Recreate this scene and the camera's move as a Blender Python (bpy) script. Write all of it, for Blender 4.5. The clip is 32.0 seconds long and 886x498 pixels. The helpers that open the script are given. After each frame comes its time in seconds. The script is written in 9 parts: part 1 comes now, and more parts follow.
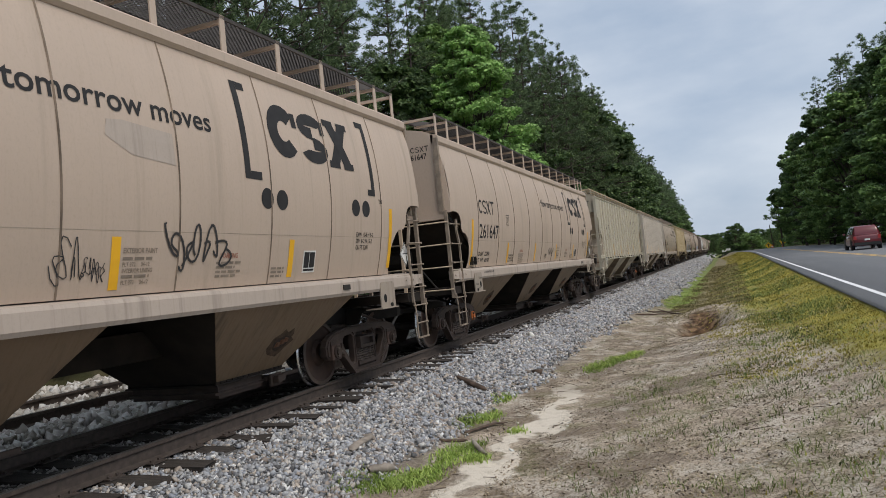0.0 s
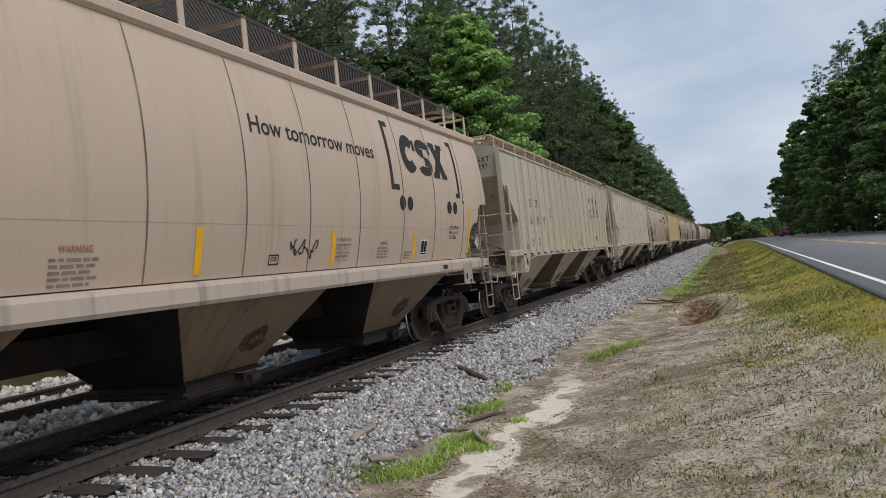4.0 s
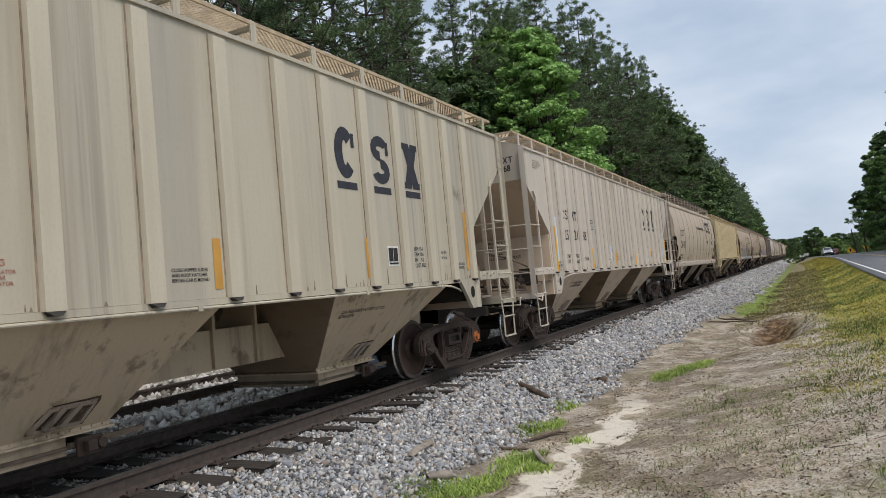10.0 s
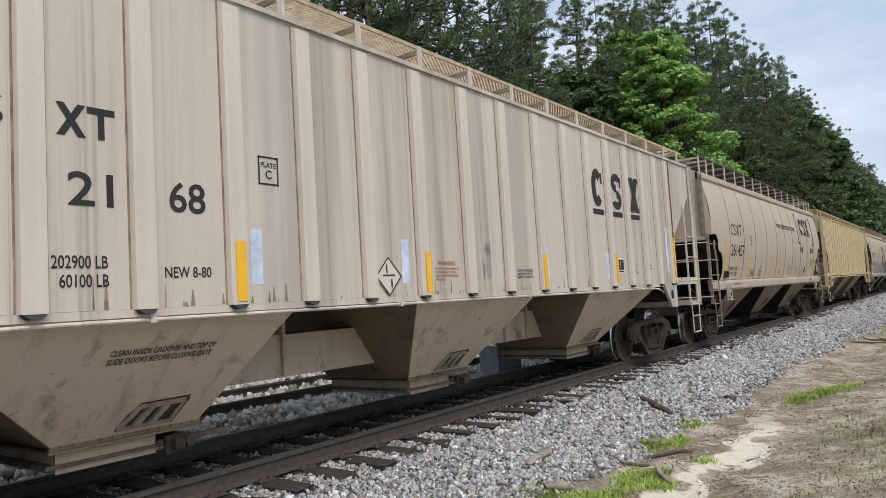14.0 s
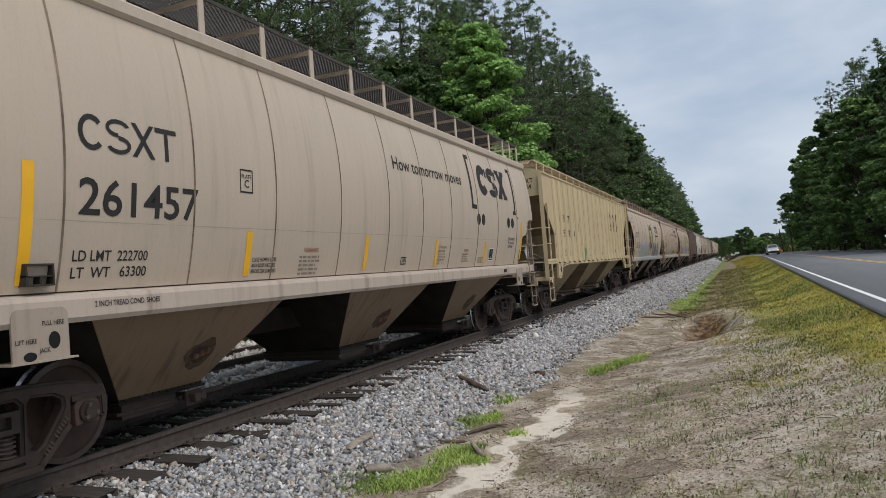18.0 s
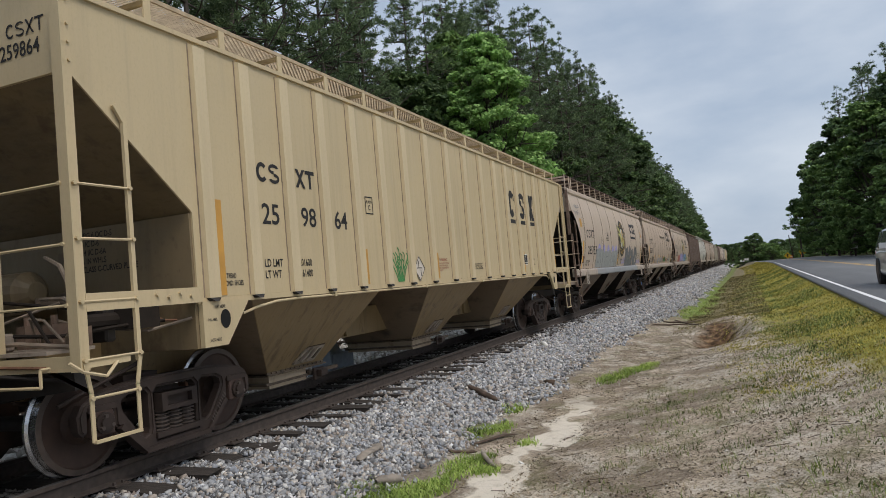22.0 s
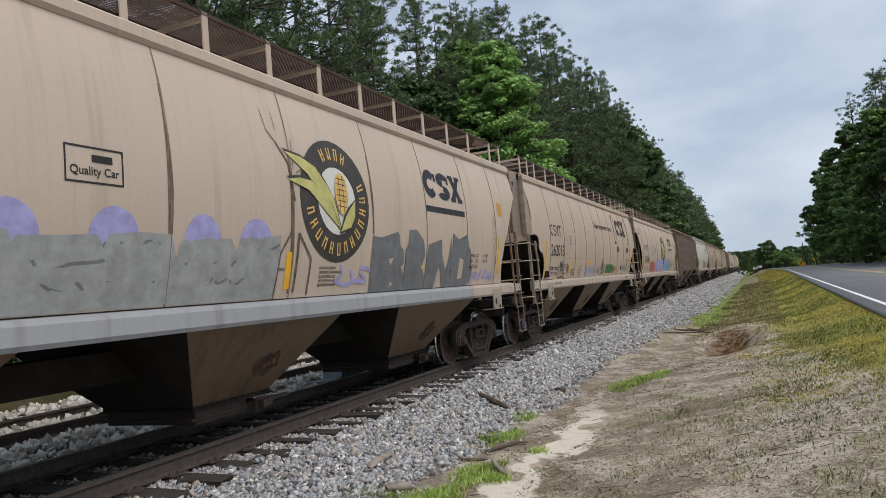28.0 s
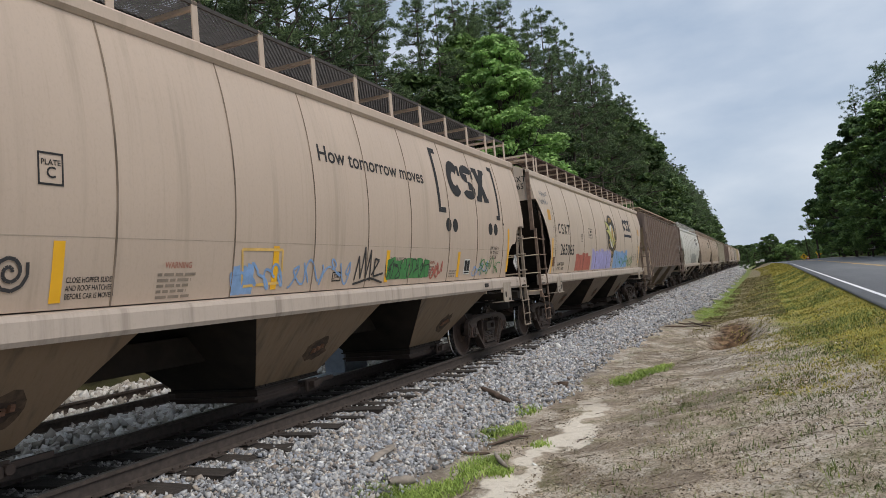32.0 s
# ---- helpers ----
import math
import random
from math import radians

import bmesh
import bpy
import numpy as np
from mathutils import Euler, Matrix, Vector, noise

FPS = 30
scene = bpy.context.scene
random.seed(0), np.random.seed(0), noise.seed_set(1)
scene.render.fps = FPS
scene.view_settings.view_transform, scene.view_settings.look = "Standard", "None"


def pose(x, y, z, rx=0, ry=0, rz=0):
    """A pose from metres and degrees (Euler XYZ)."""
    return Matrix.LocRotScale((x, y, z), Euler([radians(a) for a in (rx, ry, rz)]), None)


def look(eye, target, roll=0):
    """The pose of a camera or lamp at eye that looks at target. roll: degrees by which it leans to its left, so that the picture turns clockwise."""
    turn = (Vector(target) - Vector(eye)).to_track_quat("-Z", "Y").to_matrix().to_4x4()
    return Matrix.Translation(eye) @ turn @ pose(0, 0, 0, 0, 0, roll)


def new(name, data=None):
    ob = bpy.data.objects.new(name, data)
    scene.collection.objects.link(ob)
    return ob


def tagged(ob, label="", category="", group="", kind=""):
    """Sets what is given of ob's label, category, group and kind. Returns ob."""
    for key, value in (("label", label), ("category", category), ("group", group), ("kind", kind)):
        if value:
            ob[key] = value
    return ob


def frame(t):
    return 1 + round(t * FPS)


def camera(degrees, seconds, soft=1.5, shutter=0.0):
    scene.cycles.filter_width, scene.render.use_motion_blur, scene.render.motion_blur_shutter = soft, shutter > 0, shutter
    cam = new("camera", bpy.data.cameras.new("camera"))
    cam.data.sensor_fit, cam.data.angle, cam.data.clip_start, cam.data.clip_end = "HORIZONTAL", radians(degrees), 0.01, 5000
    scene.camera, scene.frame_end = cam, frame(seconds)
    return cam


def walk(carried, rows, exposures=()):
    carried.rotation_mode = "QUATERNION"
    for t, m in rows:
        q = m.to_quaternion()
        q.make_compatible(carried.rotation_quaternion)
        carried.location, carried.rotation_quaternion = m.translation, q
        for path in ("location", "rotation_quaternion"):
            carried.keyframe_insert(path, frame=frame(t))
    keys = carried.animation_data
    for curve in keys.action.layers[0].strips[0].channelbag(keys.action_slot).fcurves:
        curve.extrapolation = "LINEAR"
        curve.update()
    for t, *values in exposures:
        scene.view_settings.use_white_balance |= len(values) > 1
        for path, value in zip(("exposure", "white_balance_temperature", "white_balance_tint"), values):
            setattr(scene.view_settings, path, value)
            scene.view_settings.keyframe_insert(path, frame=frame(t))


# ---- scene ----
cam = camera(64.10, 32.0, 0.45)
PATH = [
    (0.0, pose(-0.011, -0.075, 1.390, 92.16, 5.74, 21.78)),
    (0.5, pose(-0.014, -0.067, 1.383, 92.13, 5.66, 21.91)),
    (1.0, pose(-0.012, -0.062, 1.380, 92.09, 5.65, 21.97)),
    (1.5, pose(-0.012, -0.060, 1.383, 91.99, 5.65, 22.06)),
    (2.0, pose(-0.014, -0.060, 1.381, 91.89, 5.71, 22.12)),
    (2.5, pose(-0.012, -0.054, 1.380, 91.75, 5.78, 22.07)),
    (3.0, pose(-0.011, -0.052, 1.383, 91.62, 5.87, 21.92)),
    (3.5, pose(-0.014, -0.047, 1.386, 91.49, 5.97, 21.80)),
    (5.5, pose(-0.055, -0.036, 1.391, 91.09, 5.97, 22.83)),
    (6.0, pose(-0.063, -0.024, 1.397, 91.18, 5.86, 23.67)),
    (6.5, pose(-0.013, 0.009, 1.408, 91.26, 5.60, 24.41)),
    (7.0, pose(0.034, 0.032, 1.407, 91.31, 5.37, 25.02)),
    (7.5, pose(0.037, 0.035, 1.397, 91.55, 5.32, 25.83)),
    (8.0, pose(0.010, 0.020, 1.401, 92.05, 5.33, 26.58)),
    (8.5, pose(-0.002, 0.016, 1.404, 92.57, 5.46, 27.00)),
    (9.0, pose(0.001, 0.016, 1.404, 92.85, 5.47, 27.08)),
    (9.5, pose(-0.004, 0.026, 1.401, 92.96, 5.39, 27.00)),
    (10.0, pose(-0.005, 0.026, 1.402, 92.96, 5.30, 27.01)),
    (10.5, pose(-0.008, 0.020, 1.401, 93.02, 5.13, 27.32)),
    (11.0, pose(-0.002, 0.009, 1.401, 93.25, 5.02, 28.33)),
    (11.5, pose(-0.014, 0.009, 1.406, 93.46, 4.66, 30.49)),
    (12.0, pose(-0.032, 0.018, 1.407, 93.68, 4.34, 33.11)),
    (12.5, pose(-0.057, 0.018, 1.401, 93.73, 3.90, 35.17)),
    (13.0, pose(-0.053, 0.002, 1.402, 93.81, 3.68, 36.26)),
    (13.5, pose(-0.038, -0.009, 1.405, 93.92, 3.54, 36.76)),
    (14.0, pose(-0.036, -0.018, 1.415, 94.11, 3.38, 36.41)),
    (14.5, pose(-0.031, -0.016, 1.412, 94.28, 3.41, 34.43)),
    (15.0, pose(-0.024, -0.012, 1.413, 94.07, 3.52, 30.87)),
    (15.5, pose(-0.001, 0.009, 1.407, 93.65, 3.89, 27.41)),
    (17.5, pose(0.005, 0.020, 1.412, 92.19, 4.34, 22.48)),
    (18.0, pose(0.007, 0.025, 1.413, 91.96, 4.43, 22.36)),
    (18.5, pose(0.010, 0.028, 1.412, 91.89, 4.45, 22.25)),
    (19.0, pose(0.016, 0.027, 1.410, 92.03, 4.41, 22.31)),
    (19.5, pose(0.009, 0.021, 1.413, 92.25, 4.35, 22.45)),
    (20.0, pose(0.008, 0.017, 1.413, 92.57, 4.46, 22.68)),
    (20.5, pose(0.015, 0.018, 1.409, 92.81, 4.72, 22.89)),
    (21.0, pose(0.017, 0.019, 1.409, 92.88, 4.83, 22.94)),
    (21.5, pose(0.016, 0.021, 1.414, 92.83, 5.00, 22.96)),
    (22.0, pose(0.010, 0.021, 1.410, 92.82, 5.08, 23.03)),
    (22.5, pose(0.010, 0.024, 1.411, 92.77, 5.21, 23.21)),
    (23.0, pose(0.012, 0.027, 1.409, 92.69, 5.29, 23.39)),
    (23.5, pose(0.008, 0.024, 1.413, 92.58, 5.21, 23.54)),
    (24.0, pose(0.007, 0.020, 1.411, 92.60, 5.17, 23.77)),
    (24.5, pose(0.007, 0.012, 1.412, 92.76, 5.11, 24.04)),
    (26.5, pose(0.012, 0.001, 1.407, 93.68, 4.83, 25.18)),
    (27.0, pose(0.019, -0.001, 1.406, 93.72, 4.90, 24.87)),
    (27.5, pose(0.025, 0.003, 1.409, 93.60, 4.99, 24.29)),
    (28.0, pose(0.026, -0.001, 1.410, 93.50, 5.06, 23.92)),
    (28.5, pose(0.029, -0.005, 1.407, 93.46, 5.16, 23.73)),
    (29.0, pose(0.029, -0.004, 1.409, 93.35, 5.14, 23.62)),
    (29.5, pose(0.030, 0.000, 1.404, 93.20, 5.13, 23.69)),
    (30.0, pose(0.025, 0.004, 1.405, 93.12, 5.05, 23.93)),
    (30.5, pose(0.023, 0.001, 1.411, 93.10, 5.02, 24.12)),
    (31.0, pose(0.023, -0.004, 1.408, 93.15, 4.99, 24.14)),
    (31.5, pose(0.024, 0.002, 1.407, 93.13, 5.12, 24.11)),
    (32.0, pose(0.023, 0.007, 1.405, 93.08, 5.21, 24.10)),
]
EXPOSURES = [(0, 0.40), (6, 0.38), (8, 0.52), (9, 0.50), (10, 0.56), (11, 0.46), (11.6, 0.38), (12, 0.36), (12.5, 0.86), (13, 0.92), (14, 0.74), (15, 0.68), (15.5, 0.56), (18, 0.40), (22, 0.36), (26.5, 0.48), (32, 0.45)]
walk(cam, PATH, EXPOSURES)

# ---- world and light ----
def build_world():
    world = bpy.data.worlds.new("overcast_sky")
    scene.world = world
    world.use_nodes = True
    nt = world.node_tree
    nt.nodes.clear()
    out = nt.nodes.new("ShaderNodeOutputWorld")
    bg = nt.nodes.new("ShaderNodeBackground")
    sky = nt.nodes.new("ShaderNodeTexSky")
    sky.sky_type, sky.sun_disc = "NISHITA", False
    sky.sun_elevation, sky.sun_rotation = radians(56), radians(113)
    sky.air_density, sky.dust_density = 1.0, 2.0
    dim = nt.nodes.new("ShaderNodeVectorMath")
    dim.operation = "SCALE"
    dim.inputs["Scale"].default_value = 0.10
    coord = nt.nodes.new("ShaderNodeTexCoord")
    stretch = nt.nodes.new("ShaderNodeMapping")
    stretch.inputs["Scale"].default_value = (1.0, 1.0, 2.6)
    stretch.inputs["Location"].default_value = (0.3, 0.1, 0.0)
    n1 = nt.nodes.new("ShaderNodeTexNoise")
    n1.inputs["Scale"].default_value, n1.inputs["Detail"].default_value, n1.inputs["Roughness"].default_value = 2.6, 7, 0.52
    ramp = nt.nodes.new("ShaderNodeValToRGB")
    ramp.color_ramp.elements[0].position, ramp.color_ramp.elements[0].color = 0.34, (0.315, 0.385, 0.49, 1)
    ramp.color_ramp.elements[1].position, ramp.color_ramp.elements[1].color = 0.66, (0.55, 0.595, 0.66, 1)
    mix = nt.nodes.new("ShaderNodeMix")
    mix.data_type = "RGBA"
    mix.inputs["Factor"].default_value = 0.90
    nt.links.new(coord.outputs["Generated"], stretch.inputs["Vector"])
    nt.links.new(stretch.outputs["Vector"], n1.inputs["Vector"])
    nt.links.new(n1.outputs["Fac"], ramp.inputs["Fac"])
    nt.links.new(sky.outputs["Color"], dim.inputs[0])
    nt.links.new(dim.outputs["Vector"], mix.inputs["A"])
    nt.links.new(ramp.outputs["Color"], mix.inputs["B"])
    nt.links.new(mix.outputs["Result"], bg.inputs["Color"])
    bg.inputs["Strength"].default_value = 1.0
    nt.links.new(bg.outputs["Background"], out.inputs["Surface"])
    sun = bpy.data.lights.new("sun", "SUN")
    sun.energy, sun.angle, sun.color = 1.6, radians(30), (1.0, 0.92, 0.825)
    ob = new("sun", sun)
    ob.matrix_world = look((32, -14, 52), (0, 0, 0))


build_world()


# ---- materials ----
class Nodes:
    """A small builder for node materials."""

    def __init__(self, name):
        self.m = bpy.data.materials.new(name)
        self.m.use_nodes = True
        self.t = self.m.node_tree
        self.b = self.t.nodes["Principled BSDF"]
        self.co = self.t.nodes.new("ShaderNodeTexCoord")

    def link(self, a, b):
        self.t.links.new(a, b)

    def noise(self, scale, detail=4, stretch=None, rough=0.55, where="Object"):
        n = self.t.nodes.new("ShaderNodeTexNoise")
        n.inputs["Scale"].default_value, n.inputs["Detail"].default_value = scale, detail
        n.inputs["Roughness"].default_value = rough
        src = self.co.outputs[where]
        if stretch:
            mp = self.t.nodes.new("ShaderNodeMapping")
            mp.inputs["Scale"].default_value = stretch
            self.link(src, mp.inputs["Vector"])
            src = mp.outputs["Vector"]
        self.link(src, n.inputs["Vector"])
        return n.outputs["Fac"]

    def ramp(self, fac, stops):
        r = self.t.nodes.new("ShaderNodeValToRGB")
        while len(r.color_ramp.elements) < len(stops):
            r.color_ramp.elements.new(0.5)
        for e, (p, c) in zip(r.color_ramp.elements, stops):
            e.position = p
            e.color = (*c, 1) if len(c) == 3 else c
        self.link(fac, r.inputs["Fac"])
        return r.outputs["Color"]

    def level(self, fac, a, b, lo=0.0, hi=1.0):
        r = self.t.nodes.new("ShaderNodeMapRange")
        r.interpolation_type = "SMOOTHSTEP"
        for k, v in zip(("From Min", "From Max", "To Min", "To Max"), (a, b, lo, hi)):
            r.inputs[k].default_value = v
        self.link(fac, r.inputs["Value"])
        return r.outputs["Result"]

    def math(self, op, a, b=0.0):
        n = self.t.nodes.new("ShaderNodeMath")
        n.operation = op
        for i, v in enumerate((a, b)):
            if isinstance(v, (int, float)):
                n.inputs[i].default_value = v
            else:
                self.link(v, n.inputs[i])
        return n.outputs["Value"]

    def mix(self, fac, a, b, kind="MIX"):
        n = self.t.nodes.new("ShaderNodeMix")
        n.data_type, n.blend_type = "RGBA", kind
        for key, v in (("Factor", fac), ("A", a), ("B", b)):
            if isinstance(v, (int, float)):
                n.inputs[key].default_value = v
            elif isinstance(v, tuple):
                n.inputs[key].default_value = (*v, 1)
            else:
                self.link(v, n.inputs[key])
        return n.outputs["Result"]

    def axis(self, k, where="Object"):
        s = self.t.nodes.new("ShaderNodeSeparateXYZ")
        self.link(self.co.outputs[where], s.inputs["Vector"])
        return s.outputs[k]

    def bump(self, fac, strength=0.3, distance=0.01):
        n = self.t.nodes.new("ShaderNodeBump")
        n.inputs["Strength"].default_value, n.inputs["Distance"].default_value = strength, distance
        self.link(fac, n.inputs["Height"])
        self.link(n.outputs["Normal"], self.b.inputs["Normal"])

    def done(self, color=None, rough=0.6, metal=0.0, spec=None):
        if color is not None:
            if isinstance(color, tuple):
                self.b.inputs["Base Color"].default_value = (*color, 1)
            else:
                self.link(color, self.b.inputs["Base Color"])
        if isinstance(rough, (int, float)):
            self.b.inputs["Roughness"].default_value = rough
        else:
            self.link(rough, self.b.inputs["Roughness"])
        self.b.inputs["Metallic"].default_value = metal
        if spec is not None:
            self.b.inputs["Specular IOR Level"].default_value = spec
        return self.m


def plain(name, rgb, rough=0.6, metal=0.0, vary=0.18, scale=9.0):
    n = Nodes(name)
    f = n.noise(scale, 5)
    lo, hi = tuple(c * (1 - vary) for c in rgb), tuple(min(1, c * (1 + vary)) for c in rgb)
    n.bump(n.noise(scale * 9, 3), 0.08, 0.004)
    return n.done(n.ramp(f, [(0.3, lo), (0.7, hi)]), rough, metal)


def car_paint(name, rgb, dirt=(0.20, 0.16, 0.11), grime=0.5, rust=0.15, stain=0.0):
    """Weathered freight-car paint: fading, streaks that run down, small rust chips."""
    n = Nodes(name)
    base = n.mix(n.noise(0.7, 4), tuple(c * 0.88 for c in rgb), tuple(min(1, c * 1.07) for c in rgb))
    if stain:                               # whole panels gone grey or brown, in long runs
        runs = n.noise(1.0, 5, (0.3, 1.25, 0.07), 0.6)
        base = n.mix(n.level(runs, 0.47, 0.61, 0, stain), base, n.mix(n.level(n.noise(1.0, 3, (0.3, 0.5, 0.05)), 0.42, 0.6), (0.30, 0.285, 0.265), (0.30, 0.235, 0.155)))
        thin = n.noise(1.0, 4, (1, 9.0, 0.10), 0.6)
        base = n.mix(n.level(thin, 0.55, 0.68, 0, stain), base, (0.24, 0.205, 0.165))
    one = n.t.nodes.new("ShaderNodeObjectInfo")
    base = n.mix(n.level(one.outputs["Random"], 0.0, 1.0, 0.0, 0.10), base, tuple(c * 0.75 for c in rgb))
    streak = n.noise(1.0, 6, (2.0, 5.0, 0.22), 0.6)
    base = n.mix(n.level(streak, 0.50, 0.78, 0, grime), base, dirt)
    fine = n.noise(1.0, 6, (6.0, 22.0, 0.8), 0.65)
    base = n.mix(n.level(fine, 0.56, 0.8, 0, grime * 0.38), base, tuple(c * 0.8 for c in dirt))
    base = n.mix(n.level(n.noise(38, 5, (1, 1, 0.6), 0.7), 0.45, 0.75, 0, 0.22), base, tuple(c * 0.62 for c in rgb))
    chips = n.noise(14, 6, None, 0.7)
    base = n.mix(n.level(chips, 0.69, 0.73, 0, rust), base, (0.11, 0.055, 0.03))
    if rust >= 0.4:                         # rust blooms and soot blotches
        base = n.mix(n.level(n.noise(3.2, 6, (1, 1, 0.7), 0.65), 0.55, 0.66, 0, rust), base, (0.085, 0.052, 0.034))
        base = n.mix(n.level(n.noise(9, 6, None, 0.7), 0.62, 0.74, 0, 0.6), base, (0.085, 0.055, 0.038))
    n.bump(n.noise(0.9, 3, (1, 1, 0.6)), 0.25, 0.05)
    return n.done(base, n.level(fine, 0.3, 0.8, 0.45, 0.7))


def scrawl_paint(name, rgb):
    n = Nodes(name)
    f = n.noise(5, 5, None, 0.65)
    return n.done(n.ramp(f, [(0.3, tuple(c * 0.75 for c in rgb)), (0.7, tuple(min(1, c * 1.2) for c in rgb))]), 0.55)


M = {}
M["beige"] = car_paint("beige_car_paint", (0.533, 0.421, 0.335), grime=0.34)
M["beige_pale"] = car_paint("pale_beige_grey_car_paint", (0.515, 0.43, 0.345), grime=0.34)
M["beige_dirty"] = car_paint("dirty_beige_car_paint", (0.588, 0.524, 0.455), (0.30, 0.27, 0.24), grime=0.4, stain=0.55)
M["cream"] = car_paint("cream_car_paint", (0.5, 0.455, 0.36), (0.28, 0.255, 0.205), grime=0.55, stain=0.45)
M["cream_clean"] = car_paint("clean_cream_car_paint", (0.555, 0.5, 0.395), (0.34, 0.30, 0.24), grime=0.25)
M["beige_clean"] = car_paint("clean_beige_car_paint", (0.635, 0.568, 0.495), (0.36, 0.32, 0.27), grime=0.25)
M["tan"] = car_paint("tan_yellow_car_paint", (0.565, 0.455, 0.278), grime=0.28)
# lighter copy of the tan: the ribs' highlights are put into the colour
M["tan_light"] = car_paint("highlit_tan_rib_paint", (0.64, 0.525, 0.335), (0.36, 0.285, 0.18), grime=0.2)
M["grain"] = car_paint("pale_beige_car_paint", (0.553, 0.45, 0.362), grime=0.35, rust=0.3)
M["white"] = car_paint("off_white_car_paint", (0.68, 0.67, 0.63), (0.35, 0.33, 0.3), grime=0.45)
M["brown"] = car_paint("brown_car_paint", (0.19, 0.135, 0.11), (0.10, 0.08, 0.07), grime=0.5)
# soot, with the shade under the cars put into the near-black colour
M["gloom"] = plain("sooty_shaded_underframe_steel", (0.019, 0.0135, 0.010), 0.95, 0.0, 0.5, 3)
# hopper ends: brake dust plus their shade, held in one dark colour
M["dusty_shade_end"] = car_paint("dust_and_shade_on_hopper_ends", (0.25, 0.185, 0.125), (0.05, 0.036, 0.025), grime=0.8)
M["slope"] = car_paint("dusty_slope_paint", (0.663, 0.522, 0.391), (0.34, 0.24, 0.15), grime=0.35, rust=0.38)
M["steel"] = plain("dark_cast_steel", (0.024, 0.020, 0.018), 0.75, 0.0, 0.35, 6)
M["frame"] = plain("brown_black_truck_casting", (0.036, 0.023, 0.018), 0.72, 0.0, 0.3, 7)
M["wheel"] = plain("rust_brown_wheel_plate", (0.050, 0.029, 0.021), 0.7, 0.1, 0.35, 5)
M["adapter"] = plain("red_brown_bearing_adapter", (0.060, 0.036, 0.028), 0.75, 0, 0.3, 8)
M["dull_ladder"] = plain("dusty_ladder_paint", (0.25, 0.20, 0.155), 0.8, 0, 0.35, 5)
M["dull_rusty"] = plain("rusty_ladder_paint", (0.17, 0.115, 0.085), 0.85, 0, 0.4, 6)
M["sill_dirty"] = car_paint("soiled_sill_paint", (0.472, 0.395, 0.335), (0.15, 0.118, 0.088), grime=0.75, rust=0.3)
M["plate_dirty"] = car_paint("soiled_lifting_plate_paint", (0.36, 0.30, 0.245), (0.10, 0.07, 0.05), grime=0.8, rust=0.55)
M["rim_face"] = plain("worn_wheel_rim", (0.080, 0.060, 0.050), 0.5, 0.3, 0.25, 8)
M["tread"] = plain("polished_wheel_tread", (0.52, 0.53, 0.55), 0.26, 1.0, 0.1, 8)
M["spring"] = plain("grey_brown_spring_steel", (0.085, 0.066, 0.057), 0.6, 0.2)
M["vibrator"] = plain("scorched_rusty_bracket", (0.045, 0.028, 0.02), 0.85, 0.0, 0.5, 20)
M["rust"] = plain("rusty_steel", (0.17, 0.085, 0.05), 0.85, 0.0, 0.4, 12)
M["cap_orange"] = plain("orange_bearing_cap", (0.45, 0.13, 0.03), 0.6)
M["cap_blue"] = plain("blue_bearing_cap", (0.10, 0.19, 0.42), 0.6)
M["railtop"] = plain("worn_rail_head", (0.19, 0.175, 0.17), 0.42, 0.6, 0.15, 20)
M["railweb"] = plain("brown_rail_web", (0.072, 0.055, 0.046), 0.8, 0.0, 0.3, 14)
M["yellow"] = plain("yellow_reflective_tape", (0.83, 0.44, 0.02), 0.4, 0.0, 0.08, 3)
M["ochre"] = plain("faded_ochre_tape", (0.52, 0.275, 0.055), 0.55, 0.0, 0.15, 3)
M["lettering"] = plain("black_stencil_paint", (0.020, 0.019, 0.020), 0.8, 0.0, 0.25, 7)
M["navy"] = plain("navy_stencil_paint", (0.026, 0.028, 0.040), 0.8, 0.0, 0.25, 7)
M["faint"] = plain("faded_brown_stencil_paint", (0.23, 0.185, 0.145), 0.6, 0.0, 0.2, 7)
M["red_ink"] = plain("faded_red_stencil_paint", (0.34, 0.13, 0.09), 0.6)
M["plate_white"] = plain("white_decal", (0.72, 0.71, 0.68), 0.5, 0.0, 0.08)
M["emblem_brown"] = plain("dark_brown_emblem_paint", (0.045, 0.040, 0.036), 0.6, 0, 0.3, 6)
# brown of dirt runs; beside the ribs it also paints their shadow line
M["dirt_and_shade"] = plain("brown_dirt_and_rib_shade", (0.24, 0.185, 0.135), 0.9, 0, 0.5, 5)
M["seam_dirt"] = plain("dirt_in_a_seam", (0.205, 0.155, 0.115), 0.9, 0, 0.55, 2.2)
M["seam_faint"] = plain("faint_lap_seam", (0.36, 0.30, 0.235), 0.8, 0, 0.3, 3)
M["grate"] = plain("weathered_grating_steel", (0.055, 0.047, 0.043), 0.8, 0.0, 0.3)
M["grate_rust"] = plain("rust_brown_grating_steel", (0.062, 0.036, 0.026), 0.9, 0.0, 0.45, 4)
M["grate_tan"] = plain("tan_grating_steel", (0.42, 0.33, 0.22), 0.75, 0.0, 0.25)
M["hole"] = plain("dark_opening", (0.006, 0.006, 0.006), 1.0, 0, 0.2)
M["rust_red"] = plain("red_brown_rust_paint", (0.125, 0.062, 0.045), 0.85, 0, 0.4, 6)
M["hose"] = plain("black_rubber_hose", (0.018, 0.018, 0.018), 0.6)
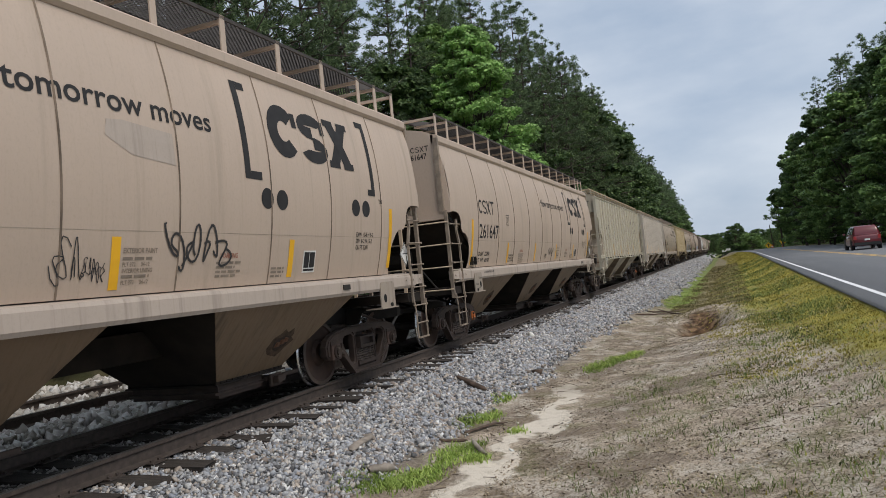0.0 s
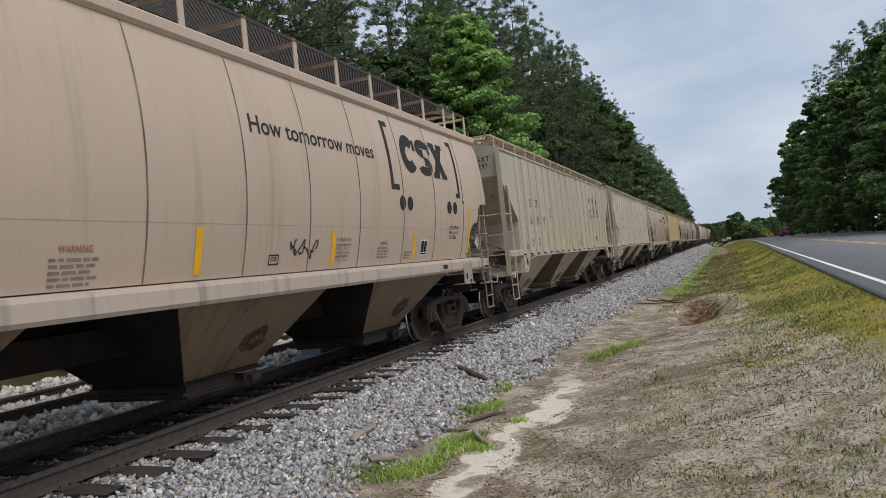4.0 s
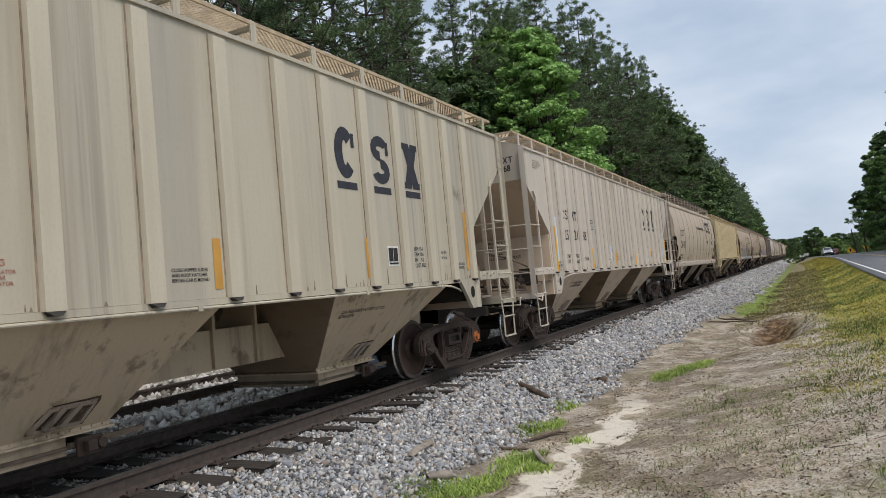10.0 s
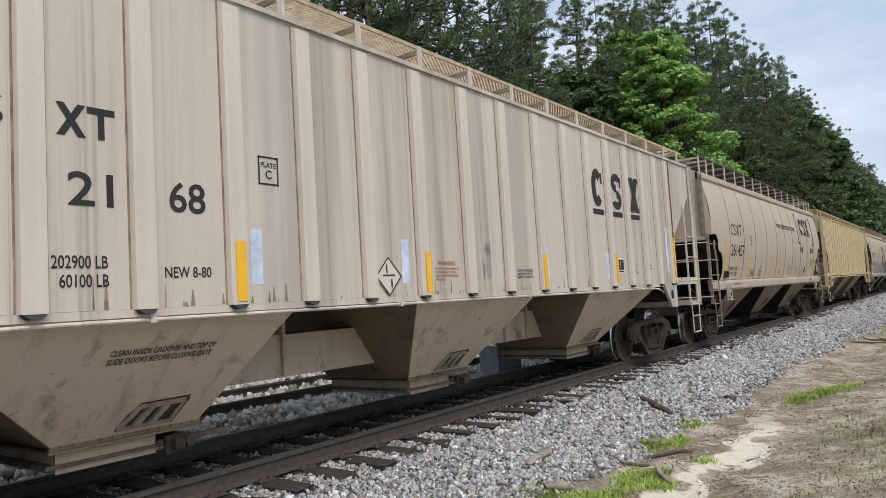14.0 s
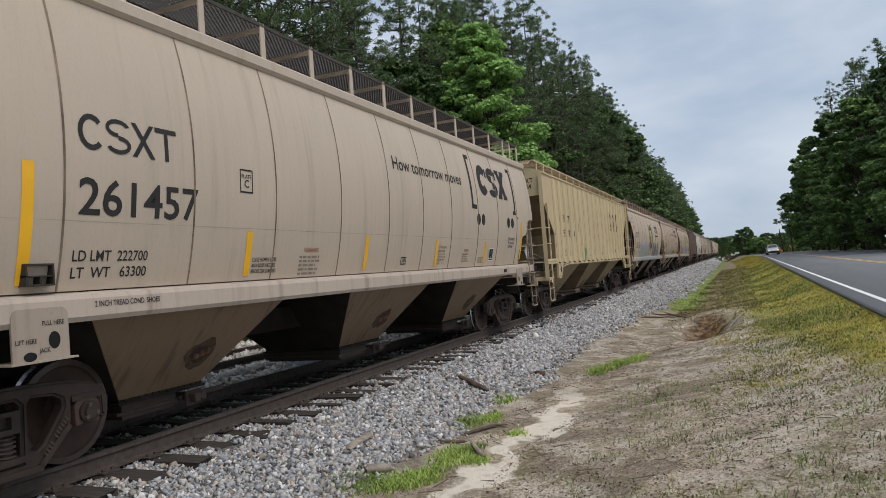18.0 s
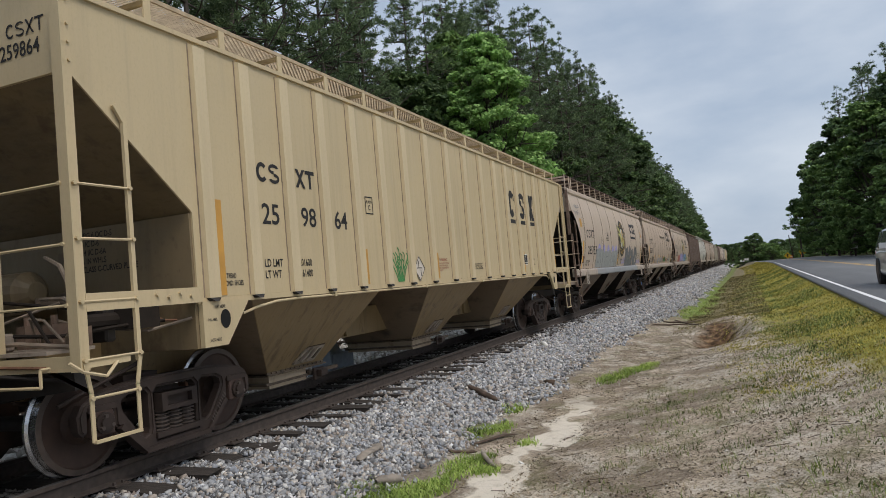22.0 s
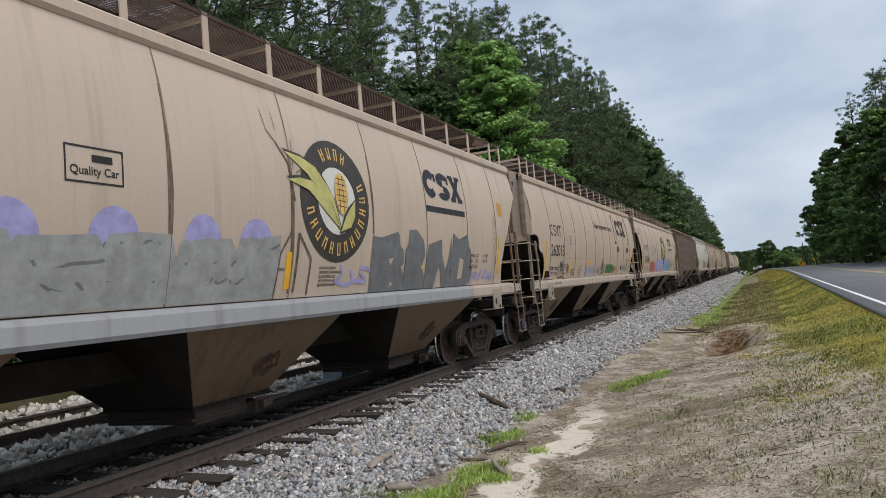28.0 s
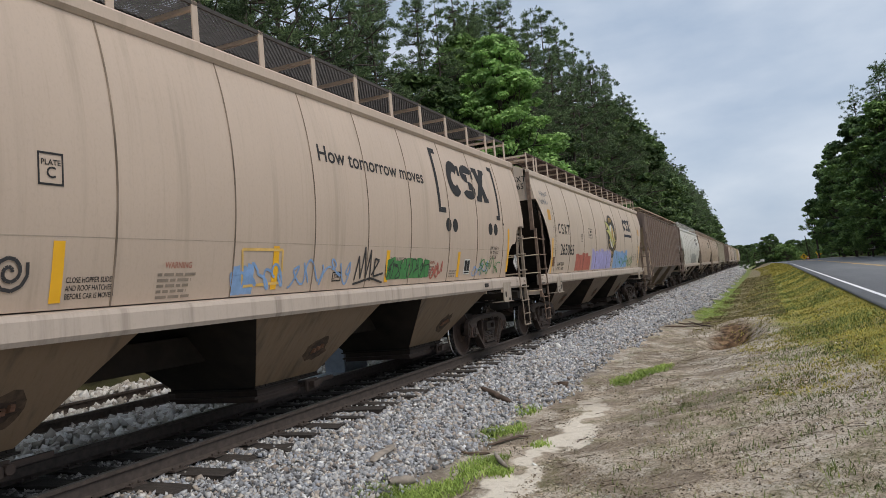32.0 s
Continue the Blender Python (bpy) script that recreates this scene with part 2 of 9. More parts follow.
M["tag_black"] = scrawl_paint("black_spray_paint", (0.035, 0.033, 0.035))
M["tag_grey"] = scrawl_paint("grey_spray_paint", (0.32, 0.33, 0.325))
M["tag_dark"] = scrawl_paint("dark_grey_spray_paint", (0.16, 0.165, 0.175))
M["tag_lilac"] = scrawl_paint("lilac_spray_paint", (0.36, 0.34, 0.62))
M["tag_blue"] = scrawl_paint("blue_spray_paint", (0.22, 0.36, 0.60))
M["tag_green"] = scrawl_paint("green_spray_paint", (0.06, 0.23, 0.07))
M["tag_red"] = scrawl_paint("red_spray_paint", (0.42, 0.12, 0.09))
M["corn_yellow"] = scrawl_paint("corn_yellow_paint", (0.68, 0.44, 0.13))
M["corn_leaf"] = scrawl_paint("corn_leaf_paint", (0.50, 0.47, 0.17))
M["fresh_blue"] = scrawl_paint("pale_blue_patch_paint", (0.55, 0.64, 0.78))


# ---- mesh helpers ----
def box(bm, x0, x1, y0, y1, z0, z1, mi=0):
    vs = [bm.verts.new((x, y, z)) for x in (x0, x1) for y in (y0, y1) for z in (z0, z1)]
    for a, b, c, d in ((0, 1, 3, 2), (4, 6, 7, 5), (0, 4, 5, 1), (2, 3, 7, 6), (0, 2, 6, 4), (1, 5, 7, 3)):
        bm.faces.new((vs[a], vs[b], vs[c], vs[d])).material_index = mi


def hexa(bm, low, high, mi=0):
    """A solid between two rings of equally many points."""
    a, b = [bm.verts.new(p) for p in low], [bm.verts.new(p) for p in high]
    n = len(a)
    bm.faces.new(list(reversed(a))).material_index = mi
    bm.faces.new(b).material_index = mi
    for i in range(n):
        bm.faces.new((a[i], a[(i + 1) % n], b[(i + 1) % n], b[i])).material_index = mi


def plate_x(bm, outline, x0, x1, mi=0):
    """A plate with its outline in (y, z), from x0 to x1."""
    hexa(bm, [(x0, y, z) for y, z in outline], [(x1, y, z) for y, z in outline], mi)


def plate_y(bm, outline, y0, y1, mi=0):
    hexa(bm, [(x, y0, z) for x, z in outline], [(x, y1, z) for x, z in outline], mi)


def tube(bm, p, q, r, n=8, r2=None, mi=0):
    p, q = Vector(p), Vector(q)
    d = (q - p).normalized()
    s = d.cross(Vector((0, 0, 1)) if abs(d.z) < 0.9 else Vector((1, 0, 0))).normalized()
    u = d.cross(s)
    r2 = r if r2 is None else r2
    ring = lambda c, k: [c + (s * math.cos(2 * math.pi * i / n) + u * math.sin(2 * math.pi * i / n)) * k for i in range(n)]
    hexa(bm, ring(p, r), ring(q, r2), mi)


def pipe(bm, pts, r, n=6, mi=0):
    for a, b in zip(pts, pts[1:]):
        tube(bm, a, b, r, n, None, mi)


def bar(bm, p, q, w, x0, x1, mi=0):
    """A straight bar in the (y, z) plane from p to q, w wide, from x0 to x1."""
    d = Vector((q[0] - p[0], q[1] - p[1])).normalized() * w / 2
    nx, ny = -d.y, d.x
    plate_x(bm, [(p[0] + nx, p[1] + ny), (p[0] - nx, p[1] - ny), (q[0] - nx, q[1] - ny), (q[0] + nx, q[1] + ny)], x0, x1, mi)


def mesh_of(name, bm, mats, smooth=False):
    bmesh.ops.recalc_face_normals(bm, faces=bm.faces)
    me = bpy.data.meshes.new(name)
    bm.to_mesh(me)
    bm.free()
    for m in mats if isinstance(mats, (list, tuple)) else [mats]:
        me.materials.append(m)
    if smooth:
        me.shade_smooth()
    return me


def part(name, bm, material, parent, label="", at=None, smooth=False):
    """Links a bmesh (or a finished mesh) as one mesh object under a thing or a part."""
    me = mesh_of(name, bm, material, smooth) if isinstance(bm, bmesh.types.BMesh) else bm
    ob = new(name, me)
    ob.parent = parent
    if at is not None:
        ob.matrix_basis = at
    return tagged(ob, label) if label else ob


def thing(name, label, category, at=None, group="", kind=""):
    ob = new(name)
    ob.empty_display_size = 0.2
    if at is not None:
        ob.matrix_basis = at
    return tagged(ob, label, category, group, kind)


# ---- freight cars ----
TRACK_X = -6.356          # the track's centre line; z = 0 is the top of the rail


def flat_side(z):
    return 1.555


def round_side(z):
    return 1.63 - 0.12 * (z - 2.75) ** 2


TEXTS = {}


def text_shape(s):
    """Outline faces of a line of text, one unit of capital height."""
    if s not in TEXTS:
        cu = bpy.data.curves.new("line", "FONT")
        cu.body, cu.size, cu.resolution_u, cu.offset = s, 1.0, 3, 0.013
        ob = bpy.data.objects.new("line", cu)
        me = bpy.data.meshes.new_from_object(ob)
        v = np.zeros(len(me.vertices) * 3)
        me.vertices.foreach_get("co", v)
        v = v.reshape(-1, 3)[:, :2] / 0.69
        TEXTS[s] = (v, [tuple(p.vertices) for p in me.polygons])
        bpy.data.objects.remove(ob)
        bpy.data.meshes.remove(me)
        bpy.data.curves.remove(cu)
    return TEXTS[s]


def paint(name, car, bm, side, material, label="", lift=0.004):
    """Lays flat faces, given in (y, z), onto the near side of a car."""
    if side is round_side:
        zs = [v.co.z for v in bm.verts]
        if zs and max(zs) - min(zs) > 0.25:
            for k in range(int(min(zs) / 0.18), int(max(zs) / 0.18) + 1):
                bmesh.ops.bisect_plane(bm, geom=bm.verts[:] + bm.edges[:] + bm.faces[:], plane_co=(0, 0, k * 0.18), plane_no=(0, 0, 1))
    for v in bm.verts:
        v.co.x = side(v.co.z) + lift + v.co.x
    return part(name, bm, material, car, label)


def add_text(bm, s, y, z, h, w=1.0):
    v, faces = text_shape(s)
    vs = [bm.verts.new((0, y + p[0] * h * w, z + p[1] * h)) for p in v]
    for f in faces:
        try:
            bm.faces.new([vs[i] for i in f])
        except ValueError:
            pass


def words(car, s, y, z, h, side, material="lettering", w=0.92, name="stencilled_lettering", lift=0.004, reach=0.0):
    """Lines of text on a car's side; reach sets the width of the line in metres."""
    for i, line in enumerate(s.split("/")):
        bm = bmesh.new()
        if reach:
            w = reach / (max(p[0] for p in text_shape(line)[0]) * h)
        add_text(bm, line, y, z - i * h * 1.5, h, w)
        paint(name, car, bm, side, M[material], "", lift)


def quad(bm, y0, y1, z0, z1):
    bm.faces.new([bm.verts.new((0, y, z)) for y, z in ((y0, z0), (y1, z0), (y1, z1), (y0, z1))])


def slab(bm, p, q, w):
    d = Vector((q[0] - p[0], q[1] - p[1])).normalized() * w / 2
    bm.faces.new([bm.verts.new((0, a + s * -d.y, b + s * d.x)) for (a, b), s in ((p, 1), (p, -1), (q, -1), (q, 1))])


def arc(bm, cy, cz, ry, rz, w, a0, a1, n=14):
    ring = []
    for i in range(n + 1):
        a = radians(a0 + (a1 - a0) * i / n)
        ring.append([bm.verts.new((0, cy + (ry - k) * math.cos(a), cz + (rz - k) * math.sin(a))) for k in (0, w)])
    for p, q in zip(ring, ring[1:]):
        bm.faces.new((p[0], q[0], q[1], p[1]))


def disc(bm, cy, cz, ry, rz=None, n=24):
    rz = rz or ry
    bm.faces.new([bm.verts.new((0, cy + ry * math.cos(2 * math.pi * i / n), cz + rz * math.sin(2 * math.pi * i / n))) for i in range(n)])


def lift_rest(bm, seen, by):
    """Raises the faces added since a count of vertices, so that no two lie in one plane."""
    for v in list(bm.verts)[seen:]:
        v.co.x = by


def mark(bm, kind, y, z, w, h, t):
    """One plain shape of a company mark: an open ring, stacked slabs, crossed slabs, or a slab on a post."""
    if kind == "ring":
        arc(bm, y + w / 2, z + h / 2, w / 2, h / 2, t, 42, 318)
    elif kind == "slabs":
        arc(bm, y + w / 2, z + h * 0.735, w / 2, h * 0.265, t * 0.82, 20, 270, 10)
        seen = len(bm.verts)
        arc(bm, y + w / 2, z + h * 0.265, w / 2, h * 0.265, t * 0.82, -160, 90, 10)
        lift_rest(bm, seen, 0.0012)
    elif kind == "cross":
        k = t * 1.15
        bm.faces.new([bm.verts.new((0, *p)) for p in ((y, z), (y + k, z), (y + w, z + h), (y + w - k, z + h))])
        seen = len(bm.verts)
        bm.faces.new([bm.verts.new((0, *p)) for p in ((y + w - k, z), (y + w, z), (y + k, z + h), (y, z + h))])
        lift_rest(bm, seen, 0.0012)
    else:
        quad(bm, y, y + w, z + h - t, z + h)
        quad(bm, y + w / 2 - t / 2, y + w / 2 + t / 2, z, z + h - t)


def marks(car, kinds, y, z, h, w, gap, t, side, material, name="company_mark", foot=False):
    for k in kinds.split():
        bm = bmesh.new()
        mark(bm, k, y, z, w, h, t)
        seen = len(bm.verts)
        if foot:
            for yy in ((y, y + w * 0.42), (y + w * 0.58, y + w)) if k == "cross" else ((y + w * 0.82, y + w * 0.98),):
                quad(bm, yy[0], yy[1], z, z + h * 0.14) if k == "cross" else quad(bm, yy[0], yy[1], z + h * 0.62, z + h * 0.90)
                if k == "cross":
                    quad(bm, yy[0], yy[1], z + h * 0.86, z + h)
            lift_rest(bm, seen, 0.0024)
        paint(name, car, bm, side, M[material])
        y += w + gap


def small_print(car, y, z, w, lines, side, material="faint", h=0.028, step=0.05, seed=1):
    rnd = random.Random(seed)
    bm = bmesh.new()
    for i in range(lines):
        a, end = y, y + w * rnd.uniform(0.75, 1.0)
        while a < end:
            b = min(end, a + rnd.uniform(0.05, 0.14))
            quad(bm, a, b, z - i * step, z - i * step + h)
            a = b + 0.022
    paint("small_print", car, bm, side, M[material])


def tape(car, y, z0, z1, side, material="yellow", w=0.10, lift=0.005):
    bm = bmesh.new()
    quad(bm, y, y + w, z0, z1)
    paint("reflective_tape", car, bm, side, M[material], "", lift)


def framed(car, s, y, z, w, h, side, th=0.055):
    bm = bmesh.new()
    for a in ((y, y + w, z, z + 0.016), (y, y + w, z + h - 0.016, z + h), (y, y + 0.016, z, z + h), (y + w - 0.016, y + w, z, z + h)):
        quad(bm, *a)
    lines = s.split("/")
    for i, line in enumerate(lines):
        size = th * (1.5 if len(line) == 1 else 1.0)
        size = min(size, (w - 0.05) / max(p[0] for p in text_shape(line)[0]))
        wide = max(p[0] for p in text_shape(line)[0]) * size
        add_text(bm, line, y + (w - wide) / 2, z + h - (i + 1) * h / (len(lines) + 0.6), size, 1.0)
    paint("plate_stencil", car, bm, side, M["lettering"])


def decal(car, y, z, side, w=0.29, h=0.27):
    for nm, mt, k, lift in (("decal", "plate_white", 0.0, 0.004), ("decal_field", "lettering", 0.02, 0.007)):
        bm = bmesh.new()
        if nm == "decal":
            quad(bm, y, y + w, z, z + h)
        else:
            quad(bm, y + k, y + w * 0.48, z + 0.06, z + h - k)
            quad(bm, y + w * 0.52, y + w - k, z + 0.06, z + h - k)
            quad(bm, y + k, y + w - k, z + k, z + 0.045)
        paint(nm, car, bm, side, M[mt], "", lift)


def placard(car, y, z, side, s=0.21, mat="plate_white", lift=0.012):
    bm = bmesh.new()
    bm.faces.new([bm.verts.new((0, y + a, z + b)) for a, b in ((-s, 0), (0, -s), (s, 0), (0, s))])
    paint("diamond_placard", car, bm, side, M[mat], "", lift)
    bm = bmesh.new()
    k, r = s * 0.93, s * 0.78
    for a, b, c, d in ((-1, 0, 0, -1), (0, -1, 1, 0), (1, 0, 0, 1), (0, 1, -1, 0)):
        slab(bm, (y + a * k, z + b * k), (y + c * k, z + d * k), 0.014)
    slab(bm, (y - r * 0.6, z + 0.01), (y + r * 0.6, z + 0.01), 0.014)
    slab(bm, (y - 0.03, z + 0.03), (y - 0.03, z + 0.12), 0.02)
    slab(bm, (y + 0.04, z - 0.03), (y + 0.04, z - 0.12), 0.02)
    paint("placard_bars", car, bm, side, M["lettering"], "", lift + 0.004)


def scribble(car, y, z, w, h, side, material, seed, strokes=4, t=0.022, loops=5):
    """A loose spray-can tag: looping strokes."""
    rnd = random.Random(seed)
    bm = bmesh.new()
    for s in range(strokes):
        cy, cz = y + w * (s + 0.5) / strokes, z + h * 0.5
        n, ph = 22, rnd.uniform(0, 6)
        f1, f2 = rnd.uniform(1, loops), rnd.uniform(1, loops)
        pts = []
        for i in range(n + 1):
            a = i / n
            pts.append((cy + w / strokes * 0.75 * (a - 0.5) + w / strokes * 0.3 * math.sin(f1 * 5 * a + ph),
                        cz + h * 0.46 * math.sin(f2 * 4 * a + ph * 2) * (0.6 + 0.4 * math.cos(7 * a + s))))
        for p, q in zip(pts, pts[1:]):
            if (p[0] - q[0]) ** 2 + (p[1] - q[1]) ** 2 > 1e-6:
                slab(bm, p, q, t)
    paint("spray_tag", car, bm, side, M[material], "", 0.006 + 0.0004 * (seed % 7))


def strokes(car, lines, side, material, t=0.028, lift=0.007):
    """A quick tag drawn in a few straight and curved strokes."""
    bm = bmesh.new()
    for line in lines:
        for p, q in zip(line, line[1:]):
            slab(bm, p, q, t)
    for i, v in enumerate(bm.verts):
        v.co.x = 0.00004 * (i // 4)
    paint("spray_tag", car, bm, side, M[material], "", lift)


def spray_patch(car, y, z, w, h, side, material, seed, spikes=7, lift=0.006):
    """A filled spray-paint shape with a jagged top and a slightly wavy foot."""
    rnd = random.Random(seed)
    bm = bmesh.new()
    cols = []
    for i in range(spikes):
        notch, t0, t1 = h * rnd.uniform(0.55, 0.80), h * rnd.uniform(0.80, 1.0), h * rnd.uniform(0.80, 1.0)
        lean = rnd.uniform(-0.05, 0.05) * w / spikes
        for f, top in ((0.0, notch if i else t0), (0.06, t0), (0.5, (t0 + t1) / 2 + h * rnd.uniform(-0.03, 0.03)), (0.94, t1)):
            a = y + w * (i + f) / spikes
            cols.append([bm.verts.new((0, a + k * lean, z + b)) for k, b in ((0, h * rnd.uniform(0, 0.04)), (0.5, top * 0.5), (1, top))])
    for p, q in zip(cols, cols[1:]):
        for k in (0, 1):
            bm.faces.new((p[k], q[k], q[k + 1], p[k + 1]))
    paint("spray_patch", car, bm, side, M[material], "", lift)


# -- trucks, shared by all cars --
def truck_meshes():
    bm = bmesh.new()                       # wheelset: axle, two flanged wheels, bearing caps
    tube(bm, (-1.0, 0, 0), (1.0, 0, 0), 0.075, 12)
    for s in (-1, 1):
        n = 40
        rings = [(0.68, 0.457 + 0.026), (0.705, 0.457 + 0.026), (0.72, 0.457), (0.80, 0.452), (0.805, 0.40), (0.785, 0.385), (0.765, 0.19), (0.81, 0.15), (0.81, 0.0)]
        prev = None
        for k, (x, r) in enumerate(rings):
            ring = [bm.verts.new((s * x, r * math.cos(2 * math.pi * i / n), r * math.sin(2 * math.pi * i / n))) for i in range(n)] if r else None
            if prev and ring:
                for i in range(n):
                    bm.faces.new((prev[i], prev[(i + 1) % n], ring[(i + 1) % n], ring[i])).material_index = 1 if k in (1, 2, 3) else (5 if k == 4 else (2 if k > 4 else 0))
            elif prev:
                bm.faces.new(prev).material_index = 2
            else:
                bm.faces.new(ring).material_index = 2
            prev = ring
        tube(bm, (s * 0.93, 0, 0), (s * 1.10, 0, 0), 0.105, 14, 0.095, 3)
        tube(bm, (s * 1.10, 0, 0), (s * 1.125, 0, 0), 0.06, 10, None, 3)
        for a in (0, 120, 240):
            c, d = 0.062 * math.cos(radians(a)), 0.062 * math.sin(radians(a))
            tube(bm, (s * 1.10, c, d), (s * 1.128, c, d), 0.02, 6, None, 4)
    sets = {}
    for key, cap in (("plain", "frame"), ("orange", "cap_orange"), ("blue", "cap_blue")):
        sets[key] = mesh_of("wheelset", bm.copy(), [M["steel"], M["tread"], M["wheel"], M[cap], M["spring"], M["rim_face"]])
    bm.free()
    bm = bmesh.new()                       # cast side frame for x > 0: arched outline, three windows
    half = [(0.0, 0.775), (0.30, 0.775), (0.60, 0.760), (0.82, 0.735), (0.98, 0.700), (1.08, 0.645), (1.135, 0.55), (1.125, 0.42), (1.08, 0.37), (1.035, 0.40),
            (1.03, 0.56), (0.75, 0.57), (0.745, 0.40), (0.70, 0.37), (0.60, 0.28), (0.50, 0.16), (0.43, 0.105), (0.30, 0.085), (0.0, 0.085)]
    outline = half + [(-y, z) for y, z in reversed(half[1:-1])]
    window = [(0.345, 0.625), (0.38, 0.665), (0.58, 0.650), (0.655, 0.610), (0.665, 0.555), (0.64, 0.50), (0.47, 0.275), (0.41, 0.235), (0.36, 0.25), (0.345, 0.30)]
    pocket = [(-0.27, 0.18), (0.27, 0.18), (0.285, 0.62), (0.24, 0.665), (-0.24, 0.665), (-0.285, 0.62)]
    for loop in (outline, window, [(-y, z) for y, z in window], pocket):
        vs = [bm.verts.new((0.95, y, z)) for y, z in loop]
        for p, q in zip(vs, vs[1:] + vs[:1]):
            bm.edges.new((p, q))
    bmesh.ops.triangle_fill(bm, use_beauty=True, use_dissolve=False, edges=bm.edges[:])
    grown = bmesh.ops.extrude_face_region(bm, geom=bm.faces[:])
    for v in grown["geom"]:
        if isinstance(v, bmesh.types.BMVert):
            v.co.x = 1.06
    bmesh.ops.recalc_face_normals(bm, faces=bm.faces)
    rim = [e for e in bm.edges if len(e.link_faces) == 2 and e.calc_face_angle(0) > 1.2 and e.verts[0].co.x > 1.0 and e.verts[1].co.x > 1.0]
    bmesh.ops.bevel(bm, geom=rim, offset=0.024, segments=3, affect="EDGES")
    for s in (-1, 1):                      # the lower chord's flange and the adapter lugs
        bar(bm, (s * 0.42, 0.115), (s * 0.70, 0.385), 0.05, 1.0, 1.085)
        box(bm, 0.94, 1.075, s * 0.889 - 0.15, s * 0.889 + 0.15, 0.565, 0.615)
    box(bm, 0.98, 1.085, -0.43, 0.43, 0.075, 0.125)
    box(bm, 0.93, 1.09, -0.30, 0.30, 0.185, 0.235)
    side_l = mesh_of("side_frame", bm.copy(), M["frame"])
    bmesh.ops.scale(bm, vec=(-1, 1, 1), verts=bm.verts)
    bmesh.ops.reverse_faces(bm, faces=bm.faces)
    side_r = mesh_of("side_frame", bm, M["frame"])
    bm = bmesh.new()                       # bearing adapter over each axle end
    plate_x(bm, [(-0.12, -0.11), (0.12, -0.11), (0.125, 0.06), (0.10, 0.115), (-0.10, 0.115), (-0.125, 0.06)], 0.94, 1.075)
    bmesh.ops.bevel(bm, geom=bm.edges[:], offset=0.012, segments=1, affect="EDGES")
    spring_r = mesh_of("bearing_adapter", bm, M["adapter"])
    bm = bmesh.new()                       # springs: stacked coils
    prev = None
    for k in range(25):                    # one coil spring as a turned, grooved column
        z, r = 0.205 + k * 0.0092, 0.082 if k % 4 < 2 else 0.052
        ring = [bm.verts.new((1.0 + r * math.cos(i * math.pi / 5), r * math.sin(i * math.pi / 5), z)) for i in range(10)]
        if prev:
            for i in range(10):
                bm.faces.new((prev[i], prev[(i + 1) % 10], ring[(i + 1) % 10], ring[i]))
        prev = ring
    spring_l = mesh_of("spring", bm, M["spring"])
    bm = bmesh.new()                       # bolster with friction wedges and brake beams
    for x in (-1, 1):                       # bolster ends in the frames' pockets, with a hollow cast into each
        a, b = sorted((x * 0.80, x * 1.045))
        box(bm, a, b, -0.225, 0.225, 0.44, 0.60)
        a, b = sorted((x * 1.00, x * 1.105))
        box(bm, a, b, -0.235, 0.235, 0.425, 0.468)
        box(bm, a, b, -0.235, -0.165, 0.468, 0.60)
        box(bm, a, b, 0.165, 0.235, 0.468, 0.60)
        box(bm, a, b, -0.165, 0.165, 0.565, 0.60)
    box(bm, -0.9, 0.9, -0.2, 0.2, 0.50, 0.64)
    box(bm, -0.6, 0.6, -0.22, 0.22, 0.5, 0.78)
    for y in (-0.36, 0.36):
        box(bm, -0.72, 0.72, y - 0.05, y + 0.05, 0.36, 0.44)
    tube(bm, (0.4, -0.42, 0.52), (0.4, 0.42, 0.52), 0.025, 6)
    bolster = mesh_of("truck", bm, M["frame"])
    bm = bmesh.new()                       # one brake shoe
    plate_x(bm, [(0.0, 0.0), (0.06, 0.02), (0.07, 0.15), (0.05, 0.28), (0.0, 0.30), (0.02, 0.15)], 0.70, 0.80)
    shoe = mesh_of("brake_shoe", bm, M["rust"])
    bm = bmesh.new()                       # cast number on the side frame, worn to plain bars
    for k in range(11):
        if k != 4:
            y, z = 0.455 + 0.021 * k, 0.20 + 0.0245 * k
            bar(bm, (y - 0.016, z + 0.018), (y + 0.016, z - 0.018), 0.013, 1.086, 1.0885)
    strip = mesh_of("cast_marking", bm, M["spring"])
    return sets, side_l, side_r, spring_l, spring_r, bolster, shoe, strip


TRUCK = truck_meshes()
WHEELS = []                                # (wheelset, y in its truck), keyed in motions()


def add_truck(car, y, caps="plain", spin=True, fine=True):
    sets, side_l, side_r, spring_l, spring_r, bolster, shoe, strip = TRUCK
    truck = part("truck", bolster, None, car, "two-axle cast steel truck, brown with dust", pose(0, y, 0))
    part("side_frame", side_l, None, truck)
    part("side_frame", side_r, None, truck)
    for d in (-0.17, 0.0, 0.17):
        part("spring", spring_l, None, truck, "", pose(0, d, 0))
    if fine:
        part("cast_marking", strip, None, truck)
        for s in (-1, 1):
            part("bearing_adapter", spring_r, None, truck, "", pose(0, s * 0.889, 0.457))
        for s in (-1, 1):
            part("brake_shoe", shoe, None, truck, "", pose(0, s * 0.40, 0.32, 0, 0, 0 if s > 0 else 180))
    for s in (-1, 1):
        w = part("wheelset", sets[caps if s == (1 if caps == "orange" else -1) else "plain"], None, truck, "", pose(0, s * 0.889, 0.457))
        if spin:
            WHEELS.append((w, s * 0.889))


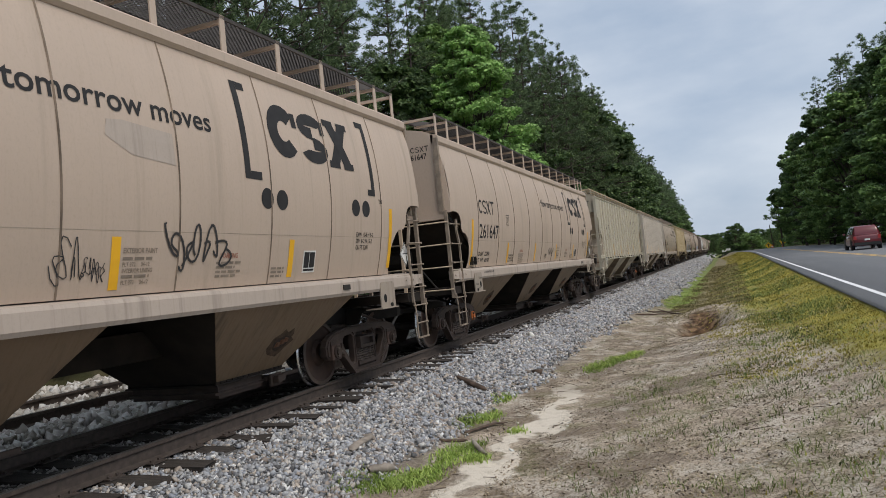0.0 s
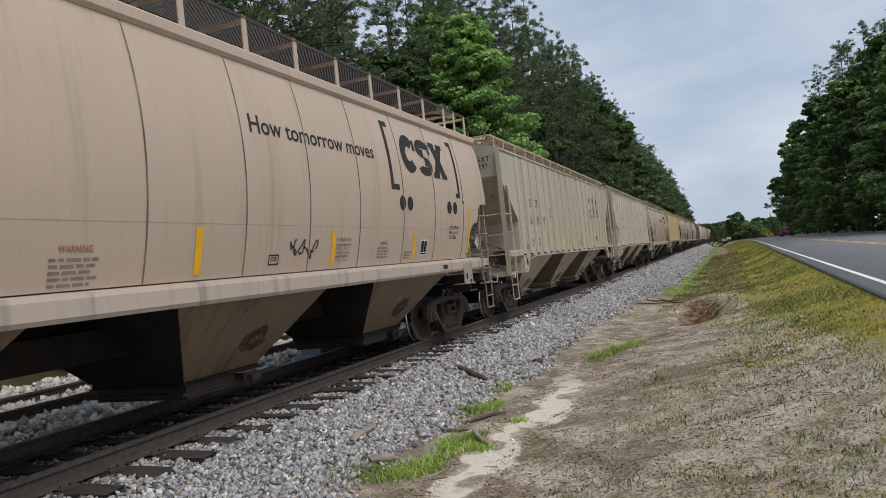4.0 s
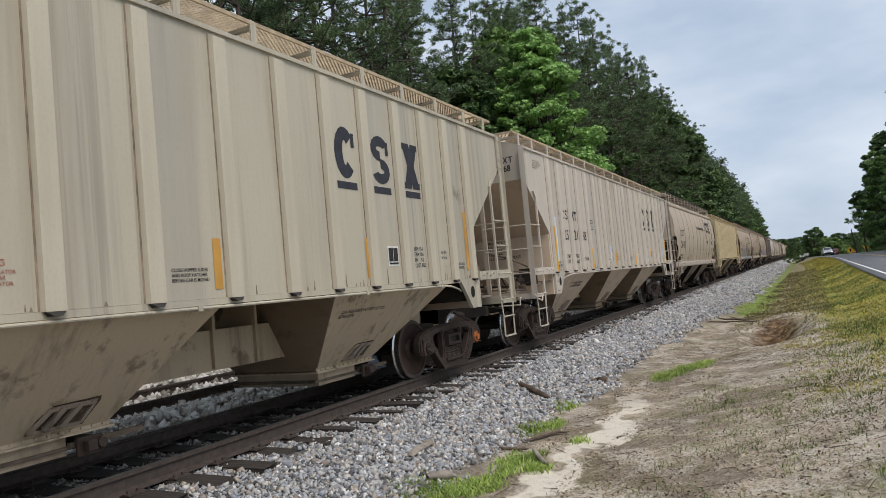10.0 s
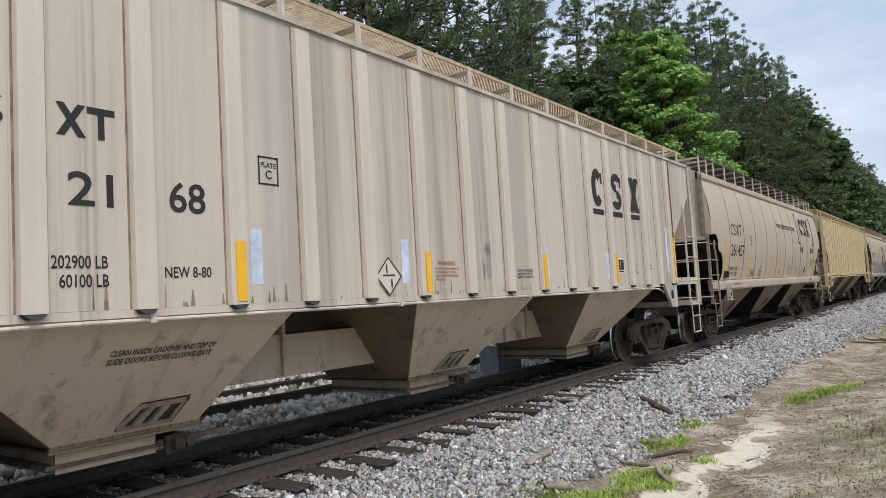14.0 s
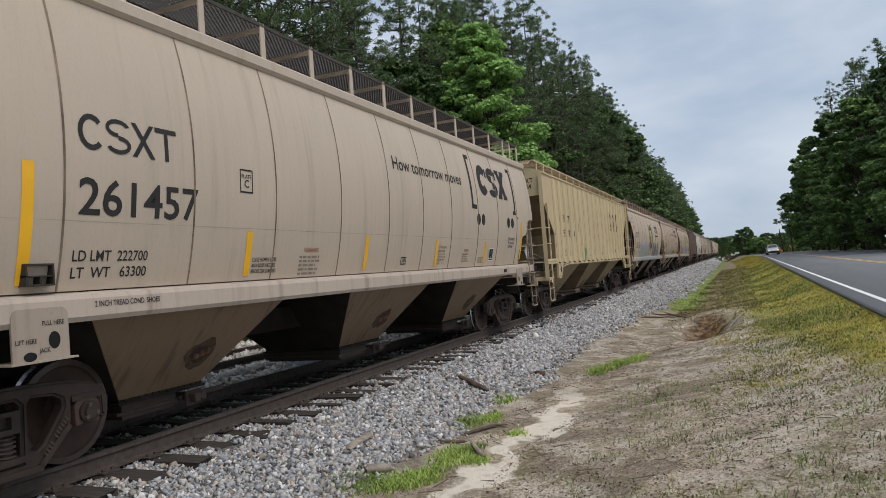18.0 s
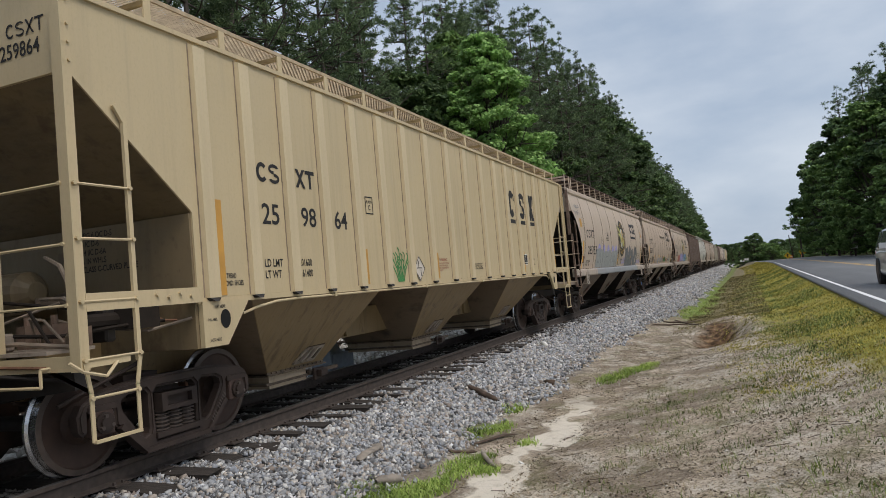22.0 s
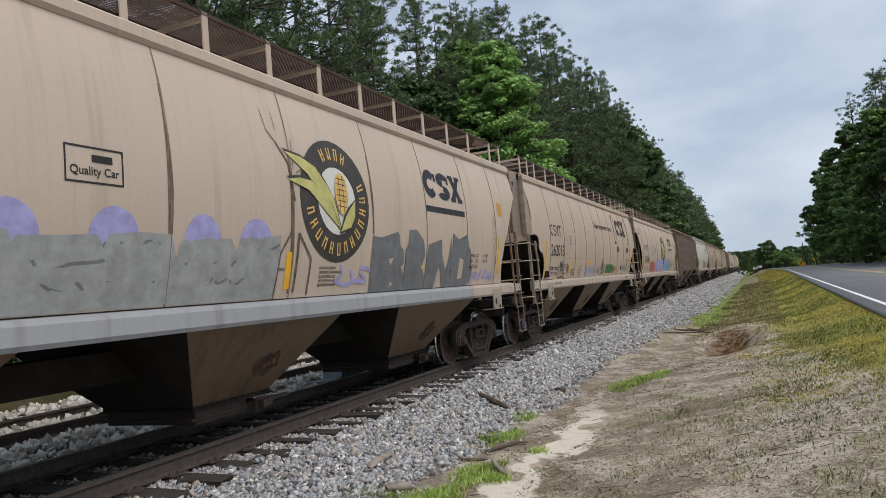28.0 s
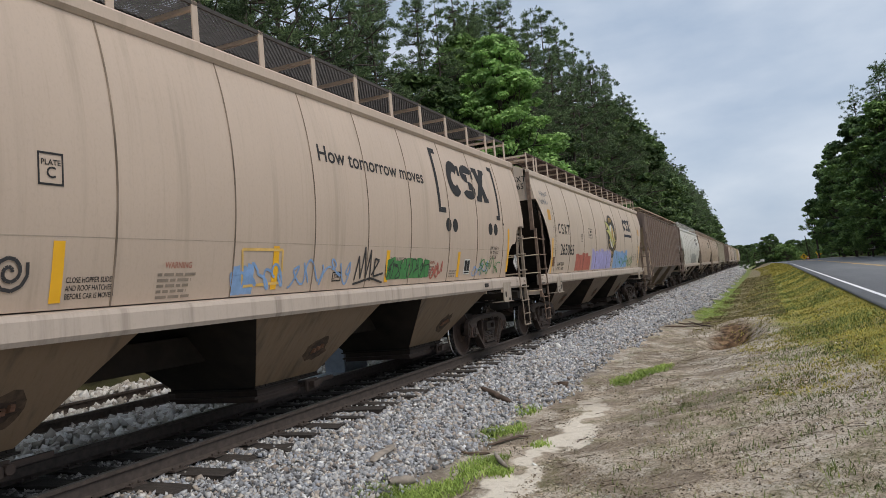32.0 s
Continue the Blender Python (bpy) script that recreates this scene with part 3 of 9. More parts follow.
def coupler(car, s, half):
    """Coupler, air hose and draft gear at the end s of a car."""
    y = s * half
    bm = bmesh.new()
    box(bm, -0.28, 0.28, y - s * 1.1, y + s * 0.18, 0.70, 1.02)
    box(bm, -0.085, 0.085, y + s * 0.18, y + s * 0.48, 0.82, 0.96)
    hexa(bm, [(-0.17, y + s * 0.46, 0.74), (0.17, y + s * 0.46, 0.74), (0.2, y + s * 0.66, 0.74), (-0.1, y + s * 0.69, 0.74)],
         [(-0.17, y + s * 0.46, 1.02), (0.17, y + s * 0.46, 1.02), (0.2, y + s * 0.66, 1.02), (-0.1, y + s * 0.69, 1.02)])
    bmesh.ops.bevel(bm, geom=bm.edges[:], offset=0.012, segments=1, affect="EDGES")
    part("coupler", bm, M["steel"], car)
    bm = bmesh.new()
    pts = [(0.38, y + s * 0.1, 0.82)] + [(0.38 - 0.06 * k, y + s * (0.12 + 0.11 * k), 0.80 - 0.44 * math.sin(k / 5 * math.pi * 0.62)) for k in range(1, 6)]
    pipe(bm, pts, 0.028, 8)
    part("air_hose", bm, M["hose"], car)
    bm = bmesh.new()
    pipe(bm, [(1.35, y - s * 0.02, 0.90), (0.5, y + s * 0.1, 0.98), (0.2, y + s * 0.30, 1.02)], 0.018)
    part("uncoupling_lever", bm, M["steel"], car)
    bm = bmesh.new()
    hexa(bm, [(0.30, y - s * 0.45, 0.72), (1.20, y - s * 0.30, 0.80), (1.20, y - s * 0.18, 0.80), (0.30, y - s * 0.1, 0.72)],
         [(0.30, y - s * 0.45, 0.98), (1.20, y - s * 0.30, 0.96), (1.20, y - s * 0.18, 0.96), (0.30, y - s * 0.1, 0.98)])
    part("end_brace", bm, M["steel"], car)
    for k, (a, b) in enumerate((((0.75, 1.3), (0.55, 0.62)), ((0.42, 1.6), (0.48, 0.70)), ((0.95, 1.1), (0.92, 0.66)))):
        bm = bmesh.new()
        pipe(bm, [(a[0], y - s * 0.2, b[1]), (a[0], y - s * a[1], b[0])], 0.020)
        part("brake_rod", bm, M["adapter"] if k == 1 else M["frame"], car)


def ladder(car, s, y0, y1, zs, tops, mat, x=1.60, name="ladder", foot=0.42):
    """A side ladder: stiles at y0 and y1, a rung at every height, and a strap stirrup below."""
    bm = bmesh.new()
    for y, t in ((y0, tops[0]), (y1, tops[1])):
        if t:
            bar(bm, (y, 1.0), (y, t), 0.042, x - 0.03, x + 0.003)
    part(name, bm, mat, car)
    ins = 0.045 * (1 if y1 > y0 else -1)
    bm = bmesh.new()
    for y, d in ((y0, ins), (y1, -ins)):
        bar(bm, (y, 1.04), (y + d, 0.80), 0.034, x - 0.005, x + 0.009)
        bar(bm, (y + d, 0.81), (y + d, foot), 0.034, x - 0.005, x + 0.009)
    box(bm, x - 0.006, x + 0.03, min(y0 + ins, y1 - ins), max(y0 + ins, y1 - ins), foot - 0.012, foot + 0.012)
    hexa(bm, [(x - 0.004, y0 + ins, 0.79), (x + 0.006, y0 + ins, 0.79), (x - 0.45, y0 + ins, 0.97), (x - 0.46, y0 + ins, 0.97)],
         [(x - 0.004, y0 + ins, 0.825), (x + 0.006, y0 + ins, 0.825), (x - 0.45, y0 + ins, 1.005), (x - 0.46, y0 + ins, 1.005)])
    part("stirrup", bm, mat, car)
    shapes = []
    for d in (0.0, ins):
        bm = bmesh.new()
        tube(bm, (x, y0 + d, 0), (x, y1 - d, 0), 0.0125, 6)
        for y in (y0 + d, y1 - d):
            tube(bm, (x - 0.01, y, 0), (x + 0.026, y, 0), 0.019, 6)
        shapes.append(mesh_of("rung", bm, mat))
    for z in zs[:-1]:
        part("rung", shapes[z < 0.85], None, car, "", pose(0, 0, z))


GRATES = {}


def running_board(car, half, z, x0, x1, mat, posts, post_mat, step=0.085, post_x=None, crossing=False):
    """The roof walk: expanded-metal grating on posts."""
    key = (half, z, x0, x1)
    if key not in GRATES:
        bm = bmesh.new()
        for sg in (-1, 1):
            a, b = sorted((sg * x0, sg * x1))
            lean = 1.9 * (b - a)
            for i in range(int((2 * half - lean) / step)):
                y = -half + i * step
                for p, q in (((a, y), (b, y + lean)), ((b, y), (a, y + lean))):
                    dx, dy = q[0] - p[0], q[1] - p[1]
                    L = math.hypot(dx, dy)
                    ox, oy = -dy / L * 0.008, dx / L * 0.008
                    bm.faces.new([bm.verts.new((u, v, w)) for u, v, w in ((p[0] + ox, p[1] + oy, z + 0.011), (p[0] - ox, p[1] - oy, z - 0.011), (q[0] - ox, q[1] - oy, z - 0.011), (q[0] + ox, q[1] + oy, z + 0.011))])
            for x in (a, b):
                box(bm, x - 0.012, x + 0.012, -half, half, z - 0.03, z + 0.012)
        for sg in (-1, 1) if crossing else ():
            y0, y1 = sorted((sg * half, sg * (half - 0.6)))
            for i in range(int(2 * x1 / step)):
                for k in (0.42, -0.42):
                    x = -x1 + i * step
                    p, q = (x, y0), (min(x + 0.3, x1), y1)
                    p, q = (p, q) if k > 0 else ((p[0], y1), (q[0], y0))
                    bm.faces.new([bm.verts.new((u, v, w)) for u, v, w in ((p[0], p[1], z + 0.011), (p[0] + 0.014, p[1], z - 0.011), (q[0] + 0.014, q[1], z - 0.011), (q[0], q[1], z + 0.011))])
            for y in (y0, y1):
                box(bm, -x1, x1, y - 0.012, y + 0.012, z - 0.03, z + 0.012)
        GRATES[key] = mesh_of("roof_walk", bm, mat)
    part("roof_walk", GRATES[key], None, car, "expanded metal roof walk")
    px = post_x or x1
    pk = ("post", z, px, post_mat.name)
    if pk not in GRATES:
        bm = bmesh.new()
        box(bm, px - 0.005, px + 0.012, -0.042, 0.042, 4.06, z + 0.015)
        box(bm, x0, px, -0.025, 0.025, z - 0.075, z - 0.032)
        GRATES[pk] = mesh_of("walk_post", bm, post_mat)
    for y in posts:
        part("walk_post", GRATES[pk], None, car, "", pose(0, y, 0))


def hopper(car, mats, y0, y1, b0, b1, xt, z_top=1.46, z_low=0.50, xb=0.62, gate=0.17, boss=False):
    """One discharge hopper: four sloping faces, a bolted flange and an outlet gate."""
    bm = bmesh.new()
    lo = [(-xb, b0, z_low), (xb, b0, z_low), (xb, b1, z_low), (-xb, b1, z_low)]
    hi = [(-xt, y0, z_top), (xt, y0, z_top), (xt, y1, z_top), (-xt, y1, z_top)]
    hexa(bm, lo, hi)
    bmesh.ops.bevel(bm, geom=[e for e in bm.edges if abs(e.verts[0].co.z - e.verts[1].co.z) > 0.2], offset=0.006, segments=1, affect="EDGES")
    bmesh.ops.recalc_face_normals(bm, faces=bm.faces)
    for f in bm.faces:                      # brake dust and painted-in shade on the faces that look along the train
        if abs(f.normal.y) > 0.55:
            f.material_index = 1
    part("hopper", bm, [mats[0], M["gloom"] if boss else M["dusty_shade_end"]], car)
    bm = bmesh.new()
    box(bm, -xb - 0.05, xb + 0.05, b0 - 0.05, b1 + 0.05, z_low - 0.03, z_low - 0.012)
    for x in (-xb - 0.012, xb + 0.012):     # upright leg of the flange angle
        box(bm, x - 0.006, x + 0.006, b0 - 0.03, b1 + 0.03, z_low - 0.012, z_low + 0.045)
    for i in range(12):
        y = b0 + (b1 - b0) * (i + 0.5) / 12
        tube(bm, (xb + 0.015, y, z_low + 0.012), (xb + 0.036, y, z_low + 0.012), 0.012, 6)
    part("outlet_flange", bm, mats[1], car)
    zg = z_low - gate
    bm = bmesh.new()
    b2 = b0 + 0.68 * (b1 - b0)              # the gate box fills two thirds, its gear the rest
    box(bm, -xb, xb, b0 + 0.02, b2, zg, z_low - 0.03)
    part("outlet_box", bm, M["gate_tan"] if not boss else mats[2], car)
    bm = bmesh.new()
    box(bm, -xb - 0.02, xb + 0.02, b0 - 0.06, b1 + 0.06, zg + 0.045, zg + 0.075)
    for x in (-xb - 0.06, xb + 0.02):       # slide rails of the gate
        box(bm, x, x + 0.04, b2, b1 + 0.34, zg + 0.06, zg + 0.105)
    part("outlet_gate", bm, mats[2], car)
    zs = zg + 0.07
    bm = bmesh.new()                        # the pinion shaft with its square capstans
    tube(bm, (-xb - 0.2, b2 + 0.10, zs), (xb + 0.20, b2 + 0.10, zs), 0.032, 8)
    for x in (-xb - 0.22, xb + 0.14):
        box(bm, x, x + 0.08, b2 + 0.055, b2 + 0.145, zs - 0.045, zs + 0.045)
        box(bm, x - 0.05, x - 0.01, b2 + 0.02, b2 + 0.26, zs - 0.09, zs + 0.07)
        tube(bm, (x - 0.03, b2 + 0.22, zs), (x + 0.05, b2 + 0.22, zs), 0.05, 8)
    bmesh.ops.bevel(bm, geom=bm.edges[:], offset=0.006, segments=1, affect="EDGES")
    part("gate_shaft", bm, M["frame"], car)
    on = lambda y, z, d: (xb + (xt - xb) * (z - z_low) / (z_top - z_low) + d, y, z)
    if not boss:                            # the vibrator bracket: a cast frame with two stout ribs
        c0, c1, z0, z1 = b0 + 0.38 * (b1 - b0), b0 + 0.80 * (b1 - b0), z_low + 0.07, z_low + 0.24
        bm = bmesh.new()
        for p, q, w, d in (((c0, z0), (c1 - 0.06, z0), 0.035, 0.03), ((c0, z0), (c0 + 0.12, z1), 0.04, 0.035), ((c0 + 0.12, z1), (c1, z1), 0.04, 0.035), ((c1 - 0.06, z0), (c1, z1), 0.03, 0.03),
                           ((c0 + 0.12, z0), (c0 + 0.22, z1), 0.05, 0.06), ((c0 + 0.26, z0), (c0 + 0.36, z1), 0.05, 0.06)):
            e = Vector((q[0] - p[0], q[1] - p[1])).normalized() * (w / 2)
            ring = ((p[0] - e.y, p[1] + e.x), (p[0] + e.y, p[1] - e.x), (q[0] + e.y, q[1] - e.x), (q[0] - e.y, q[1] + e.x))
            hexa(bm, [on(y, z, 0.0) for y, z in ring], [on(y, z, d) for y, z in ring])
        part("vibrator_bracket", bm, M["plate_dirty"], car)
        # rust patch behind the bracket, dark enough to paint in its shaded recess
        bm = bmesh.new()
        bm.faces.new([bm.verts.new(on(y, z, 0.002)) for y, z in ((c0 - 0.02, z0 - 0.015), (c1 - 0.02, z0 - 0.02), (c1 + 0.06, z1), (c1 + 0.05, z1 + 0.04), (c0 + 0.13, z1 + 0.03), (c0 + 0.04, z1 - 0.06))])
        part("rust_patch", bm, M["scorch"], car)
    if boss:                                # scorched, rust-eaten seat of the vibrator
        rnd = random.Random(round(b0 * 100))
        cy, cz = (b0 + b1) / 2 + 0.28, z_low + 0.36
        for r, d, mat in ((0.21, 0.0012, "scorch"), (0.125, 0.003, "vibrator")):
            bm = bmesh.new()
            bm.faces.new([bm.verts.new(on(cy + r * rnd.uniform(0.75, 1.25) * math.cos(t * 0.35) * 1.15, cz + r * rnd.uniform(0.75, 1.2) * math.sin(t * 0.35) * 0.75, d)) for t in range(18)])
            part("scorch_mark" if mat == "scorch" else "rust_patch", bm, M[mat], car)
        bm = bmesh.new()
        for k in range(3):
            y, z = cy + 0.07 * (k - 1), cz + 0.022 * (k - 1)
            hexa(bm, [on(y - 0.03, z - 0.035, 0.0), on(y + 0.03, z - 0.035, 0.0), on(y + 0.028, z + 0.035, 0.0), on(y - 0.028, z + 0.035, 0.0)],
                 [on(y - 0.022, z - 0.02, 0.045), on(y + 0.02, z - 0.025, 0.05), on(y + 0.018, z + 0.02, 0.035), on(y - 0.02, z + 0.02, 0.035)])
        part("vibrator_bracket", bm, M["rust"], car)


def rounded_plate(car, s, mat, x=1.575, out=0.0):
    """The lifting plate of the round-sided cars: rounded top, a hole and a notch."""
    o = [(a + out, b) for a, b in ((6.61, 1.0), (6.61, 1.33), (6.595, 1.365), (6.56, 1.385), (6.19, 1.385), (6.155, 1.365), (6.14, 1.33), (6.14, 1.0))]
    bm = bmesh.new()
    plate_x(bm, [(s * a, b) for a, b in (o if s < 0 else o[::-1])], x - 0.02, x)
    box(bm, x - 0.25, x + 0.03, min(s * (6.09 + out), s * (6.64 + out)), max(s * (6.09 + out), s * (6.64 + out)), 0.985, 1.0)
    part("jacking_plate", bm, mat, car)
    # flat black discs stand for the darkness inside hole and notch
    for cy, cz, ry, rz in ((6.27, 1.14, 0.05, 0.065), (6.475, 1.035, 0.055, 0.034)):
        bm = bmesh.new()
        disc(bm, s * (cy + out), cz, ry, rz, 18)
        for v in bm.verts:
            v.co.x = x + 0.0035
        part("lifting_hole", bm, M["hole"], car)
    flat = lambda z: x
    if s < 0:
        words(car, "PULL HERE", -6.37 - out, 1.255, 0.034, flat, "lettering", 0.8)
        words(car, "LIFT HERE", -6.59 - out, 1.13, 0.034, flat, "lettering", 0.8)
        words(car, "JACK", -6.40 - out, 1.055, 0.034, flat, "lettering", 0.8)


def jacking_plate(car, s, y, mat, side_x=1.58):
    """The lifting plate under the bolster, with its round hole."""
    o = [(y - s * 0.33, 1.44), (y + s * 0.37, 1.44), (y + s * 0.37, 1.0), (y + s * 0.04, 1.0)]
    bm = bmesh.new()
    plate_x(bm, o, side_x - 0.05, side_x + 0.006)
    part("jacking_plate", bm, mat, car)
    # the hole is a flat black disc, its inner darkness given as colour
    bm = bmesh.new()
    disc(bm, y + s * 0.06, 1.26, 0.075, 0.095, 18)
    for v in bm.verts:
        v.co.x = side_x + 0.0095
    part("lifting_hole", bm, M["hole"], car)
    flat = lambda z: side_x + 0.006
    if s < 0:
        words(car, "LIFT HERE", y - 0.20, 1.37, 0.030, flat, "lettering", 0.75)
        words(car, "PULL HERE", y - 0.31, 1.25, 0.026, flat, "lettering", 0.7)
        words(car, "JACK HERE", y - 0.30, 1.05, 0.030, flat, "lettering", 0.75)


RIBS = (0.45, 1.37, 2.24, 3.04, 3.835, 4.645, 5.41, 6.13, 6.82)


def ribbed_car(name, label, body, y, rib_mat=None, caps="plain", fine=True, walk_mat=None, walk_post=None, spin=True, hopper_mat=None, gate_mat=None, tail="plain", slope_mat=None, stencils="SPRG 6 OC D-5/6 IC D-6/4 IIC D-6A/36 IN WHLS/CLASS C-CURVED PLATE"):
    """A covered hopper with straight, ribbed sides and open, sloping ends."""
    car = thing(name, label, "freight car", pose(TRACK_X, y, 0), "cars of the freight train")
    half = 8.35
    slope_mat = slope_mat or M["slope"]
    for s in (1, -1):
        outline = [(-7.01, 1.48), (7.01, 1.48), (7.01, 2.31), (8.30, 3.38), (8.30, 4.035), (-8.30, 4.035), (-8.30, 3.38), (-7.01, 2.31)]
        bm = bmesh.new()
        plate_x(bm, outline, s * 1.535, s * 1.555)
        part("side_sheet", bm, body, car)
        bm = bmesh.new()
        hexa(bm, [(s * 1.55, -0.092, 1.475), (s * 1.55, 0.092, 1.475), (s * 1.608, 0.082, 1.475), (s * 1.608, -0.082, 1.475)],
             [(s * 1.55, -0.092, 4.0), (s * 1.55, 0.092, 4.0), (s * 1.608, 0.082, 3.97), (s * 1.608, -0.082, 3.97)])
        for k in (-1, 1):                   # the weld along each foot of the rib, dark with dirt and its painted-in shadow line
            box(bm, min(s * 1.553, s * 1.559), max(s * 1.553, s * 1.559), min(k * 0.0925, k * 0.107), max(k * 0.0925, k * 0.107), 1.482, 3.99, 1)
        rib = mesh_of("side_rib", bm, [rib_mat or body, M["dirt_and_shade"]])
        bm = bmesh.new()
        hexa(bm, [(s * 1.56, -0.05, 1.44), (s * 1.56, 0.05, 1.44), (s * 1.63, 0.03, 1.44), (s * 1.63, -0.03, 1.44)],
             [(s * 1.56, -0.08, 1.474), (s * 1.56, 0.08, 1.474), (s * 1.606, 0.078, 1.474), (s * 1.606, -0.078, 1.474)])
        foot = mesh_of("rib_foot", bm, M["steel"])
        for r in RIBS:
            for k in (-1, 1):
                part("side_rib", rib, None, car, "", pose(0, k * r, 0))
                if fine and s > 0:
                    part("rib_foot", foot, None, car, "", pose(0, k * r, 0))
        bm = bmesh.new()
        box(bm, s * 1.40, s * 1.565, -7.02, 7.02, 1.42, 1.478)
        box(bm, s * 1.44, s * 1.585, -8.32, 8.32, 4.02, 4.065)
        part("side_rail", bm, body, car)
        if fine:
            bm = bmesh.new()
            pipe(bm, [(s * 1.50, -6.30, 1.29), (s * 1.55, -6.10, 1.345), (s * 1.575, -5.8, 1.385), (s * 1.58, -5.4, 1.395), (s * 1.58, 0, 1.40), (s * 1.58, 5.7, 1.395), (s * 1.575, 5.95, 1.38), (s * 1.55, 6.25, 1.325), (s * 1.50, 6.42, 1.29)], 0.015, 8)
            for yy in (-4.6, -1.8, 0.9, 3.6, 5.6):
                box(bm, s * 1.54, s * 1.605, yy - 0.025, yy + 0.025, 1.375, 1.425)
            part("train_pipe", bm, body, car)
    bm = bmesh.new()
    arch = [(-1.56, 4.05), (-1.3, 4.15), (-0.8, 4.27), (-0.3, 4.31), (0.3, 4.31), (0.8, 4.27), (1.3, 4.15), (1.56, 4.05), (1.5, 4.03), (-1.5, 4.03)]
    plate_y(bm, arch, -8.33, 8.33)
    part("roof", bm, body, car)
    bm = bmesh.new()
    box(bm, -0.32, 0.32, -7.2, 7.2, 4.30, 4.40)
    part("hatch_cover", bm, body, car)
    bm = bmesh.new()
    box(bm, -0.28, 0.28, -7.9, 7.9, 0.68, 1.14)
    for k in (-3.0, -2.3, 2.3, 3.0):        # web stiffeners between the hoppers
        box(bm, -0.33, 0.33, k - 0.02, k + 0.02, 0.70, 1.42)
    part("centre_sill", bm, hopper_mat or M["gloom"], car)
    mats = (hopper_mat or body, gate_mat or M["rust"], M["gate_steel"])
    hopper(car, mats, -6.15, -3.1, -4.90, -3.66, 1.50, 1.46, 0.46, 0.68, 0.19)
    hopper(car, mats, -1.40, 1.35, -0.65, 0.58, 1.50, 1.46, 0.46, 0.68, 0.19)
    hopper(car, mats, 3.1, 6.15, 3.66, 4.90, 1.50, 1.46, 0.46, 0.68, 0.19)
    for s in (-1, 1):
        bm = bmesh.new()                    # end sheet above, slope sheet below it
        plate_y(bm, [(-1.54, 3.38), (1.54, 3.38), (1.54, 4.06), (1.3, 4.17), (0.8, 4.27), (-0.8, 4.27), (-1.3, 4.17), (-1.54, 4.06)], s * 8.30, s * 8.335)
        part("end_sheet", bm, body, car)
        bm = bmesh.new()
        hexa(bm, [(-1.535, s * 8.30, 3.39), (1.535, s * 8.30, 3.39), (1.535, s * 6.98, 2.28), (-1.535, s * 6.98, 2.28)],
             [(-1.535, s * 8.26, 3.43), (1.535, s * 8.26, 3.43), (1.535, s * 6.95, 2.33), (-1.535, s * 6.95, 2.33)])
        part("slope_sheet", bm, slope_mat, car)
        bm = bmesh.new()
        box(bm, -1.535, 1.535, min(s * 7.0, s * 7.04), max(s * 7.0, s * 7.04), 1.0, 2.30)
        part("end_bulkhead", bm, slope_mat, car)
        bm = bmesh.new()                    # body bolster over the truck
        hexa(bm, [(-1.40, s * 6.55, 1.12), (1.40, s * 6.55, 1.12), (1.40, s * 6.98, 1.12), (-1.40, s * 6.98, 1.12)],
             [(-1.46, s * 6.45, 1.42), (1.46, s * 6.45, 1.42), (1.46, s * 6.99, 1.42), (-1.46, s * 6.99, 1.42)])
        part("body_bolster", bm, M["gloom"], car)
        posts = [(1.585, 0.055, 0.98, 4.04), (-1.585, 0.055, 0.98, 4.04), (0.62, 0.04, 1.10, 3.40), (-0.62, 0.04, 1.10, 3.40)]
        for x, w, z0, z1 in posts:
            bm = bmesh.new()
            ya, yb = s * (half - 0.055), s * (half + 0.055)
            box(bm, x - 0.012, x + 0.012, min(ya, yb), max(ya, yb), z0, z1)
            box(bm, x - w, x + w, min(yb, yb + s * 0.012), max(yb, yb + s * 0.012), z0, z1)
            if abs(x) > 1 and fine:
                for zz in (3.45, 3.6, 3.75, 3.95):
                    for yy in (-0.03, 0.03):
                        tube(bm, (x, s * half + yy, zz), (x + (0.03 if x > 0 else -0.03), s * half + yy, zz), 0.014, 6)
            part("corner_post" if abs(x) > 1 else "end_post", bm, body, car)
        bm = bmesh.new()
        box(bm, -1.6, 1.6, min(s * 8.30, s * 8.36), max(s * 8.30, s * 8.36), 0.98, 1.10)
        for x in (-1.57, 1.57):
            box(bm, x - 0.03, x + 0.03, min(s * 7.0, s * 8.30), max(s * 7.0, s * 8.30), 1.44, 1.585)
            box(bm, x - 0.03, x + 0.03, min(s * 7.9, s * 8.30), max(s * 7.9, s * 8.30), 1.0, 1.06)
        for k in range(4):
            tube(bm, (1.59, s * (7.15 + 0.14 * k), 1.51 + 0.03 * (k % 2)), (1.625, s * (7.15 + 0.14 * k), 1.51 + 0.03 * (k % 2)), 0.018, 6)
        part("end_sill", bm, body, car)
        bm = bmesh.new()
        pipe(bm, [(0.62, s * 8.41, 0), (1.55, s * 8.40, 0)], 0.013)
        for x in (0.62, 1.53):
            tube(bm, (x, s * 8.36, 0), (x, s * 8.43, 0), 0.019, 6)
        rung = mesh_of("end_rung", bm, body)
        for zz in (1.50, 1.98, 2.46):
            part("end_rung", rung, None, car, "", pose(0, 0, zz))
            part("end_rung", rung, None, car, "", pose(-2.15, 0, zz))
        bm = bmesh.new()
        box(bm, -1.2, 1.2, min(s * 7.9, s * 8.36), max(s * 7.9, s * 8.36), 1.12, 1.15)
        part("end_platform", bm, M["plate_dirty"], car)
        ladder(car, s, s * half, s * 7.80, (2.46, 2.02, 1.52, 1.06, 0.76, 0.45), (None, 3.05), body)
        bm = bmesh.new()
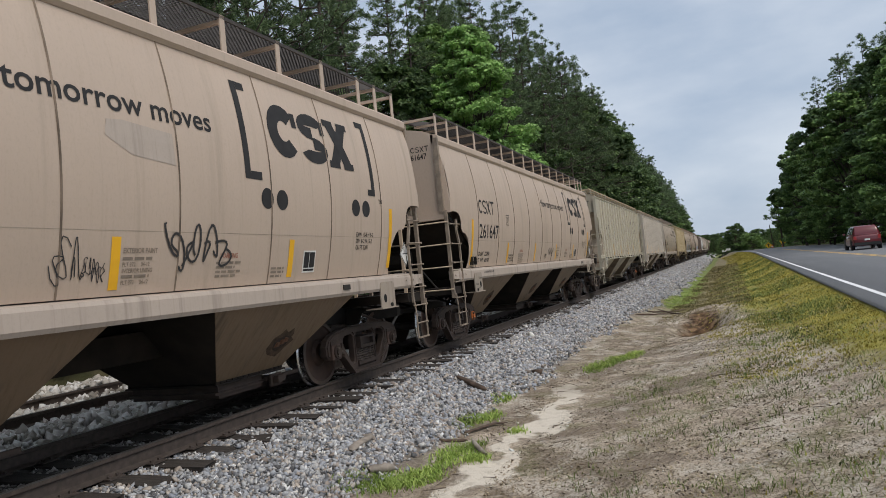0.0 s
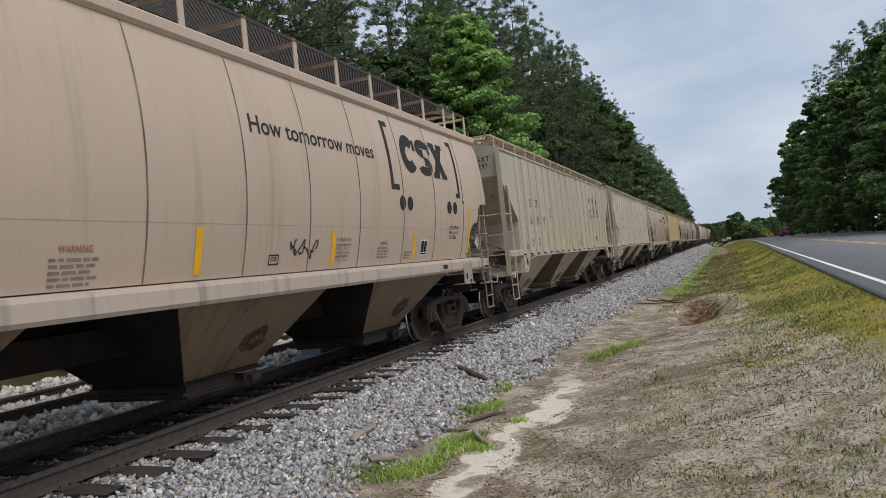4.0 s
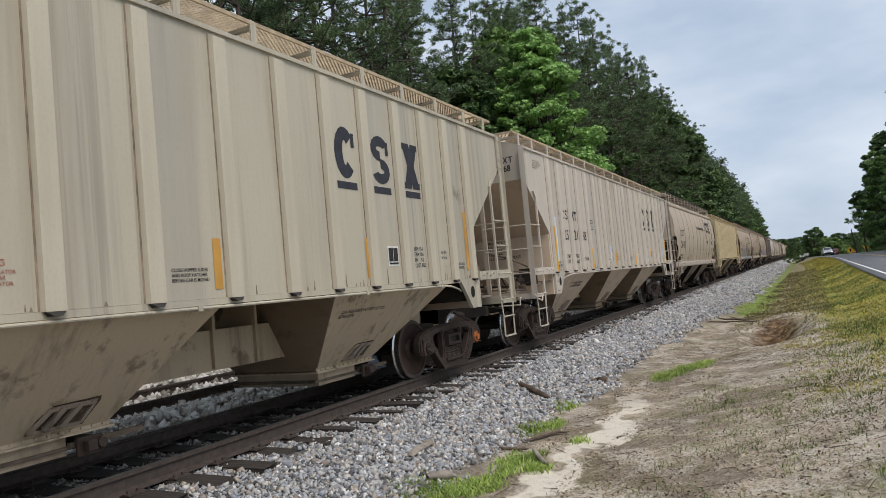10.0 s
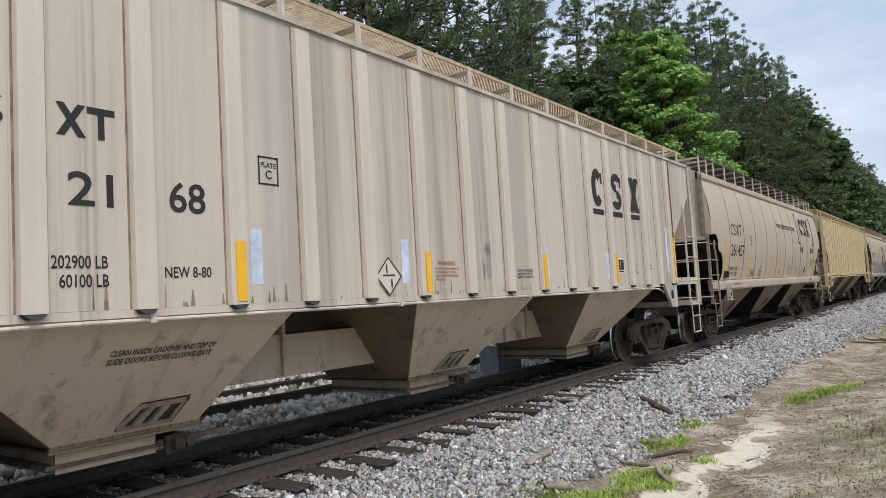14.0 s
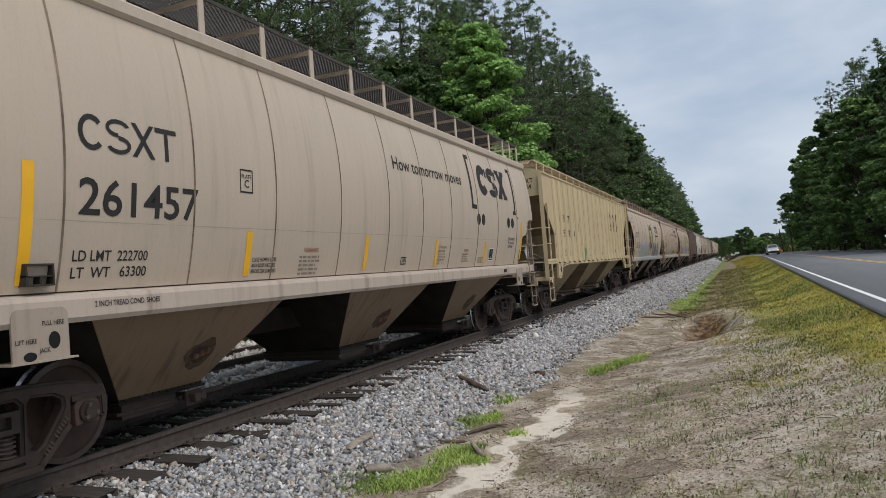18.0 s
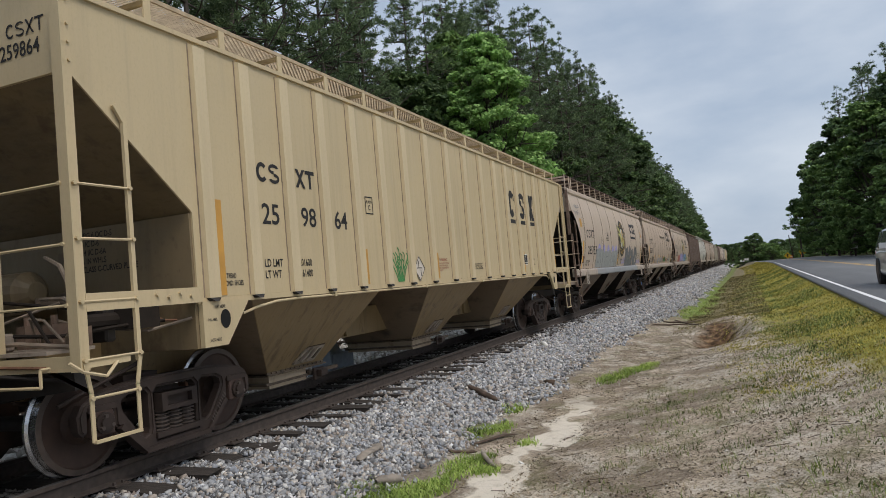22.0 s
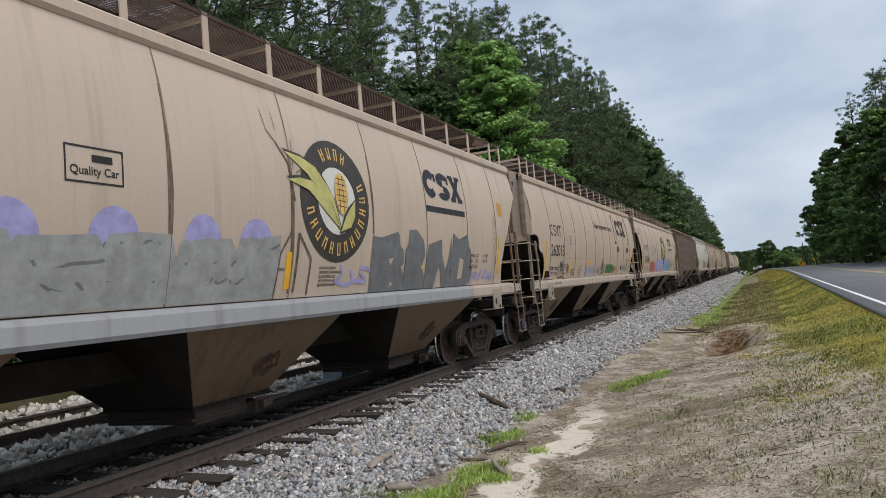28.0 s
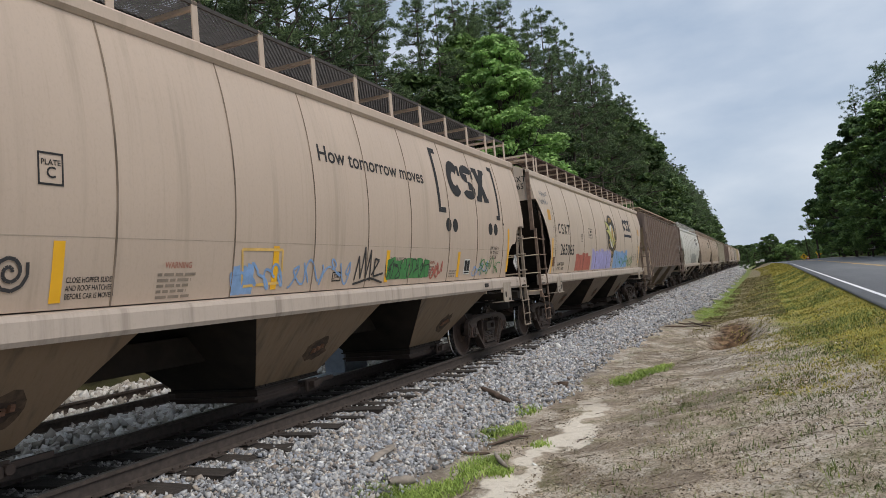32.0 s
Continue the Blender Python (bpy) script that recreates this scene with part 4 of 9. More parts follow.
        bar(bm, (s * 7.80, 3.05), (s * 7.89, 3.18), 0.05, 1.57, 1.60)
        part("stile_bracket", bm, body, car)
        jacking_plate(car, s, s * 6.62, body)
        coupler(car, s, 8.3)
        add_truck(car, s * 6.86, caps if s < 0 else tail, spin, fine)
    if fine:                                # stencils on the leading bulkhead
        bm = bmesh.new()
        for i, line in enumerate(stencils.split("/")):
            add_text(bm, line, 0.07 + 0.03 * (i % 3), 2.20 - i * 0.088, 0.058, 0.82)
        for v in bm.verts:
            v.co = (v.co.y, -7.044, v.co.z)
        part("stencilled_lettering", bm, M["lettering"], car)
        for pts, r in (([(1.45, -8.3, 1.62), (0.9, -7.95, 1.86), (0.4, -7.7, 1.98)], 0.02), ([(1.45, -8.3, 1.52), (0.8, -7.85, 1.58), (0.2, -7.62, 1.60)], 0.02),
                       ([(1.5, -7.05, 1.30), (1.2, -7.3, 1.22), (0.6, -7.5, 1.30), (0.2, -7.5, 1.40)], 0.016), ([(1.35, -8.2, 1.16), (0.7, -8.25, 1.22), (-0.6, -8.2, 1.20)], 0.022)):
            bm = bmesh.new()
            pipe(bm, pts, r)
            part("brake_pipe", bm, M["dull_ladder"], car)
        for a in (0.35, 0.7, 1.0):
            bm = bmesh.new()
            box(bm, a - 0.06, a + 0.06, -7.95, -7.80, 1.152, 1.36)
            tube(bm, (a, -7.88, 1.36), (a, -7.88, 1.44), 0.03, 8)
            part("valve_body", bm, M["dull_rusty"], car)
        for pts in ([(1.62, -8.05, 1.02), (1.66, -8.2, 0.92), (1.64, -8.40, 0.98), (1.62, -8.5, 1.06)],
                    [(0.7, -8.42, 1.02), (0.7, -8.50, 1.02), (0.7, -8.50, 0.88), (1.3, -8.50, 0.88), (1.3, -8.50, 1.02), (1.3, -8.42, 1.02)]):
            bm = bmesh.new()
            pipe(bm, pts, 0.014)
            part("hand_hold", bm, body, car)
        bm = bmesh.new()
        hexa(bm, [(-0.15, -7.35, 1.56), (0.10, -7.60, 1.50), (0.42, -7.30, 1.50), (0.05, -7.10, 1.56)], [(-0.15, -7.35, 1.60), (0.10, -7.60, 1.62), (0.42, -7.30, 1.515), (0.05, -7.10, 1.70)])
        part("gusset", bm, M["worn"], car)
        for pts, mat in (([(0.5, -7.9, 1.2), (0.62, -8.05, 1.42), (0.85, -8.1, 1.40), (0.95, -8.0, 1.2)], "dull_ladder"), ([(-0.3, -8.3, 1.05), (0.2, -8.38, 0.98), (0.6, -8.36, 1.04), (1.2, -8.38, 1.02)], "rust"),
                         ([(0.9, -7.2, 1.45), (1.2, -7.1, 1.30), (1.5, -6.9, 1.27)], "rust"), ([(-0.9, -8.0, 1.2), (-0.5, -7.9, 1.42), (0.1, -8.0, 1.38), (0.55, -7.7, 1.55)], "dull_ladder")):
            bm = bmesh.new()
            pipe(bm, pts, 0.014)
            part("brake_pipe", bm, M[mat], car)
        for a, b, w, h, mat in ((-0.35, -8.15, 0.22, 0.14, "plate_dirty"), (0.05, -8.2, 0.16, 0.10, "worn"), (0.42, -8.18, 0.10, 0.16, "plate_dirty"), (1.15, -8.1, 0.14, 0.12, "worn"), (0.75, -7.55, 0.26, 0.36, "steel")):
            bm = bmesh.new()
            box(bm, a, a + w, b - 0.06, b + 0.06, 1.152, 1.152 + h)
            bmesh.ops.bevel(bm, geom=bm.edges[:], offset=0.02, segments=1, affect="EDGES")
            part("brake_fitting", bm, M[mat], car)
        # brake gear on the leading end platform
        bm = bmesh.new()
        tube(bm, (-1.25, -7.5, 1.68), (-0.10, -7.5, 1.68), 0.21, 16)
        tube(bm, (-0.10, -7.5, 1.68), (0.01, -7.5, 1.68), 0.21, 16, 0.10)
        box(bm, -1.0, -0.3, -7.45, -7.05, 1.42, 1.52)
        part("air_reservoir", bm, slope_mat, car)
        bm = bmesh.new()
        box(bm, 0.95, 1.25, -7.5, -7.2, 1.25, 1.6)
        tube(bm, (1.0, -7.9, 1.35), (1.0, -7.5, 1.35), 0.07, 10)
        pipe(bm, [(0.3, -8.2, 1.3), (0.9, -8.0, 1.25), (1.2, -7.4, 1.3), (1.2, -7.1, 1.3)], 0.02)
        pipe(bm, [(-0.9, -8.25, 1.2), (-0.3, -8.0, 1.65), (0.9, -7.6, 1.45)], 0.018)
        pipe(bm, [(0.0, -8.3, 1.2), (0.1, -8.25, 1.5), (0.8, -8.2, 1.5), (0.9, -8.1, 1.2)], 0.016)
        part("brake_valve", bm, M["gloom"], car)
        bm = bmesh.new()
        n = 16
        for i in range(n):
            a, b = 2 * math.pi * i / n, 2 * math.pi * (i + 1) / n
            tube(bm, (-0.95 + 0.25 * math.cos(a), 8.46, 2.1 + 0.25 * math.sin(a)), (-0.95 + 0.25 * math.cos(b), 8.46, 2.1 + 0.25 * math.sin(b)), 0.014, 6)
        for a in range(0, 360, 90):
            tube(bm, (-0.95, 8.46, 2.1), (-0.95 + 0.25 * math.cos(radians(a)), 8.46, 2.1 + 0.25 * math.sin(radians(a))), 0.01, 5)
        part("hand_brake_wheel", bm, M["steel"], car)
    ys = [-8.1, -7.3] + [-6.26 + 1.04 * k for k in range(14)] + [8.1]
    running_board(car, 8.42, 4.36, 0.85, 1.44, walk_mat or M["grate_tan"], ys, walk_post or body, crossing=True)
    return car


def round_car(name, label, body, y, half=7.75, truck_at=6.47, seams=(-6.13, -4.69, -3.37, -1.92, -0.50, 0.77, 2.07, 3.54, 4.86, 6.32), caps="plain", fine=True, walk_post=None, spin=True,
              sill=None, open_end=False):
    """A covered hopper with bulging, smooth sides and a deep side sill."""
    car = thing(name, label, "freight car", pose(TRACK_X, y, 0), "cars of the freight train")
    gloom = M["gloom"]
    dull = M["dull_rusty"] if open_end else M["dull_ladder"]
    k = half - 7.75
    zs = [1.50 + i * (3.98 - 1.50) / 18 for i in range(19)]

    def reach(z):                           # how far the side goes towards the end at a height
        pts = ((1.48, 6.73), (1.58, 6.665), (1.68, 6.65), (1.79, 6.66), (1.92, 6.70), (2.04, 6.77), (2.12, 6.84), (2.185, 6.94), (2.20, 7.11), (2.245, 7.16), (2.305, 7.20), (2.42, 7.215), (2.50, 7.25), (2.56, 7.32), (2.595, 7.43), (2.60, 7.72), (4.10, 7.72))
        if open_end:
            pts = ((1.50, 6.78), (1.70, 6.66), (1.92, 6.64), (2.31, 6.77), (2.60, 7.00), (2.91, 7.23), (3.34, 7.66), (3.36, 7.73), (4.10, 7.73))
        for (a, u), (b, v) in zip(pts, pts[1:]):
            if z <= b:
                return u + (v - u) * (z - a) / (b - a) + k
        return 7.72 + k

    edges = sorted(seams if seams[0] < 0 else {-s for s in seams} | set(seams))
    for sg in (1, -1):
        cuts = [None] + edges + [None]
        for a, b in zip(cuts, cuts[1:]):
            bm = bmesh.new()
            rows = []
            for z in sorted(set(zs) | ({2.59, 3.35, 1.94} if open_end else {1.58, 1.68, 1.79, 1.92, 2.04, 2.12, 2.185, 2.20, 2.245, 2.305, 2.42, 2.50, 2.56, 2.595, 2.60})):
                rows.append((z, -reach(z) if a is None else a, reach(z) if b is None else b))
            rows.sort()
            grid = [[bm.verts.new((sg * round_side(z), y0 + (y1 - y0) * i / 4, z)) for i in range(5)] for z, y0, y1 in rows]
            for p, q in zip(grid, grid[1:]):
                for i in range(4):
                    bm.faces.new((p[i], p[i + 1], q[i + 1], q[i]))
            part("side_panel", bm, body, car, smooth=True)
        if fine or sg > 0:
            bm = bmesh.new()
            pr = [(sg * (round_side(z) + 0.004), z) for z in zs]
            for p, q in zip(pr, pr[1:]):
                hexa(bm, [(p[0], -0.011, p[1]), (p[0] + sg * 0.006, 0, p[1]), (p[0], 0.011, p[1])], [(q[0], -0.011, q[1]), (q[0] + sg * 0.006, 0, q[1]), (q[0], 0.011, q[1])])
            seam = mesh_of("weld_seam", bm, M["seam_dirt"])
            for e in edges:
                part("weld_seam", seam, None, car, "", pose(0, e, 0))
        bm = bmesh.new()
        prof = [(1.36, 1.50), (1.55, 1.47), (1.565, 1.43), (1.565, 1.29), (1.54, 1.25), (1.36, 1.25)]
        prof = [(sg * x, z) for x, z in prof]
        if sill:                            # sprayed grey but for its two ends
            plate_y(bm, prof, -4.95, 5.45)
            part("side_sill", bm, sill, car)
            for a, b in ((-half + 0.3, -4.952), (5.452, half - 0.3)):
                bm = bmesh.new()
                plate_y(bm, prof, a, b)
                part("side_sill", bm, M["sill_dirty"], car)
        else:
            plate_y(bm, prof, -half + 0.3, half - 0.3)
            part("side_sill", bm, M["sill_dirty"], car)
        bm = bmesh.new()
        prof = [(1.36, 3.93), (1.475, 3.92), (1.51, 3.96), (1.51, 4.06), (1.46, 4.10), (1.36, 4.10)]
        plate_y(bm, [(sg * x, z) for x, z in prof], -half, half)
        part("top_chord", bm, body, car)
    bm = bmesh.new()
    arch = [(-1.46, 4.08), (-1.2, 4.20), (-0.75, 4.30), (-0.3, 4.34), (0.3, 4.34), (0.75, 4.30), (1.2, 4.20), (1.46, 4.08), (1.4, 4.05), (-1.4, 4.05)]
    plate_y(bm, arch, -half + 0.02, half - 0.02)
    part("roof", bm, body, car)
    bm = bmesh.new()
    box(bm, -0.30, 0.30, -half + 0.6, half - 0.6, 4.33, 4.45)
    part("hatch_cover", bm, body, car)
    bm = bmesh.new()
    box(bm, -0.24, 0.24, -half + 0.2, half - 0.2, 0.78, 1.10)
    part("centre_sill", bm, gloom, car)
    f = truck_at / 6.47
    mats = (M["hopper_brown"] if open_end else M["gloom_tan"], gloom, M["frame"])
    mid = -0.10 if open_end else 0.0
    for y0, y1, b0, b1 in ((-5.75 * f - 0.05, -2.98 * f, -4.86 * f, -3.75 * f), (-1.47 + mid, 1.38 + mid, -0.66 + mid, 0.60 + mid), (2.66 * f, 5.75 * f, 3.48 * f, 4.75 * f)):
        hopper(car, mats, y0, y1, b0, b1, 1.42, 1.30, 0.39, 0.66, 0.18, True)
    for s in (-1, 1):
        e = s * half
        bm = bmesh.new()
        zb = 3.34 if open_end else 2.58
        prof = [(round_side(z), z) for z in (zb, zb + 0.2, 3.6, 3.8, 3.95)]
        ring = [(-x, z) for x, z in reversed(prof)] + prof
        ring = [(x, z) for x, z in prof] + [(1.40, 4.10), (1.1, 4.22), (0.6, 4.31), (-0.6, 4.31), (-1.1, 4.22), (-1.40, 4.10)] + [(-x, z) for x, z in reversed(prof)]
        plate_y(bm, ring, min(e, e - s * 0.05), max(e, e - s * 0.05))
        part("end_sheet", bm, body, car)
        bm = bmesh.new()
        box(bm, -1.5, 1.5, min(e - s * 0.08, e + s * 0.03), max(e - s * 0.08, e + s * 0.03), zb - 0.12 if not open_end else 1.02, zb + 0.02 if not open_end else 1.12)
        part("end_beam", bm, body, car)
        bm = bmesh.new()
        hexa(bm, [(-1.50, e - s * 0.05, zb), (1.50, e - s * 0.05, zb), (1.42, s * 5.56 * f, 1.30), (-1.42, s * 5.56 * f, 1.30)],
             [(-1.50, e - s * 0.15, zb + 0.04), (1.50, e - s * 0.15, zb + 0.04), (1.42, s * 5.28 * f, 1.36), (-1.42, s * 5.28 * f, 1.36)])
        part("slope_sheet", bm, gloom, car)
        for sg in (1, -1):
            bm = bmesh.new()                # corner post and the stub of the sill
            x = sg * 1.56
            box(bm, min(x, x - sg * 0.06), max(x, x - sg * 0.06), min(e - s * 0.01, e + s * 0.05), max(e - s * 0.01, e + s * 0.05), 0.95, 2.62)
            box(bm, min(x - sg * 0.05, x - sg * 0.14), max(x - sg * 0.05, x - sg * 0.14), min(e - s * 0.01, e + s * 0.06), max(e - s * 0.01, e + s * 0.06), 2.6, 4.02)
            part("corner_post", bm, dull, car)
            bm = bmesh.new()
            box(bm, min(x, x - sg * 0.10), max(x, x - sg * 0.10), min(e - s * 0.95, e), max(e - s * 0.95, e), 1.30, 1.46)
            for q in range(3):
                tube(bm, (x, e - s * (0.1 + 0.28 * q), 1.38), (x + sg * 0.02, e - s * (0.1 + 0.28 * q), 1.38), 0.02, 6)
            part("sill_stub", bm, M["sill_dirty"], car)
        bm = bmesh.new()
        box(bm, 0.52, 0.58, min(e, e + s * 0.05), max(e, e + s * 0.05), 1.0, 2.55)
        stile = mesh_of("end_stile", bm, M["slope"])
        part("end_stile", stile, None, car)
        part("end_stile", stile, None, car, "", pose(-1.10, 0, 0))
        bm = bmesh.new()
        tube(bm, (0.55, e + s * 0.06, 0), (1.56, e + s * 0.06, 0), 0.014, 6)
        rung = mesh_of("end_rung", bm, M["slope"])
        for zz in (1.12, 1.55, 1.98, 2.40):
            part("end_rung", rung, None, car, "", pose(0, 0, zz))
            part("end_rung", rung, None, car, "", pose(-2.11, 0, zz))
        bm = bmesh.new()
        box(bm, -1.5, 1.5, min(e - s * 0.5, e + s * 0.02), max(e - s * 0.5, e + s * 0.02), 1.02, 1.16)
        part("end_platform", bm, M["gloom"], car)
        ladder(car, s, e + s * 0.02, e - s * 0.46, (2.36, 1.98, 1.62, 1.25, 0.95, 0.66, 0.40), (None, 2.75 if open_end else 1.95), dull, 1.58)
        bm = bmesh.new()
        zl = 0.8 if open_end else 0.0
        bar(bm, (e - s * 0.46, 1.95 + zl), (e - s * 0.36, 2.25 + zl * 0.9), 0.05, 1.55, 1.585)
        bar(bm, (e - s * 0.36, 2.25 + zl * 0.9), (e - s * 0.40, 2.45 + zl * 0.8), 0.05, 1.55, 1.585)
        part("stile_bracket", bm, dull, car)
        if open_end:
            rounded_plate(car, s, M["plate_dirty"], 1.575, 0.42)
        else:
            rounded_plate(car, s, M["plate_dirty"])
        coupler(car, s, half - 0.05)
        add_truck(car, s * truck_at, caps if s < 0 else "plain", spin, fine)
    if fine:
        bm = bmesh.new()
        box(bm, -0.4, 0.4, -half + 0.25, -half + 0.75, 1.2, 1.55)
        tube(bm, (-1.0, -half + 0.6, 1.8), (0.4, -half + 0.6, 1.8), 0.2, 14)
        pipe(bm, [(1.2, -half + 0.1, 1.1), (0.8, -half + 0.3, 1.5), (0.3, -half + 0.3, 1.3)], 0.018)
        part("brake_gear", bm, M["steel"], car)
    ys = [-half + 0.22, -half + 0.84] + [3.20 - k * 1.055 for k in range(10 if half < 8 else 11)] + [4.26, 5.30, 6.35, half - 0.84, half - 0.22]
    running_board(car, half - 0.2, 4.53, 0.70, 1.40, M["grate_rust"] if open_end else M["grate"], ys, walk_post or body)
    return car


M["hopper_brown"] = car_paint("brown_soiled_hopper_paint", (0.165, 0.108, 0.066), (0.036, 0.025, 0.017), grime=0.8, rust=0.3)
M["gate_tan"] = car_paint("soiled_gate_box_paint", (0.36, 0.285, 0.20), (0.12, 0.085, 0.055), grime=0.7, rust=0.4)
M["scorch"] = plain("scorched_hopper_paint", (0.085, 0.056, 0.036), 0.9, 0.0, 0.6, 12)
M["hopper_tan"] = car_paint("grimy_tan_hopper_paint", (0.613, 0.487, 0.37), (0.19, 0.14, 0.09), grime=0.55, rust=0.45)
M["hopper_soiled"] = car_paint("soot_streaked_hopper_paint", (0.52, 0.425, 0.30), (0.10, 0.072, 0.048), grime=0.75, rust=0.6)
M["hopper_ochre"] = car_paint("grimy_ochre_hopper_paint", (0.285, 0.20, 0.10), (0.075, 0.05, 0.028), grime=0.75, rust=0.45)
M["gate_steel"] = plain("grimy_gate_steel", (0.10, 0.075, 0.055), 0.85, 0, 0.5, 6)
# end slopes in a much darker ochre than the car's sides
M["slope_ochre"] = car_paint("dark_ochre_slope_paint", (0.20, 0.150, 0.085), (0.06, 0.042, 0.026), grime=0.7, rust=0.5)
M["slope_soiled"] = car_paint("stained_cream_slope_paint", (0.543, 0.444, 0.345), (0.18, 0.13, 0.09), grime=0.5, rust=0.5)
M["worn"] = plain("worn_brown_paint", (0.125, 0.092, 0.062), 0.75, 0, 0.6, 12)
# the beige made darker by dirt and by the hoppers' shade, as colour
M["gloom_tan"] = car_paint("dusty_shaded_hopper_paint", (0.220, 0.152, 0.094), (0.036, 0.025, 0.017), grime=0.75, rust=0.3)


def ribbed_marks(car, number, side=flat_side, ink="lettering", logo="navy", weights=("202900", "60100"), tapes="yellow", tread="2 IN TREAD", shift=-0.02, rise=0.0):
    a, b, c = number
    before = set(car.children)
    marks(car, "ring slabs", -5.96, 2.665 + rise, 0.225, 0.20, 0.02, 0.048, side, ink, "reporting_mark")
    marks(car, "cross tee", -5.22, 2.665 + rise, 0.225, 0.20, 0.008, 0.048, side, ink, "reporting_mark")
    for s, y in ((a, -5.92), (b, -5.16), (c, -4.41)):
        words(car, s, y, 2.20 + rise, 0.225, side, ink, 0.9, "car_number", 0.004, 0.325)
    words(car, "LD LMT/LT WT", -5.93, 1.77, 0.085, side, ink, 0.8)
    apart = weights[0] == "201700"
    if apart:
        words(car, weights[0] + "/ " + weights[1], -5.20, 1.80, 0.085, side, ink, 0.8)
    else:
        words(car, weights[0] + " LB/  " + weights[1] + " LB" if weights[0] == "202900" else weights[0] + "/  " + weights[1], -5.27, 1.77, 0.085, side, ink, 0.72)
    words(car, tread + "/COND. SHOES", -6.48 if apart else -6.62, 1.66, 0.05, side, ink, 0.66)
    framed(car, "PLATE/C", -3.55, 2.49, 0.22, 0.25, side, 0.048)
    placard(car, -1.93, 1.69, side, 0.21, "beige_clean")
    words(car, "WARNING", -1.07, 1.81, 0.045, side, "red_ink", 0.8, "stencilled_lettering", 0.004, 0.35)
    words(car, "DO NOT APPLY VIBRATOR/TO ANY PART OF CAR/BODY EXCEPT VIBRATOR/BRACKETS", -1.12, 1.755, 0.027, side, "red_ink", 1.0)
    words(car, "CLOSE HOPPER SLIDES/AND ROOF HATCHES/BEFORE CAR IS MOVED", 0.69, 1.73, 0.030, side, "lettering", 0.95)
    decal(car, 4.26 if apart else 4.05, 1.69 if not apart else 1.72, side, 0.27 if apart else 0.33, 0.26)
    if apart:
        words(car, "EXH  15-0/EXW 10-8/EW     9-2/CU FT 4750", 4.97, 1.925, 0.052, side, ink, 0.8)
        words(car, "H  8-5/H 14-6", 5.80, 1.875, 0.052, side, ink, 0.8)
        words(car, tread + "/COND SHOES", 6.34, 1.70, 0.038, side, ink, 0.66)
        scribble(car, 6.40, 2.66, 0.26, 0.34, side, "faint", 61, 3, 0.005, 3)
    else:
        words(car, "EXW 10-8/EW    9-2/CU FT 4750", 4.78, 1.81, 0.042, side, ink, 0.8)
        words(car, "H  8-5/H 14-6", 5.58, 1.82, 0.042, side, ink, 0.8)
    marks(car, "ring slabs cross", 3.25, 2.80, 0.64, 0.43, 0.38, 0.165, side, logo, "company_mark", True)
    for y in (3.26, 4.07, 4.88):
        bm = bmesh.new()
        quad(bm, y, y + 0.42, 2.67, 2.76)
        paint("mark_underline", car, bm, side, M[logo])
    on_rib = (lambda z: 1.609) if tapes == "yellow" else side
    beside = {"201700": -0.165, "201600": 0.155}.get(weights[0], 0.0)
    for y, z0, z1 in ((-6.91, 1.49, 2.46), (-3.93, 1.50, 1.99), (-1.43, 1.51, 1.95), (1.27, 1.50, 1.97), (3.83, 1.52, 2.02), (6.83, 1.5, 2.4)):
        if apart and abs(y) > 6:
            tape(car, -6.64 if y < 0 else 6.665, 1.49 if y < 0 else 1.61, 2.55, side, tapes, 0.10)
            continue
        tape(car, y + 0.08 + beside, z0 + 0.06 * (beside < 0), z1 + 0.06 * (beside < 0), on_rib, tapes, 0.10)
    if weights[0] == "202900":
        words(car, "OWNERSHIP SUBJECT TO A/SECURITY AGREEMENT FILED/UNDER THE INTERSTATE/COMMERCE ACT", -7.70, 3.82, 0.034, side, "faint", 0.8)
    for ob in set(car.children) - before:
        ob.location.y += shift
    end_number(car, "".join(number), 8.336, 3.58, ink, 0.125)


def end_number(car, number, y, z, ink="lettering", h=0.135):
    """Mark and number on the leading end of a car, facing the locomotive."""
    bm = bmesh.new()
    x = 0.92
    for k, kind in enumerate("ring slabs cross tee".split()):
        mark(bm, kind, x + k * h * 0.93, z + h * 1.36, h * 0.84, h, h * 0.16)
    add_text(bm, number, x - h * 0.7, z, h, 0.88)
    for v in bm.verts:
        v.co = (v.co.y, -y - 0.004, v.co.z)
    part("end_number", bm, M[ink], car)


